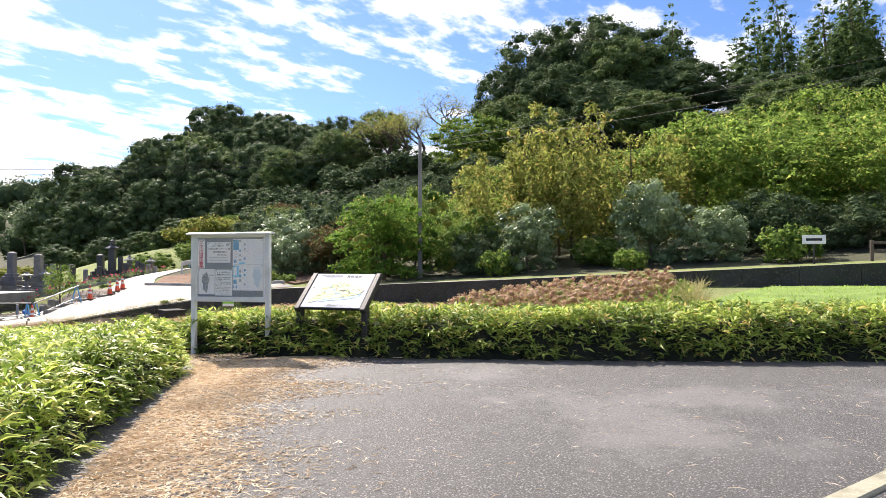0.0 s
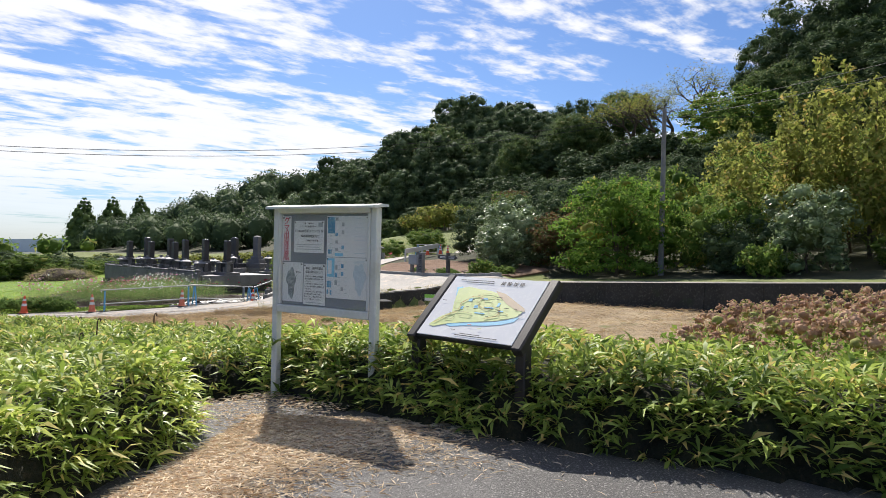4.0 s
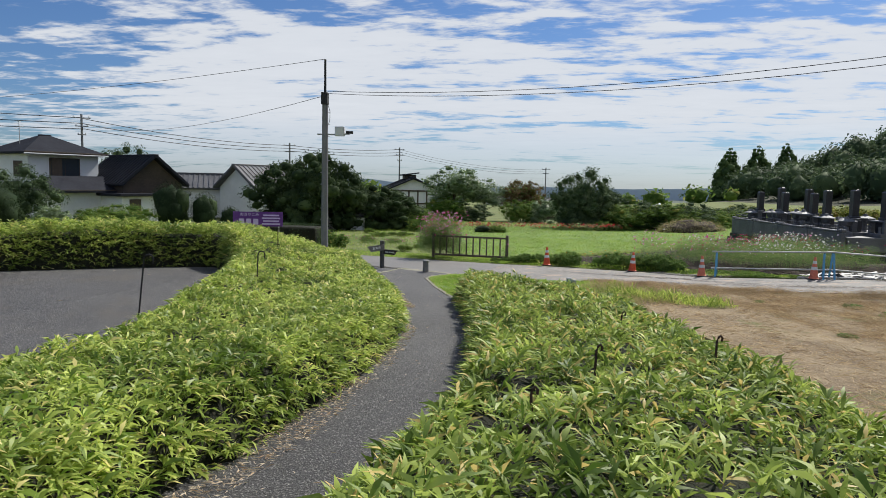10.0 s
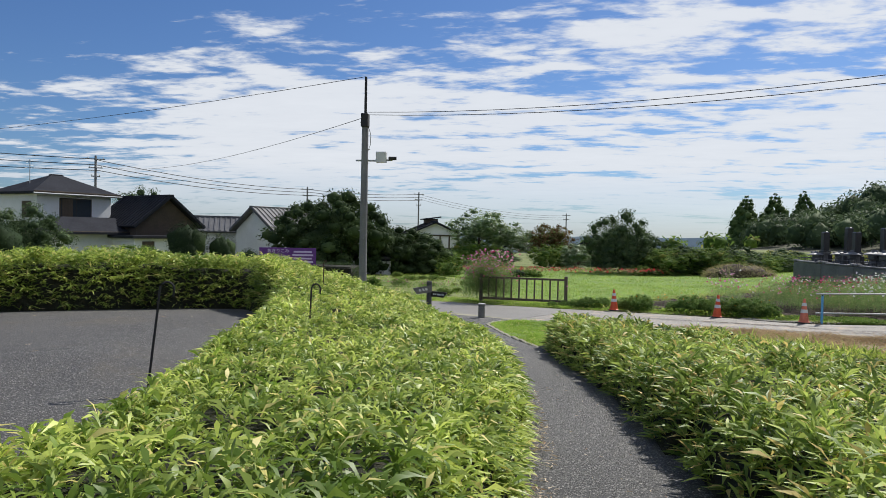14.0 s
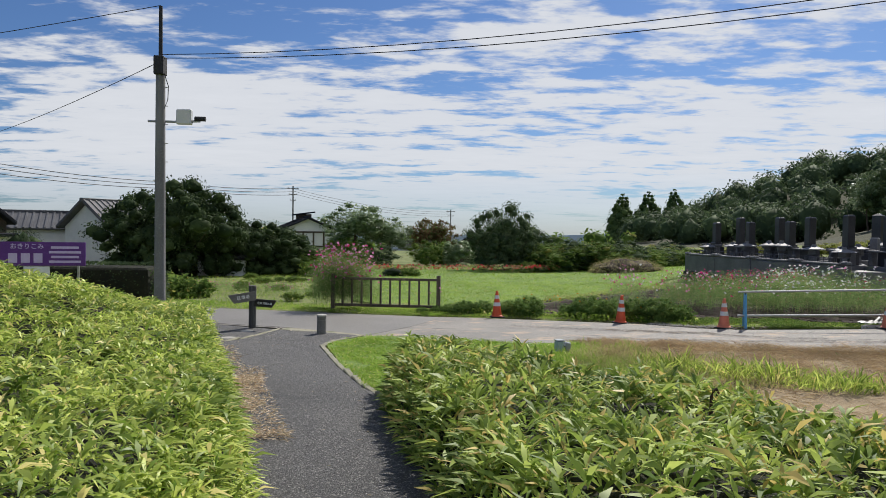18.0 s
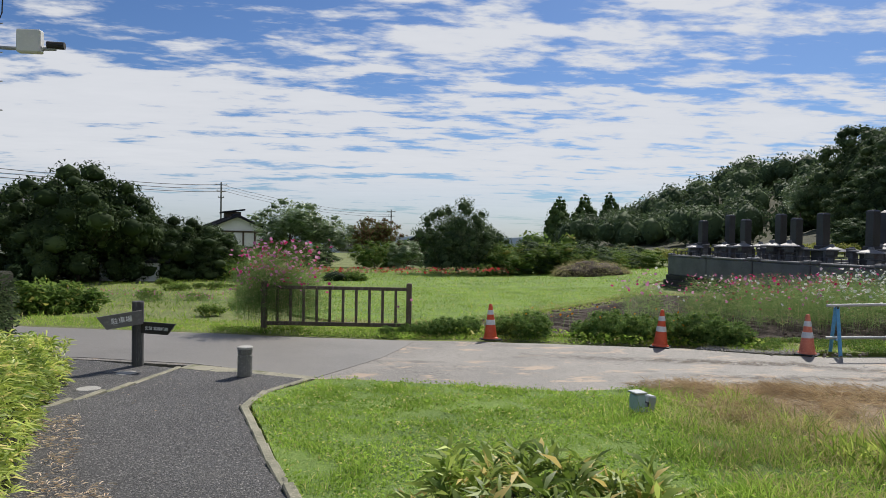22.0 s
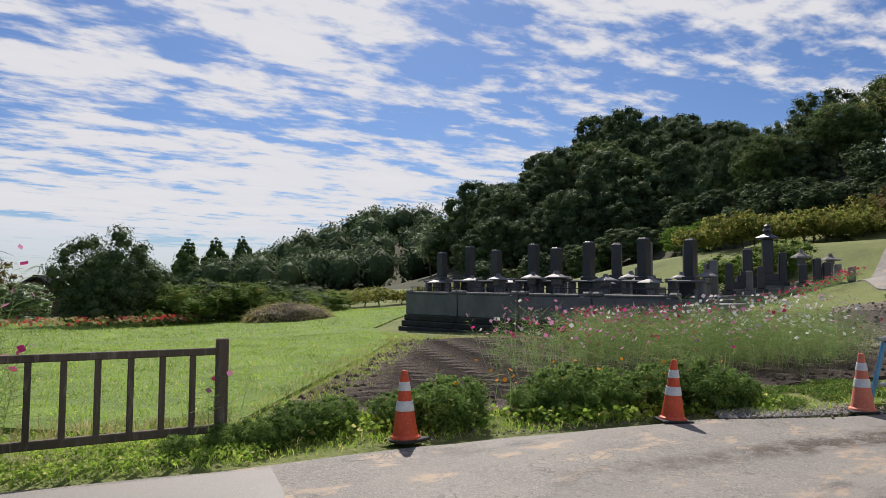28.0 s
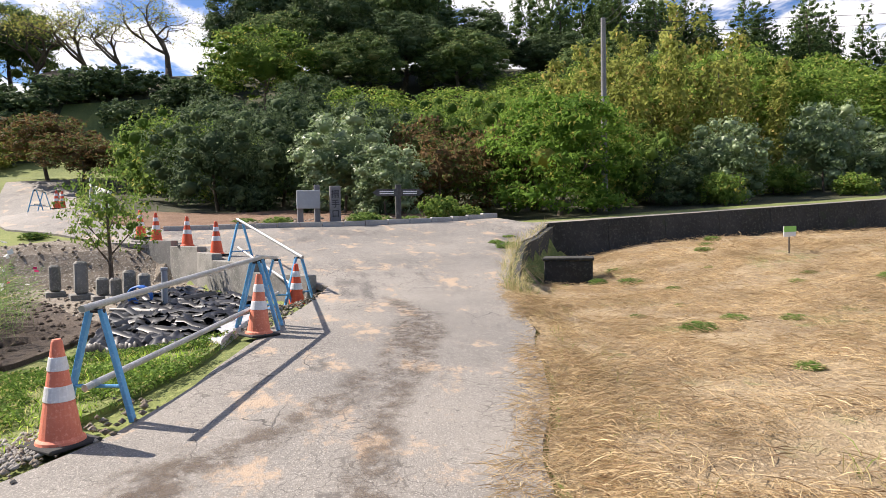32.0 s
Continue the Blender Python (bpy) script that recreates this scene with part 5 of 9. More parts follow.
def map_sign():
    gz = land_at(2.6, -8.8)
    ob = empty("map_sign", frame_of((2.42, -8.22), (2.56, -9.36), gz - 0.02), "dark-framed slanted castle site map on two dark posts", "map sign")
    tilt = pose(0, 0, 0, 42, 0, 0)
    face = Matrix.Translation((0, -0.03, 0.925)) @ tilt
    part("board", box(1.06, 0.72, 0.05, (0, 0, 0), 0.01, None), "black_metal", ob).data.transform(face)
    for s in (-1, 1):
        part("post", box(0.09, 0.10, 0.74, (s * 0.535, -0.24, 0), 0.01), "black_metal", ob)
        arm = part("side_frame", box(0.09, 0.76, 0.085, (s * 0.535, -0.01, -0.02), 0.012), "black_metal", ob)
        arm.data.transform(face)
    pl = part("map_panel", box(0.97, 0.70, 0.008, (0, 0, 0.05), 0.002), "paper", ob, "white panel printed with a coloured map")
    pl.data.transform(face)
    up = lambda x, y, z=0.062: face @ Matrix.Translation((x, y, z))
    rng = random.Random(3)

    here = lambda u, v: ((u - 0.5) * 0.95, (0.5 - v) * 0.68)

    def area(pts, mat, z):
        part("map_shape", slab([here(*p) for p in pts], 0.001, None, face @ Matrix.Translation((0, 0, z))), mat, pl)

    def line(pts, mat, r=0.0014):
        part("map_path", tube([(*here(*p), 0) for p in pts], r, 4), mat, pl).data.transform(up(0, 0, 0.0668))

    area([(0.22, 0.82), (0.34, 0.78), (0.48, 0.76), (0.60, 0.74), (0.74, 0.70), (0.86, 0.64), (0.93, 0.60), (0.90, 0.68), (0.80, 0.74), (0.66, 0.78), (0.52, 0.80), (0.40, 0.82), (0.30, 0.85)], "map_blue", 0.0605)
    area([(0.09, 0.19), (0.15, 0.17), (0.20, 0.30), (0.14, 0.34)], "map_blue", 0.0605)
    area([(0.06, 0.86), (0.12, 0.72), (0.22, 0.62), (0.17, 0.45), (0.14, 0.30), (0.12, 0.22), (0.22, 0.17), (0.36, 0.20), (0.50, 0.22), (0.62, 0.27), (0.76, 0.36), (0.86, 0.44), (0.93, 0.52), (0.90, 0.60), (0.80, 0.66), (0.70, 0.70), (0.56, 0.73), (0.40, 0.77), (0.26, 0.81), (0.12, 0.88)], "map_green", 0.0618)
    area([(0.54, 0.21), (0.66, 0.25), (0.80, 0.36), (0.93, 0.46), (0.95, 0.51), (0.86, 0.50), (0.74, 0.42), (0.62, 0.31)], "map_brown", 0.0630)
    for u, v, du, dv in ((0.34, 0.40, 0.03, 0.05), (0.48, 0.36, 0.05, 0.025), (0.44, 0.50, 0.03, 0.05), (0.58, 0.50, 0.07, 0.02), (0.66, 0.44, 0.02, 0.06), (0.30, 0.54, 0.02, 0.05), (0.52, 0.60, 0.08, 0.018), (0.72, 0.54, 0.04, 0.02)):
        area([(u - du * 0.8, v - dv * 0.5), (u + du * 0.5, v - dv * 0.6), (u + du * 0.8, v + dv * 0.4), (u - du * 0.6, v + dv * 0.5)], "map_blue", 0.0642)
    for u, v, du, dv in ((0.24, 0.50, 0.05, 0.06), (0.40, 0.44, 0.045, 0.04), (0.54, 0.44, 0.05, 0.05), (0.64, 0.56, 0.06, 0.035), (0.36, 0.64, 0.09, 0.03), (0.76, 0.60, 0.05, 0.03), (0.22, 0.70, 0.06, 0.04), (0.50, 0.30, 0.08, 0.03)):
        line([(u - du, v - dv), (u + du * 0.2, v - dv * 1.15), (u + du, v - dv * 0.6), (u + du * 0.85, v + dv), (u - du * 0.3, v + dv * 1.1), (u - du, v - dv)], "map_tan", 0.0011)
    line([(0.10, 0.82), (0.20, 0.68), (0.28, 0.60), (0.26, 0.46), (0.34, 0.34), (0.44, 0.32), (0.46, 0.48), (0.56, 0.54), (0.62, 0.48), (0.70, 0.50), (0.72, 0.62), (0.60, 0.68)], "map_red")
    for k in range(14):
        x, y = here(rng.uniform(0.2, 0.86), rng.uniform(0.3, 0.7))
        part("text_line", box(0.026, 0.005, 0.001, (0, 0, 0), 0), "ink", pl).data.transform(up(x, y, 0.0672))
    for u, v, mat in ((0.5, 0.80, "map_red"), (0.45, 0.36, "map_red"), (0.62, 0.84, "map_green"), (0.06, 0.44, "ink"), (0.93, 0.57, "ink"), (0.36, 0.90, "ink")):
        part("text_line", box(0.04, 0.005, 0.001, (0, 0, 0), 0), mat, pl).data.transform(up(*here(u, v), 0.0672))
    title = text_mesh("箕 輪 城 跡", 0.05, bold=0.004)
    title.transform(up(0.16, 0.285))
    link("lettering", title, "ink", pl)
    for k, (x, y, w) in enumerate(((-0.22, 0.305, 0.36), (-0.18, 0.28, 0.3), (0.05, -0.30, 0.2), (0.12, -0.318, 0.42))):
        part("text_line", box(w, 0.005, 0.001, (0, 0, 0), 0), "ink", pl).data.transform(up(x, y))


notice_board()
map_sign()


# ---- cones and barriers ----
def cone_thing(x, y, z, lean=0.0, old=False, label="orange traffic cone with two white reflective bands", yaw=0.0):
    ob = empty("traffic_cone", pose(x, y, z, lean, 0, yaw), label, "traffic cone", "traffic cones along the lane")
    part("base", box(0.36, 0.36, 0.028, bev=0.012), "rubber", ob, "black rubber base")
    body = "cone_old" if old else "cone"
    R = lambda h: 0.135 - (0.135 - 0.032) * (h - 0.03) / 0.67
    prof = [(0.155, 0.028), (0.15, 0.045), (R(0.06), 0.06), (R(0.69), 0.69), (0.026, 0.705)]
    part("body", lathe(prof, 24), body, ob, smooth=False)
    for a, b in ((0.30, 0.40), (0.50, 0.59)):
        part("band", lathe([(R(a) + 0.002, a), (R(a) + 0.0045, a + 0.004), (R(b) + 0.0045, b - 0.004), (R(b) + 0.002, b)], 24), "cone_white", ob, "white reflective band")
    return ob


for x, y, old in ((1.33, 19.06, False), (4.38, 18.05, False), (6.52, 16.88, True), (9.66, 15.72, True), (12.64, 15.25, False)):
    cone_thing(x, y, land_at(x, y) + 0.02, RNG.uniform(-2, 2), old, "faded pale orange traffic cone beside a blue barrier" if old else "orange traffic cone with two white reflective bands", RNG.uniform(0, 90))
for x, y in ((16.5, 16.8), (18.2, 17.6), (19.3, 18.45), (20.0, 18.93)):
    cone_thing(x, y, float(road_land(x, y)) + 0.03, RNG.uniform(-2, 2), False, "bright orange traffic cone on the lane's edge", RNG.uniform(0, 90))
for x, y in ((30.4, 23.9), (31.8, 24.1), (33.0, 24.6)):
    cone_thing(x, y, land_at(x, y) + 0.02, 0, False, "small far orange traffic cone by a white barrier")


def barrier(p0, p1, label):
    """Two blue A-shaped trestles that carry a top and a lower steel pipe."""
    p0, p1 = Vector((*p0, land_at(*p0) + 0.02)), Vector((*p1, land_at(*p1) + 0.02))
    ob = empty("pipe_barrier", Matrix.Translation((p0 + p1) / 2), label, "barrier", "blue pipe barriers")
    o = (p0 + p1) / 2
    d = (p1 - p0).normalized()
    s = Vector((-d.y, d.x, 0)).normalized()
    for p in (p0, p1):
        for k in (-1, 1):
            a, b = p - o + s * (0.26 * k), p - o + s * (0.045 * k) + Vector((0, 0, 0.82))
            leg = box(0.055, 0.035, (b - a).length, bev=0.005)
            m = Matrix.Translation(a) @ (b - a).to_track_quat("Z", "Y").to_matrix().to_4x4()
            bmesh.ops.transform(leg, matrix=m, verts=leg.verts)
            part("leg", leg, "blue_paint", ob, "blue painted steel leg")
        part("cross_bar", tube([p - o + s * 0.19 + Vector((0, 0, 0.26)), p - o - s * 0.19 + Vector((0, 0, 0.26))], 0.014, 6), "blue_paint", ob)
        part("cradle", tube([p - o + s * 0.07 + Vector((0, 0, 0.81)), p - o - s * 0.07 + Vector((0, 0, 0.81))], 0.018, 6), "rubber", ob)
    for h in (0.85, 0.29):
        part("pipe", tube([p0 - o - d * 0.16 + Vector((0, 0, h)), p1 - o + d * 0.16 + Vector((0, 0, h))], 0.026, 10), "steel", ob, "galvanised steel pipe")


barrier((6.95, 16.75), (9.95, 15.75), "blue trestle barrier with two steel pipes at the lane's edge")
barrier((10.2, 15.72), (12.6, 15.55), "blue trestle barrier with steel pipes beside black sheeting")
barrier((12.75, 15.2), (15.4, 16.25), "blue trestle barrier with steel pipes on the lane's corner")
barrier((30.0, 24.5), (32.6, 25.0), "far pipe barrier beside orange cones")


# ---- timber fence, bollard, finger post ----
def timber_fence():
    a, b = Vector((-3.25, 20.35, 0)), Vector((-0.24, 20.0, 0))
    ob = empty("timber_fence", frame_of(a, b, land_at(-1.7, 20.2) - 0.02), "weathered brown timber fence overgrown by pink cosmos", "fence")
    w = (b - a).length
    for x in (-w / 2, w / 2):
        part("post", box(0.11, 0.11, 1.09, (x, 0, 0), 0.012), "timber", ob)
    for z, h in ((0.93, 0.07), (0.17, 0.08)):
        part("rail", box(w - 0.1, 0.06, h, (0, 0, z), 0.008), "timber", ob)
    n = 10
    for i in range(n):
        part("baluster", box(0.055, 0.045, 0.70, (-w / 2 + w * (i + 1) / (n + 1), 0, 0.245), 0.006), "timber", ob)


def bollard():
    ob = empty("bollard", pose(-2.745, 15.39, land_at(-2.745, 15.39) + 0.02), "short grey stone-look bollard with a pale cap", "bollard")
    part("shaft", lathe([(0.10, 0), (0.10, 0.30), (0.092, 0.305), (0.092, 0.325), (0.10, 0.33), (0.10, 0.385)], 20), "oldstone", ob)
    part("cap", lathe([(0.108, 0.385), (0.108, 0.41), (0.095, 0.42)], 20), "concrete", ob, "pale round cap")


def finger_post():
    ob = empty("finger_post", pose(-4.45, 16.25, land_at(-4.45, 16.25) - 0.02), "dark timber finger post with two direction boards", "sign post")
    part("post", lathe([(0.083, 0), (0.083, 0.98), (0.078, 1.0), (0.0, 1.005)], 16), "fake_timber", ob)
    # each board slopes and points away from the post, its end cut slantwise
    west = pose(0.09, -0.1, 0.78, 90, 0, 0) @ Matrix.Rotation(radians(180 + 28), 4, "Y") @ Matrix.Rotation(radians(-7), 4, "Z")
    p = part("board", slab([(0.0, -0.1), (0.60, -0.1), (0.49, 0.1), (0.0, 0.1)], 0.03, None, west @ Matrix.Diagonal((1, -1, 1, 1))), "sign_board", ob, "grey board with white writing")
    me = text_mesh("駐車場", 0.095)
    me.transform(west @ Matrix.Translation((0.28, 0, -0.036)) @ Matrix.Rotation(radians(180), 4, "Y"))
    link("lettering", me, "paper", p)
    east = pose(0.06, -0.06, 0.62, 90, 0, -14) @ Matrix.Rotation(radians(-2), 4, "Z")
    q = part("board", slab([(0.0, -0.085), (0.42, -0.085), (0.54, 0.085), (0.0, 0.085)], 0.03, None, east), "black_metal", ob, "dark board with white writing")
    me = text_mesh("史跡 箕輪城跡", 0.058)
    me.transform(east @ Matrix.Translation((0.27, 0, 0.036)))
    link("lettering", me, "paper", q)
    for x in (-0.02, 0.02):
        part("bolt", tube([(x, -0.1, 0.80), (x, -0.125, 0.80)], 0.012, 6), "steel", ob)


timber_fence()
bollard()
finger_post()
for x, y in ((-4.41, 15.67), (-4.49, 14.58)):
    lid = empty("manhole_cover", pose(x, y, land_at(x, y) + 0.005), "pale round concrete manhole cover beside the footpath", "manhole cover")
    part("plate", lathe([(0.14, 0), (0.14, 0.02), (0.13, 0.026)], 24), "concrete", lid)


# ---- poles and wires ----
def lamp_pole():
    x, y = -6.6, 16.4
    ob = empty("utility_pole", pose(x, y, land_at(x, y) - 0.05), "slim grey utility pole with a bracket and equipment box", "utility pole")
    part("shaft", lathe([(0.125, 0), (0.10, 6.05), (0.095, 6.1)], 20), "pole", ob, smooth=False)
    part("extension", lathe([(0.045, 6.0), (0.04, 7.3)], 12), "wire", ob, "thin dark top tube")
    part("clamp", box(0.22, 0.26, 0.42, (0.0, -0.02, 5.75), 0.02), "wire", ob)
    part("bracket", tube([(-0.28, 0, 4.72), (0.3, 0.06, 4.72), (0.86, 0.12, 4.75)], 0.028, 8), "grey_plastic", ob)
    part("equipment_box", box(0.34, 0.14, 0.34, (0.52, 0.06, 4.66), 0.02), "white_metal", ob, "pale square equipment box")
    part("camera_head", tube([(0.74, 0.10, 4.80), (0.98, 0.12, 4.80)], 0.055, 10), "wire", ob)
    for z in np.arange(1.7, 6.0, 0.42):
        part("step_bolt", tube([(-0.16, 0, z), (-0.1, 0, z)] if int(z * 10) % 2 else [(0.1, 0, z), (0.17, 0, z)], 0.009, 5), "steel", ob)
    part("cable_loop", tube([(0.1, -0.05, 5.8), (0.2, -0.06, 5.5), (0.19, -0.06, 5.2), (0.11, -0.05, 5.0)], 0.01, 5), "wire", ob)


def plain_pole(x, y, z, h, label, arms=2, yaw=0.0, r=0.13):
    ob = empty("utility_pole", pose(x, y, z, 0, 0, yaw), label, "utility pole")
    part("shaft", lathe([(r, 0), (r * 0.7, h)], 10), "pole", ob)
    for k in range(arms):
        zz = h - 0.35 - 0.75 * k
        part("crossarm", box(1.5 - 0.4 * k, 0.08, 0.08, (0, 0, zz), 0.01), "pole", ob)
        for s in (-0.6, 0.0, 0.6):
            part("insulator", lathe([(0.035, zz + 0.08), (0.05, zz + 0.14), (0.03, zz + 0.2)], 8, None, Matrix.Translation((s * (1 - 0.25 * k), 0, 0))), "white_metal", ob)
    return ob


def wire(p0, p1, sag, r=0.009, label="thin black overhead cable"):
    pts = []
    for i in range(25):
        t = i / 24
        pts.append(Vector(p0).lerp(Vector(p1), t) - Vector((0, 0, sag * 4 * t * (1 - t))))
    o = part("overhead_cable", tube(pts, r, 5), "wire")
    tagged(o, label, "cable", "overhead cables")


lamp_pole()
plain_pole(26.2, 3.25, land_at(26.2, 3.25) - 0.1, 9.3 - land_at(26.2, 3.25) + 0.1, "grey utility pole among the bushes on the slope", 0, 20)
plain_pole(-40.0, 50.0, -0.8, 9.2, "utility pole with crossarms behind the houses", 3, 40)
plain_pole(-18.9, 89.2, -1.6, 9.4, "distant utility pole with crossarms", 3, 30)
plain_pole(-29.5, 74.0, -1.2, 8.6, "distant utility pole behind a tree", 2, 30)
plain_pole(-56.2, 33.2, -0.5, 8.2, "distant utility pole behind the red hedge", 2, 30)
plain_pole(-41.85, 29.15, 0.0, 7.9, "utility pole behind the red hedge", 1, 30)
plain_pole(2.0, 118.0, -3.0, 9.0, "far utility pole over the shrubs", 2, 10)
plain_pole(12.0, -33.0, 1.4, 8.6, "utility pole at the corner of the parking area", 1, 10)
wire((-6.6, 16.4, 6.02), (26.2, 3.25, 9.0), 1.5)
wire((-6.6, 16.4, 6.10), (26.2, 3.25, 9.2), 1.45)
wire((-6.6, 16.4, 5.95), (-40, 50, 7.6), 0.9)
wire((-6.6, 16.4, 7.2), (-56.2, 33.2, 7.5), 0.8)
for k in range(3):
    wire((-40.3 + 0.3 * k, 50, 8.1 - 0.5 * k), (-29.5 + 0.3 * k, 74, 7.1 - 0.35 * k), 0.5, 0.032)
    wire((-29.5 + 0.3 * k, 74, 7.1 - 0.35 * k), (-18.9 + 0.3 * k, 89.2, 7.5 - 0.4 * k), 0.3, 0.032)
    wire((-40.3 + 0.3 * k, 50, 8.1 - 0.5 * k), (-80 + 0.3 * k, 20, 11.0 - 0.9 * k), 0.8, 0.032)
    wire((-18.9 + 0.3 * k, 89.2, 7.5 - 0.4 * k), (2.0, 118, 5.6 - 0.35 * k), 0.8, 0.02)
    wire((-41.85, 29.15, 7.4 - 0.4 * k), (-75 - k, 24, 8.6 - 0.5 * k), 0.5, 0.016)
wire((26.2, 3.25, 9.1), (12, -33, 9.6), 0.5)
wire((26.2, 3.25, 8.8), (12, -33, 9.2), 0.6)
wire((26.2, 3.25, 8.9), (52, -6, land_at(52, -6) + 6), 0.6)


# ---- bench and crook in the parking area ----
def log_bench():
    z = land_at(-4.4, -2.2)
    ob = empty("log_bench", pose(-4.86, -3.02, z - 0.02, 0, 0, 60), "pale weathered split-log bench on round log feet", "bench")
    bm = bmesh.new()
    n, L = 22, 2.4
    rings = []
    for i in range(n):
        x = -L / 2 + L * i / (n - 1)
        k = 1 + 0.05 * math.sin(i * 1.7) + 0.03 * math.sin(i * 4.1)
        end = 0.86 if i in (0, n - 1) else 1.0
        rings.append([bm.verts.new((x, 0.21 * k * end * math.cos(a), 0.41 + 0.115 * end * (min(math.sin(a), 0.45) * 1.3 if math.sin(a) > 0 else math.sin(a)) + 0.008 * math.sin(i * 2.3 + 5 * a))) for a in np.linspace(0, 2 * math.pi, 25)[:-1]])
    for a, b in zip(rings, rings[1:]):
        for k in range(24):
            bm.faces.new((a[k], a[(k + 1) % 24], b[(k + 1) % 24], b[k]))
    bm.faces.new(rings[0][::-1])
    bm.faces.new(rings[-1])
    part("seat", bm, "log", ob, "split pale log with cracks", smooth=True)
    for x in (-0.78, 0.78):
        turn = pose(x, 0, 0.155, 90, 0, 0)
        part("foot", lathe([(0.0, -0.25), (0.145, -0.245), (0.162, -0.22), (0.166, 0.2), (0.15, 0.24), (0.0, 0.245)], 28, None, turn), "log_end", ob, "short round log")


def crook(x, y, h, lean, yaw, label):
    ob = empty("crook_stake", pose(x, y, land_at(x, y) - 0.05, 0, lean, yaw), label, "stake")
    pts = [(0, 0, 0), (0, 0, h)] + [(0.06 - 0.06 * math.cos(a), 0, h + 0.07 * math.sin(a)) for a in np.linspace(0.3, 3.1, 8)] + [(0.12, 0, h - 0.06)]
    part("rod", tube(pts, 0.012, 6), "wire", ob)


log_bench()
drape("soil_strip", [(-5.6, -4.9), (-4.75, -3.3), (-4.5, -2.5), (-4.55, -1.75), (-4.65, -0.6), (-3.9, -0.7), (-3.8, -2.2), (-3.9, -3.6), (-5.2, -5.3)], 0.026, "gravelsoil", 0.25, label="strip of pale dry soil between parking area and hedge", category="soil", worn=0.1)
crook(-4.45, 1.35, 1.05, 6, 35, "thin black iron crook leaning at the hedge's edge")
crook(-3.95, 4.2, 1.05, 2, 35, "thin black iron crook standing in the hedge")


def stake(x, y, h, lean, label="short rusty iron stake standing in the hedge"):
    ob = empty("iron_stake", pose(x, y, land_at(x, y) - 0.05, lean, lean * 0.6, 0), label, "stake")
    pts = [(0, 0, 0), (0, 0, h - 0.05), (0.012, 0, h - 0.015), (0.03, 0, h), (0.045, 0, h - 0.02), (0.04, 0, h - 0.05)]
    part("rod", tube(pts, 0.011, 6), "rust", ob)


for x, y, h, ln_ in ((1.43, -1.8, 0.95, 2), (1.0, -2.9, 0.8, -6), (2.55, -1.0, 0.95, 1), (0.85, -3.4, 0.75, 8), (2.0, 1.4, 0.85, 3), (-5.0, 7.9, 1.25, 0), (1.6, 5.5, 0.75, 2)):
    stake(x, y, h, ln_)


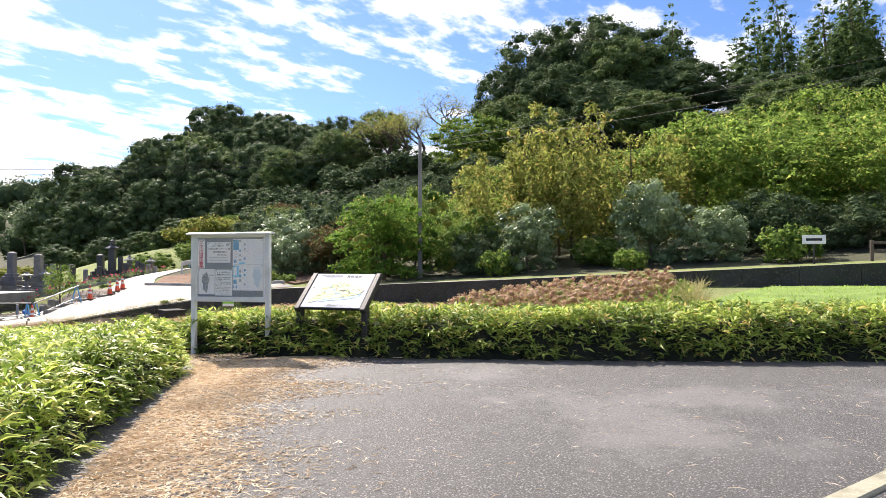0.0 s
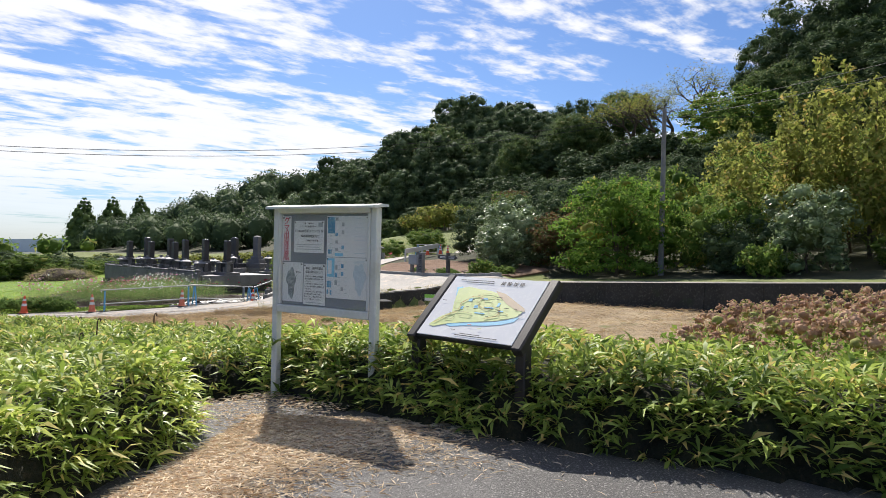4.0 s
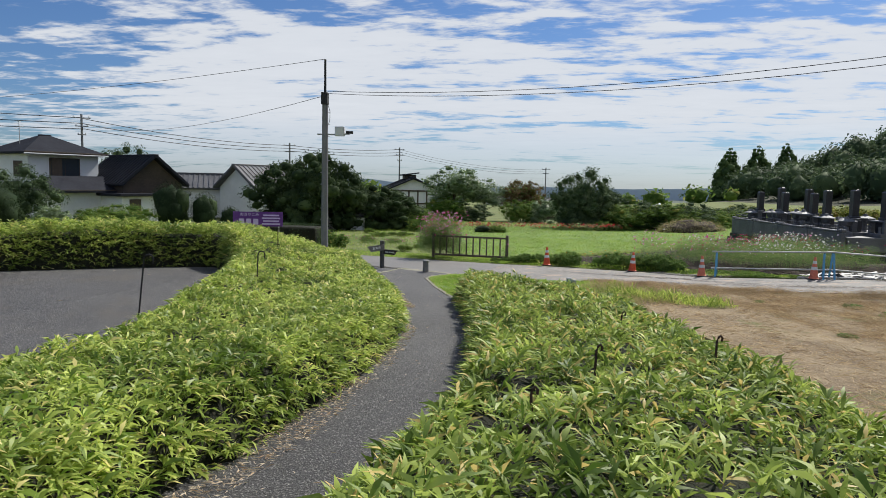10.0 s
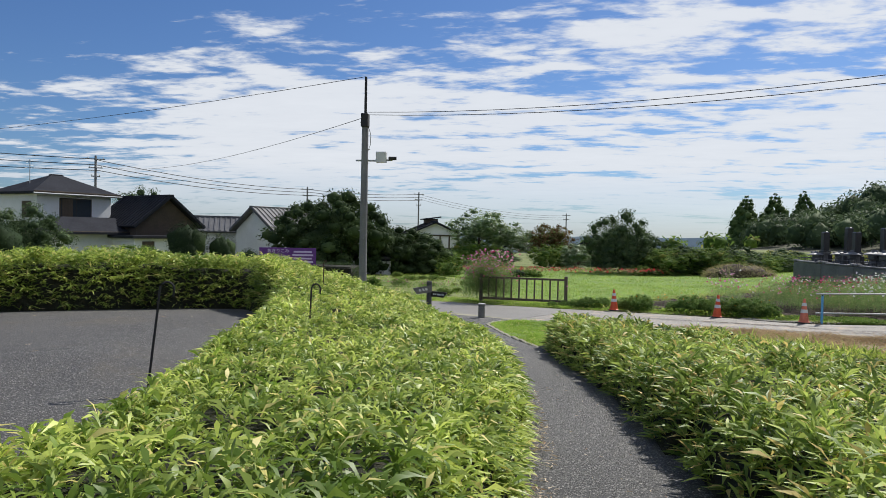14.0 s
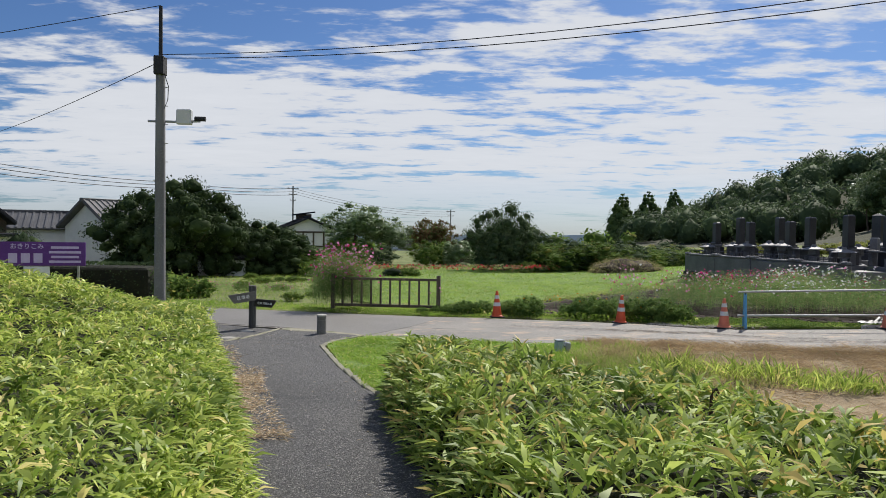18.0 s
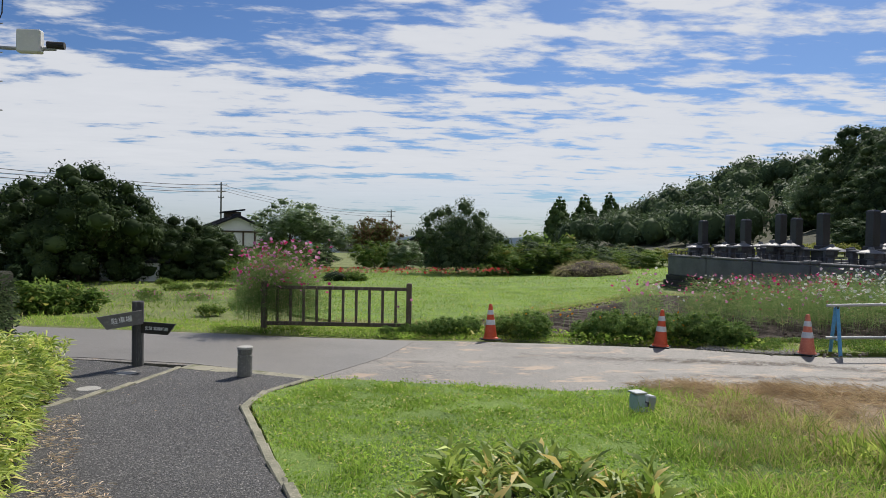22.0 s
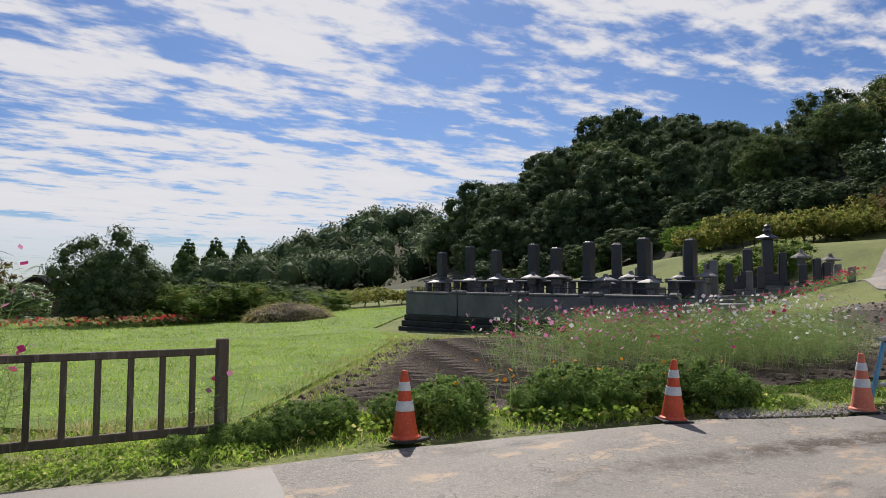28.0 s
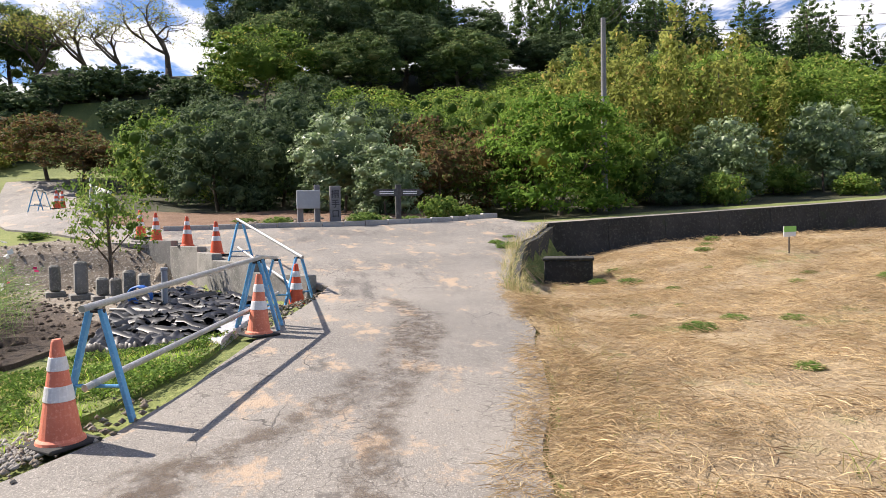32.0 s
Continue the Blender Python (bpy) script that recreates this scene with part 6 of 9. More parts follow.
# ---- cemetery ----
def grave(name, x, y, z, w, h, style, yaw, material, label, foot=0.0):
    """One grave: stepped plinth, upright stone, and the small things before it. foot: depth of its footing below z."""
    ob = empty(name, pose(x, y, z, 0, 0, yaw), label, "gravestone", "gravestones")
    if foot:
        part("footing", box(w * 4.4, w * 4.0, foot, (0, 0, -foot), 0.02), "oldstone", ob, "weathered stone platform")
    if style == "tower":
        part("plinth", box(w * 3.2, w * 2.8, 0.3, bev=0.015), material, ob)
        part("step", box(w * 2.2, w * 2.0, 0.28, (0, 0, 0.3), 0.015), material, ob)
        part("collar", box(w * 1.5, w * 1.5, 0.2, (0, 0, 0.58), 0.015), material, ob)
        part("stone", box(w, w, h - 0.86, (0, 0, 0.78), 0.012), material, ob)
        part("cap", box(w * 0.99, w * 0.99, 0.09, (0, 0, h - 0.085), 0.003, taper=0.35), material, ob)
        for s in (-1, 1):
            part("flower_vase", lathe([(0.06, 0.3), (0.045, 0.42), (0.065, 0.55)], 8, None, Matrix.Translation((s * w * 1.2, -w * 1.1, 0))), "granite", ob)
    elif style == "pagoda":
        part("plinth", box(w * 2.6, w * 2.6, 0.3, bev=0.015), material, ob)
        part("step", box(w * 1.8, w * 1.8, 0.3, (0, 0, 0.3), 0.015), material, ob)
        part("stone", box(w, w, h - 1.3, (0, 0, 0.6), 0.02), material, ob)
        part("roof", lathe([(w * 0.7, h - 0.7), (w * 1.15, h - 0.66), (w * 1.1, h - 0.6), (w * 0.4, h - 0.46), (w * 0.34, h - 0.36)], 4), material, ob)
        part("finial", lathe([(w * 0.34, h - 0.36), (w * 0.46, h - 0.3), (w * 0.3, h - 0.2), (w * 0.36, h - 0.1), (w * 0.05, h)], 10), material, ob)
    elif style == "family":
        part("plinth", box(w * 4.4, w * 3.4, 0.16, bev=0.015), "granite", ob)
        for s in (-1, 1):
            part("flower_vase", lathe([(0.07, 0.16), (0.05, 0.32), (0.075, 0.46)], 8, None, Matrix.Translation((s * w * 1.15, w * 1.2, 0))), "granite", ob)
            part("table_leg", box(0.16, 0.26, 0.5, (s * w * 1.6, 0.2, 0.16), 0.02), "granite", ob)
            part("slab_end", box(0.1, 0.36, 0.055, (s * (w * 2.1 - 0.04), 0.2, 0.735), 0.02), "granite", ob)
        part("table", box(w * 4.2, 0.36, 0.075, (0, 0.2, 0.66), 0.02), "granite", ob, "grey offering slab with upturned ends")
        part("step", box(w * 1.7, w * 1.7, 0.5, (0, -0.06, 0.16), 0.015), material, ob)
        part("collar", box(w * 1.35, w * 1.35, 0.2, (0, -0.06, 0.66), 0.02), material, ob)
        part("stone", box(w, w, h - 0.94, (0, -0.06, 0.86), 0.012), material, ob, "polished dark upright stone")
        part("cap", box(w * 0.98, w * 0.98, 0.05, (0, -0.06, h - 0.08), 0.004, taper=0.7), material, ob)
    elif style == "lantern":
        part("base", lathe([(0.3, 0), (0.28, 0.15), (0.13, 0.2), (0.11, h * 0.5), (0.24, h * 0.56)], 8), material, ob)
        part("lamp_house", box(0.3, 0.3, h * 0.2, (0, 0, h * 0.56), 0.02), material, ob)
        part("cap", lathe([(0.44, h * 0.76), (0.40, h * 0.8), (0.12, h * 0.9), (0.07, h)], 6), material, ob)
    else:
        part("plinth", box(w * 1.5, w * 1.2, 0.16, bev=0.01), material, ob)
        part("stone", box(w, w * 0.7, h - 0.16, (0, 0, 0.16), 0.04, taper=0.94), material, ob)
    return ob


def cemetery():
    x0, y0, x1, y1 = 12.35, 35.9, 13.9, 24.5
    d = Vector((x1 - x0, y1 - y0, 0))
    L = d.length
    yaw = math.degrees(math.atan2(d.y, d.x))
    gz = -0.3
    ob = empty("grave_terrace", pose(x0, y0, gz, 0, 0, yaw), "grey granite family-grave terrace with a coped front wall", "grave terrace")
    m = L / 4
    for k in range(4):
        for n, (out, z, hgt) in enumerate(((0.36, -0.1, 0.32), (0.2, 0.22, 0.22), (0.06, 0.44, 0.22))):
            part("footing_step", box(m - 0.02, 5.2 + out, hgt, (m * (k + 0.5), 2.7 - out / 2, z), 0.03), "wall", ob, "dark stained stone step")
        part("front_wall", box(m - 0.05, 0.2, 0.82, (m * (k + 0.5), 0.22, 0.66), 0.03), "granite", ob, "grey granite parapet")
        part("coping", box(m - 0.9, 0.24, 0.09, (m * (k + 0.5), 0.22, 1.48), 0.04), "granite", ob)
        for t in (0.18, m - 0.18):
            part("corner_block", box(0.3, 0.26, 0.16, (m * k + t, 0.22, 1.48), 0.05), "granite", ob)
        part("fill", box(m - 0.06, 4.7, 0.62, (m * (k + 0.5), 2.75, 0.66), 0.02), "granite", ob)
        part("partition", box(0.16, 4.6, 0.3, (m * k + 0.12, 2.7, 1.28), 0.02), "granite", ob)
        for t in np.linspace(0.2, m - 0.2, 9):
            part("rail_post", tube([(m * k + t, 0.3, 1.5), (m * k + t, 0.3, 1.74)], 0.012, 5), "darkstone", ob)
        part("rail", tube([(m * k + 0.1, 0.3, 1.74), (m * k + m - 0.1, 0.3, 1.74)], 0.016, 6), "darkstone", ob, "thin dark metal rail")
    for v in np.linspace(0.4, 4.8, 14):
        part("rail_post", tube([(0.1, v, 1.3), (0.1, v, 1.74)], 0.014, 5), "darkstone", ob)
    part("rail", tube([(0.1, 0.3, 1.74), (0.1, 4.9, 1.74)], 0.016, 6), "darkstone", ob, "thin dark metal rail")
    part("side_wall", box(0.2, 5.0, 0.72, (0.1, 2.7, 0.66), 0.03), "granite", ob)
    top = gz + 1.28
    e = d.normalized()
    s = Vector((-e.y, e.x, 0))
    for u, v, h in ((0.7, 1.4, 1.9), (1.5, 2.2, 2.15), (3.6, 1.4, 1.9), (4.9, 2.0, 2.1), (6.2, 1.6, 1.9), (7.6, 1.5, 2.05), (9.5, 1.7, 2.1), (10.7, 2.4, 2.05)):
        p = Vector((x0, y0, 0)) + e * u + s * v
        grave("family_grave", p.x, p.y, top, 0.31, h, "family", yaw + 180, "darkstone", "polished dark family gravestone behind a granite offering slab")
    rng = random.Random(11)
    for u, v in ((2.6, 1.2), (5.6, 1.1), (8.6, 1.0), (10.1, 1.1), (2.2, 3.3), (7.0, 3.4), (1.1, 0.8), (4.2, 0.9), (6.8, 0.85), (9.0, 2.6), (3.2, 2.8)):
        p = Vector((x0, y0, 0)) + e * u + s * v
        grave("stone_lantern", p.x, p.y, top, 0.3, rng.uniform(0.8, 1.05), "lantern", rng.uniform(0, 60), "granite", "small grey stone lantern on the grave terrace")
    # older graves on stone platforms east of the terrace: place, foot, top, width
    rows = [(19.2, 30.9, 1.2, 3.25, 0.38, "tower", "darkstone"), (20.7, 30.6, 1.2, 3.38, 0.40, "tower", "granite"), (21.65, 29.3, 1.1, 3.24, 0.42, "tower", "oldstone"), (22.1, 28.5, 1.05, 2.6, 0.34, "pillar", "granite"),
            (22.5, 29.9, 1.15, 2.55, 0.3, "pillar", "darkstone"), (23.0, 29.2, 1.15, 2.5, 0.3, "pillar", "darkstone"), (23.7, 28.8, 1.2, 2.5, 0.32, "pillar", "darkstone"), (24.6, 30.4, 1.3, 2.55, 0.26, "pillar", "oldstone"),
            (26.2, 29.4, 1.45, 3.25, 0.40, "tower", "darkstone"), (26.6, 28.7, 1.5, 4.3, 0.44, "pagoda", "darkstone"), (26.9, 28.2, 1.6, 3.05, 0.34, "pillar", "darkstone"), (27.6, 28.6, 1.6, 2.6, 0.36, "pillar", "darkstone"),
            (27.1, 27.5, 1.6, 3.16, 0.3, "lantern", "oldstone"), (26.6, 27.2, 1.55, 2.5, 0.34, "pillar", "darkstone"), (27.4, 27.0, 1.65, 2.76, 0.34, "pillar", "darkstone"), (27.5, 26.65, 1.6, 2.6, 0.32, "pillar", "darkstone"),
            (27.7, 26.3, 1.6, 2.52, 0.3, "pillar", "oldstone"), (27.9, 25.85, 1.6, 2.4, 0.3, "pillar", "oldstone"), (28.4, 26.9, 1.7, 3.0, 0.3, "lantern", "oldstone"), (20.7, 29.0, 1.0, 2.1, 0.3, "lantern", "granite"), (21.5, 28.4, 1.0, 2.2, 0.3, "lantern", "granite"),
            (24.2, 28.2, 1.2, 2.2, 0.28, "pillar", "granite"), (25.3, 28.3, 1.3, 2.4, 0.32, "pillar", "darkstone"), (18.4, 29.6, 1.0, 2.1, 0.3, "lantern", "granite"), (17.6, 28.6, 0.95, 2.2, 0.34, "pillar", "granite")]
    for x, y, z, t, w, st, mat in rows:
        tone = {"darkstone": "dark", "granite": "grey", "oldstone": "weathered"}[mat]
        lab = {"tower": tone + " square gravestone on a stepped plinth", "lantern": tone + " stone lantern among the graves", "pillar": "plain " + tone + " upright gravestone", "pagoda": "tall " + tone + " stone tower with a roofed top"}[st]
        grave("stone_lantern" if st == "lantern" else "gravestone", x, y, z, w, t - z, st, -58 + rng.uniform(-8, 8), mat, lab, z - land_at(x, y) + 0.1)


cemetery()

# old stones, stele and boards at the corner
for x, y, w, h in ((16.9, 20.0, 0.3, 0.7), (16.1, 19.3, 0.34, 0.8), (15.6, 18.8, 0.3, 0.5), (15.3, 18.5, 0.28, 0.5), (15.0, 18.2, 0.3, 0.65), (14.75, 17.9, 0.28, 0.6)):
    grave("old_stone", x, y, land_at(x, y) - 0.05, w, h, "small", 20, "oldstone", "small mossy old stone by the sunken plot")


def stele():
    x, y = 21.35, 14.0
    ob = empty("stone_stele", pose(x, y, land_at(x, y) - 0.03, 0, 0, -86), "pale granite marker stone with carved black characters", "stone marker")
    part("shaft", box(0.30, 0.22, 1.16, bev=0.015), "granite", ob)
    me = [text_mesh(c, 0.24) for c in "搦手口"]
    for i, c in enumerate(me):
        c.transform(Matrix.Translation((0, -0.116, 0.92 - 0.28 * i)) @ UPRIGHT)
        link("lettering", c, "ink", ob)


def info_stone():
    x, y = 21.5, 14.75
    ob = empty("info_panel", pose(x, y, land_at(x, y) - 0.03, 0, 0, -86), "grey stone information panel on two stone legs", "info panel")
    for s in (-1, 1):
        part("leg", box(0.16, 0.16, 1.02 if s < 0 else 1.2, (s * 0.24 + 0.02, 0.05, 0), 0.012), "granite", ob)
    part("panel", box(0.66, 0.1, 0.52, (0, -0.08, 0.52), 0.015), "grey_plastic", ob)


def far_post():
    x, y = 21.5, 12.15
    ob = empty("finger_post", pose(x, y, land_at(x, y) - 0.03, 0, 0, -92), "grey timber finger post with two arrow boards", "sign post")
    part("post", box(0.16, 0.16, 1.16, bev=0.012), "fake_timber", ob)
    for s in (-1, 1):
        pts = [(0.06 * s, -0.1), (0.62 * s, -0.1), (0.76 * s, 0.0), (0.62 * s, 0.1), (0.06 * s, 0.1)]
        b = part("board", slab(pts, 0.04, None, pose(0, -0.08, 0.93, 90, 0, 0)), "fake_timber", ob)
        for k in range(2):
            part("text_line", box(0.42, 0.004, 0.03, (0.34 * s, -0.085, 0.945 - 0.06 * k), 0), "paper", b)


stele()
info_stone()
far_post()


def guard_rail(x0, y0, x1, y1, label):
    a, b = Vector((x0, y0, land_at(x0, y0))), Vector((x1, y1, land_at(x1, y1)))
    ob = empty("guard_rail", Matrix.Translation(a), label, "guard rail", "white guard rails")
    n = max(1, round((b - a).length / 2))
    for i in range(n + 1):
        p = (b - a) * (i / n)
        part("post", lathe([(0.06, -0.1), (0.06, 0.75)], 10, None, Matrix.Translation(p)), "white_metal", ob)
    u = Vector((0, 0, 0.62))
    rail = box(0.05, (b - a).length, 0.3, bev=0.02)
    bmesh.ops.transform(rail, matrix=Matrix.Translation((b - a) / 2 + Vector((0, 0, 0.46))) @ (b - a).to_track_quat("Y", "Z").to_matrix().to_4x4(), verts=rail.verts)
    part("beam", rail, "white_metal", ob)


guard_rail(26.0, 21.0, 30.0, 22.4, "white steel guard rail beside the rising lane")
guard_rail(34.0, 23.6, 42.0, 25.6, "white steel guard rail along the rising lane")


def lane_rail():
    """The dark timber railing and the small white notice at the far end of the upper lane."""
    ob = empty("timber_railing", pose(24.2, -17.2, wall_top(-17.2), 0, 0, -86), "dark timber railing along the upper lane", "railing")
    for i in range(6):
        part("post", box(0.12, 0.12, 0.85, (i * 1.5, 0, 0), 0.012), "timber", ob)
    for z in (0.7, 0.4):
        part("rail", box(7.6, 0.06, 0.1, (3.75, 0, z), 0.008), "timber", ob)
    sg = empty("small_notice", pose(24.0, -15.3, wall_top(-15.3), 0, 0, -86), "small white notice with dark writing on a post", "notice")
    part("post", box(0.06, 0.06, 0.9, bev=0.006), "black_metal", sg)
    pl = part("plate", box(0.8, 0.03, 0.34, (0, -0.04, 0.82), 0.006), "paper", sg)
    part("text_line", box(0.55, 0.004, 0.1, (0, -0.057, 0.94), 0), "ink", pl)


lane_rail()


def field_sign(x, y, label, green):
    ob = empty("field_sign", pose(x, y, land_at(x, y) - 0.05, 0, 0, -70), label, "field sign")
    part("stake", box(0.03, 0.03, 0.5, bev=0.004), "timber", ob)
    pl = part("plate", box(0.46, 0.012, 0.22, (0, -0.02, 0.42), 0.003), "paper", ob)
    if green:
        part("print", box(0.46, 0.004, 0.12, (0, -0.029, 0.52), 0), "green_sign", pl)


field_sign(14.07, 5.0, "small white and green plot sign on a stake in the hay", True)
field_sign(10.0, -1.5, "small white plot sign on a stake in the hay", False)


def meter_post(x, y, label):
    ob = empty("water_post", pose(x, y, land_at(x, y) - 0.05, 0, 0, 12), label, "water post")
    part("shaft", box(0.10, 0.10, 0.14, bev=0.01), "grey_plastic", ob)
    part("case", box(0.13, 0.15, 0.21, (-0.06, 0, 0.08), 0.02), "meter", ob)
    part("side_case", box(0.10, 0.13, 0.19, (0.08, 0.01, 0.07), 0.015, pose(0, 0, 0, 0, 8, 0)), "grey_plastic", ob, "grey plastic side cover")
    part("lid", box(0.15, 0.17, 0.02, (-0.06, 0, 0.29), 0.008), "grey_plastic", ob)
    part("tap", tube([(0.01, -0.05, 0.2), (0.01, -0.10, 0.2), (0.01, -0.11, 0.16)], 0.012, 6), "wire", ob)


meter_post(1.97, 13.0, "small pale blue plastic water box in the grass")
meter_post(10.6, -13.2, "small pale blue plastic water box on the mown plot")


# ---- sheeting, hose and low wall of the sunken plot ----
def sunken_plot():
    wall = empty("wall_plot", pose(0, 0, 0), "pale concrete retaining wall beside the sunken plot", "wall", kind="structure")
    pts = [(13.1, 15.0), (14.4, 15.95), (15.9, 16.75), (17.3, 17.2), (18.6, 17.95), (19.6, 19.0)]
    for (x0, y0), (x1, y1) in zip(pts, pts[1:]):
        d = Vector((x1 - x0, y1 - y0, 0))
        r = pose(0, 0, 0, 0, 0, math.degrees(math.atan2(d.y, d.x)))
        t = land_at((x0 + x1) / 2 + 0.25, (y0 + y1) / 2 - 0.6) + 0.04
        # mid-grey stone instead of concrete puts the wall's shade into its colour
        part("panel", box(d.length + 0.05, 0.2, 1.15, ((x0 + x1) / 2, (y0 + y1) / 2, t - 1.15), 0.012, r), "oldstone", wall)
    rng = np.random.default_rng(4)
    poly = [(9.4, 16.4), (11.4, 15.95), (13.2, 15.75), (14.6, 16.7), (15.9, 17.3), (15.0, 18.2), (12.6, 18.0), (10.2, 17.7)]

    def crumple(x, y):
        k = np.array([abs(noise.noise(Vector((a * 1.2 + b * 0.6, b * 3.2, 0.7)))) * 0.12 + abs(noise.noise(Vector((a * 2.2 + b * 2, b * 8, 2.0)))) * 0.11 + abs(noise.noise(Vector((a * 5 + b * 4, b * 18, 5.0)))) * 0.05 for a, b in zip(x, y)])
        return land(x, y) + k
    drape("weed_sheet", poly, 0.045, "sheet", 0.035, height=crumple, label="crumpled black plastic weed sheeting on the ground", category="sheeting", kind="", smooth=True)
    # loose folded strips of sheeting heaped over it
    x, y = scatter([(9.9, 16.5), (11.6, 16.1), (13.2, 15.9), (14.5, 16.8), (15.5, 17.3), (14.6, 17.9), (12.4, 17.7), (10.4, 17.4)], 420, rng)
    bm = bmesh.new()
    for px, py in zip(x, y):
        L, w, a = rng.uniform(0.35, 1.1), rng.uniform(0.06, 0.17), rng.normal(0.45, 0.4)
        m = Matrix.Translation((px, py, float(crumple(np.array([px]), np.array([py]))[0]) + rng.uniform(0.01, 0.09))) @ Euler((rng.normal(0, 0.22), rng.normal(0, 0.06), a)).to_matrix().to_4x4()
        last = None
        for i in range(6):
            u = i / 5 - 0.5
            lift = rng.uniform(-0.018, 0.018)
            row = [bm.verts.new(m @ Vector((u * L, v * w, lift + rng.uniform(-0.01, 0.01) + (0.035 if v == 0 else 0)))) for v in (-0.5, 0, 0.5)]
            if last:
                for q in range(2):
                    bm.faces.new((last[q], row[q], row[q + 1], last[q + 1]))
            last = row
    tagged(part("sheet_folds", bm, "sheet", None, "", "stuff", True), "heap of folded black plastic sheeting", "sheeting", kind="stuff")
    drape("weed_sheet", [(9.3, 16.1), (10.6, 15.85), (12.4, 15.6), (11.0, 16.1), (9.8, 16.5)], 0.05, "grey_sheet", 0.07, height=lambda x, y: land(x, y) + 0.4 * (crumple(x, y) - land(x, y)), label="pale grey plastic sheeting at the lane's edge", category="sheeting", kind="", smooth=True)
    hose = empty("hose_reel", pose(13.9, 17.75, land_at(13.9, 17.75) + 0.03, 68, 10, 70), "blue garden hose coil beside old stones", "hose")
    for k in range(5):
        r = 0.2 - 0.008 * k
        part("coil", tube([(r * math.cos(a), r * math.sin(a) + 0.2, 0.03 * k) for a in np.linspace(0, 2 * math.pi, 22)], 0.016, 6), "plastic_blue", hose)
    st = empty("standpipe", pose(13.2, 17.3, land_at(13.2, 17.3) - 0.05), "grey plastic standpipe beside the wall", "pipe")
    part("pipe", lathe([(0.05, 0), (0.05, 0.75), (0.06, 0.76), (0.06, 0.8)], 12), "grey_plastic", st)


sunken_plot()


# ---- roadside business sign ----
def purple_sign():
    a, b = (-9.45, 15.1), (-7.8, 15.45)
    z = land_at(-8.6, 15.3)
    ob = empty("roadside_sign", frame_of(a, b, z - 0.05), "purple roadside sign with white and yellow writing on posts", "sign")
    for s in (-0.7, 0.7):
        part("post", tube([(s, 0.03, 0), (s, 0.03, 1.9)], 0.025, 8), "steel", ob)
    pl = part("panel", box(1.69, 0.03, 0.5, (0, 0, 1.46), 0.006), "purple", ob, "purple panel")
    writing("おきりこみ", 0.13, Matrix.Translation((-0.28, -0.018, 1.86)) @ UPRIGHT, "lavender", pl)
    for k in range(3):
        part("bar", box(0.17, 0.004, 0.2, (-0.55 + 0.24 * k, -0.018, 1.52), 0), "lavender", pl)
    for k in range(4):
        part("text_line", box(0.62 - 0.08 * (k % 2), 0.004, 0.05, (0.45, -0.018, 1.52 + 0.1 * k), 0), "lavender", pl)
    part("leaflet", box(0.5, 0.01, 0.36, (-0.1, -0.01, 1.08), 0.003), "paper", ob, "white printed leaflet below")


purple_sign()


# ---- houses ----
def hip_roof(w, d, h, z, over, bm=None, gable=False):
    bm = bm or bmesh.new()
    w2, d2 = w / 2 + over, d / 2 + over
    r = 0.0 if not gable else 1.0
    rid = max(w2 - d2, 0.3) if not gable else w2
    lo = [bm.verts.new((x, y, z)) for x, y in ((-w2, -d2), (w2, -d2), (w2, d2), (-w2, d2))]
    un = [bm.verts.new((v.co.x, v.co.y, z - 0.14)) for v in lo]
    t = [bm.verts.new((-rid, 0, z + h)), bm.verts.new((rid, 0, z + h))]
    bm.faces.new((lo[0], lo[1], t[1], t[0]))
    bm.faces.new((lo[2], lo[3], t[0], t[1]))
    bm.faces.new((lo[1], lo[2], t[1]))
    bm.faces.new((lo[3], lo[0], t[0]))
    bm.faces.new(un[::-1])
    for i in range(4):
        j = (i + 1) % 4
        bm.faces.new((lo[j], lo[i], un[i], un[j]))
    return bm


def window_unit(ob, x, y, z, w, h, face=-1):
    win = part("window", box(w + 0.14, 0.08, h + 0.14, (x, y, z - 0.07), 0.01), "old_wood", ob, "dark-framed window")
    for s in (-1, 1):
        part("pane", box(w / 2 - 0.03, 0.03, h, (x + s * w / 4, y + face * 0.045, z), 0.004), "pane", win)


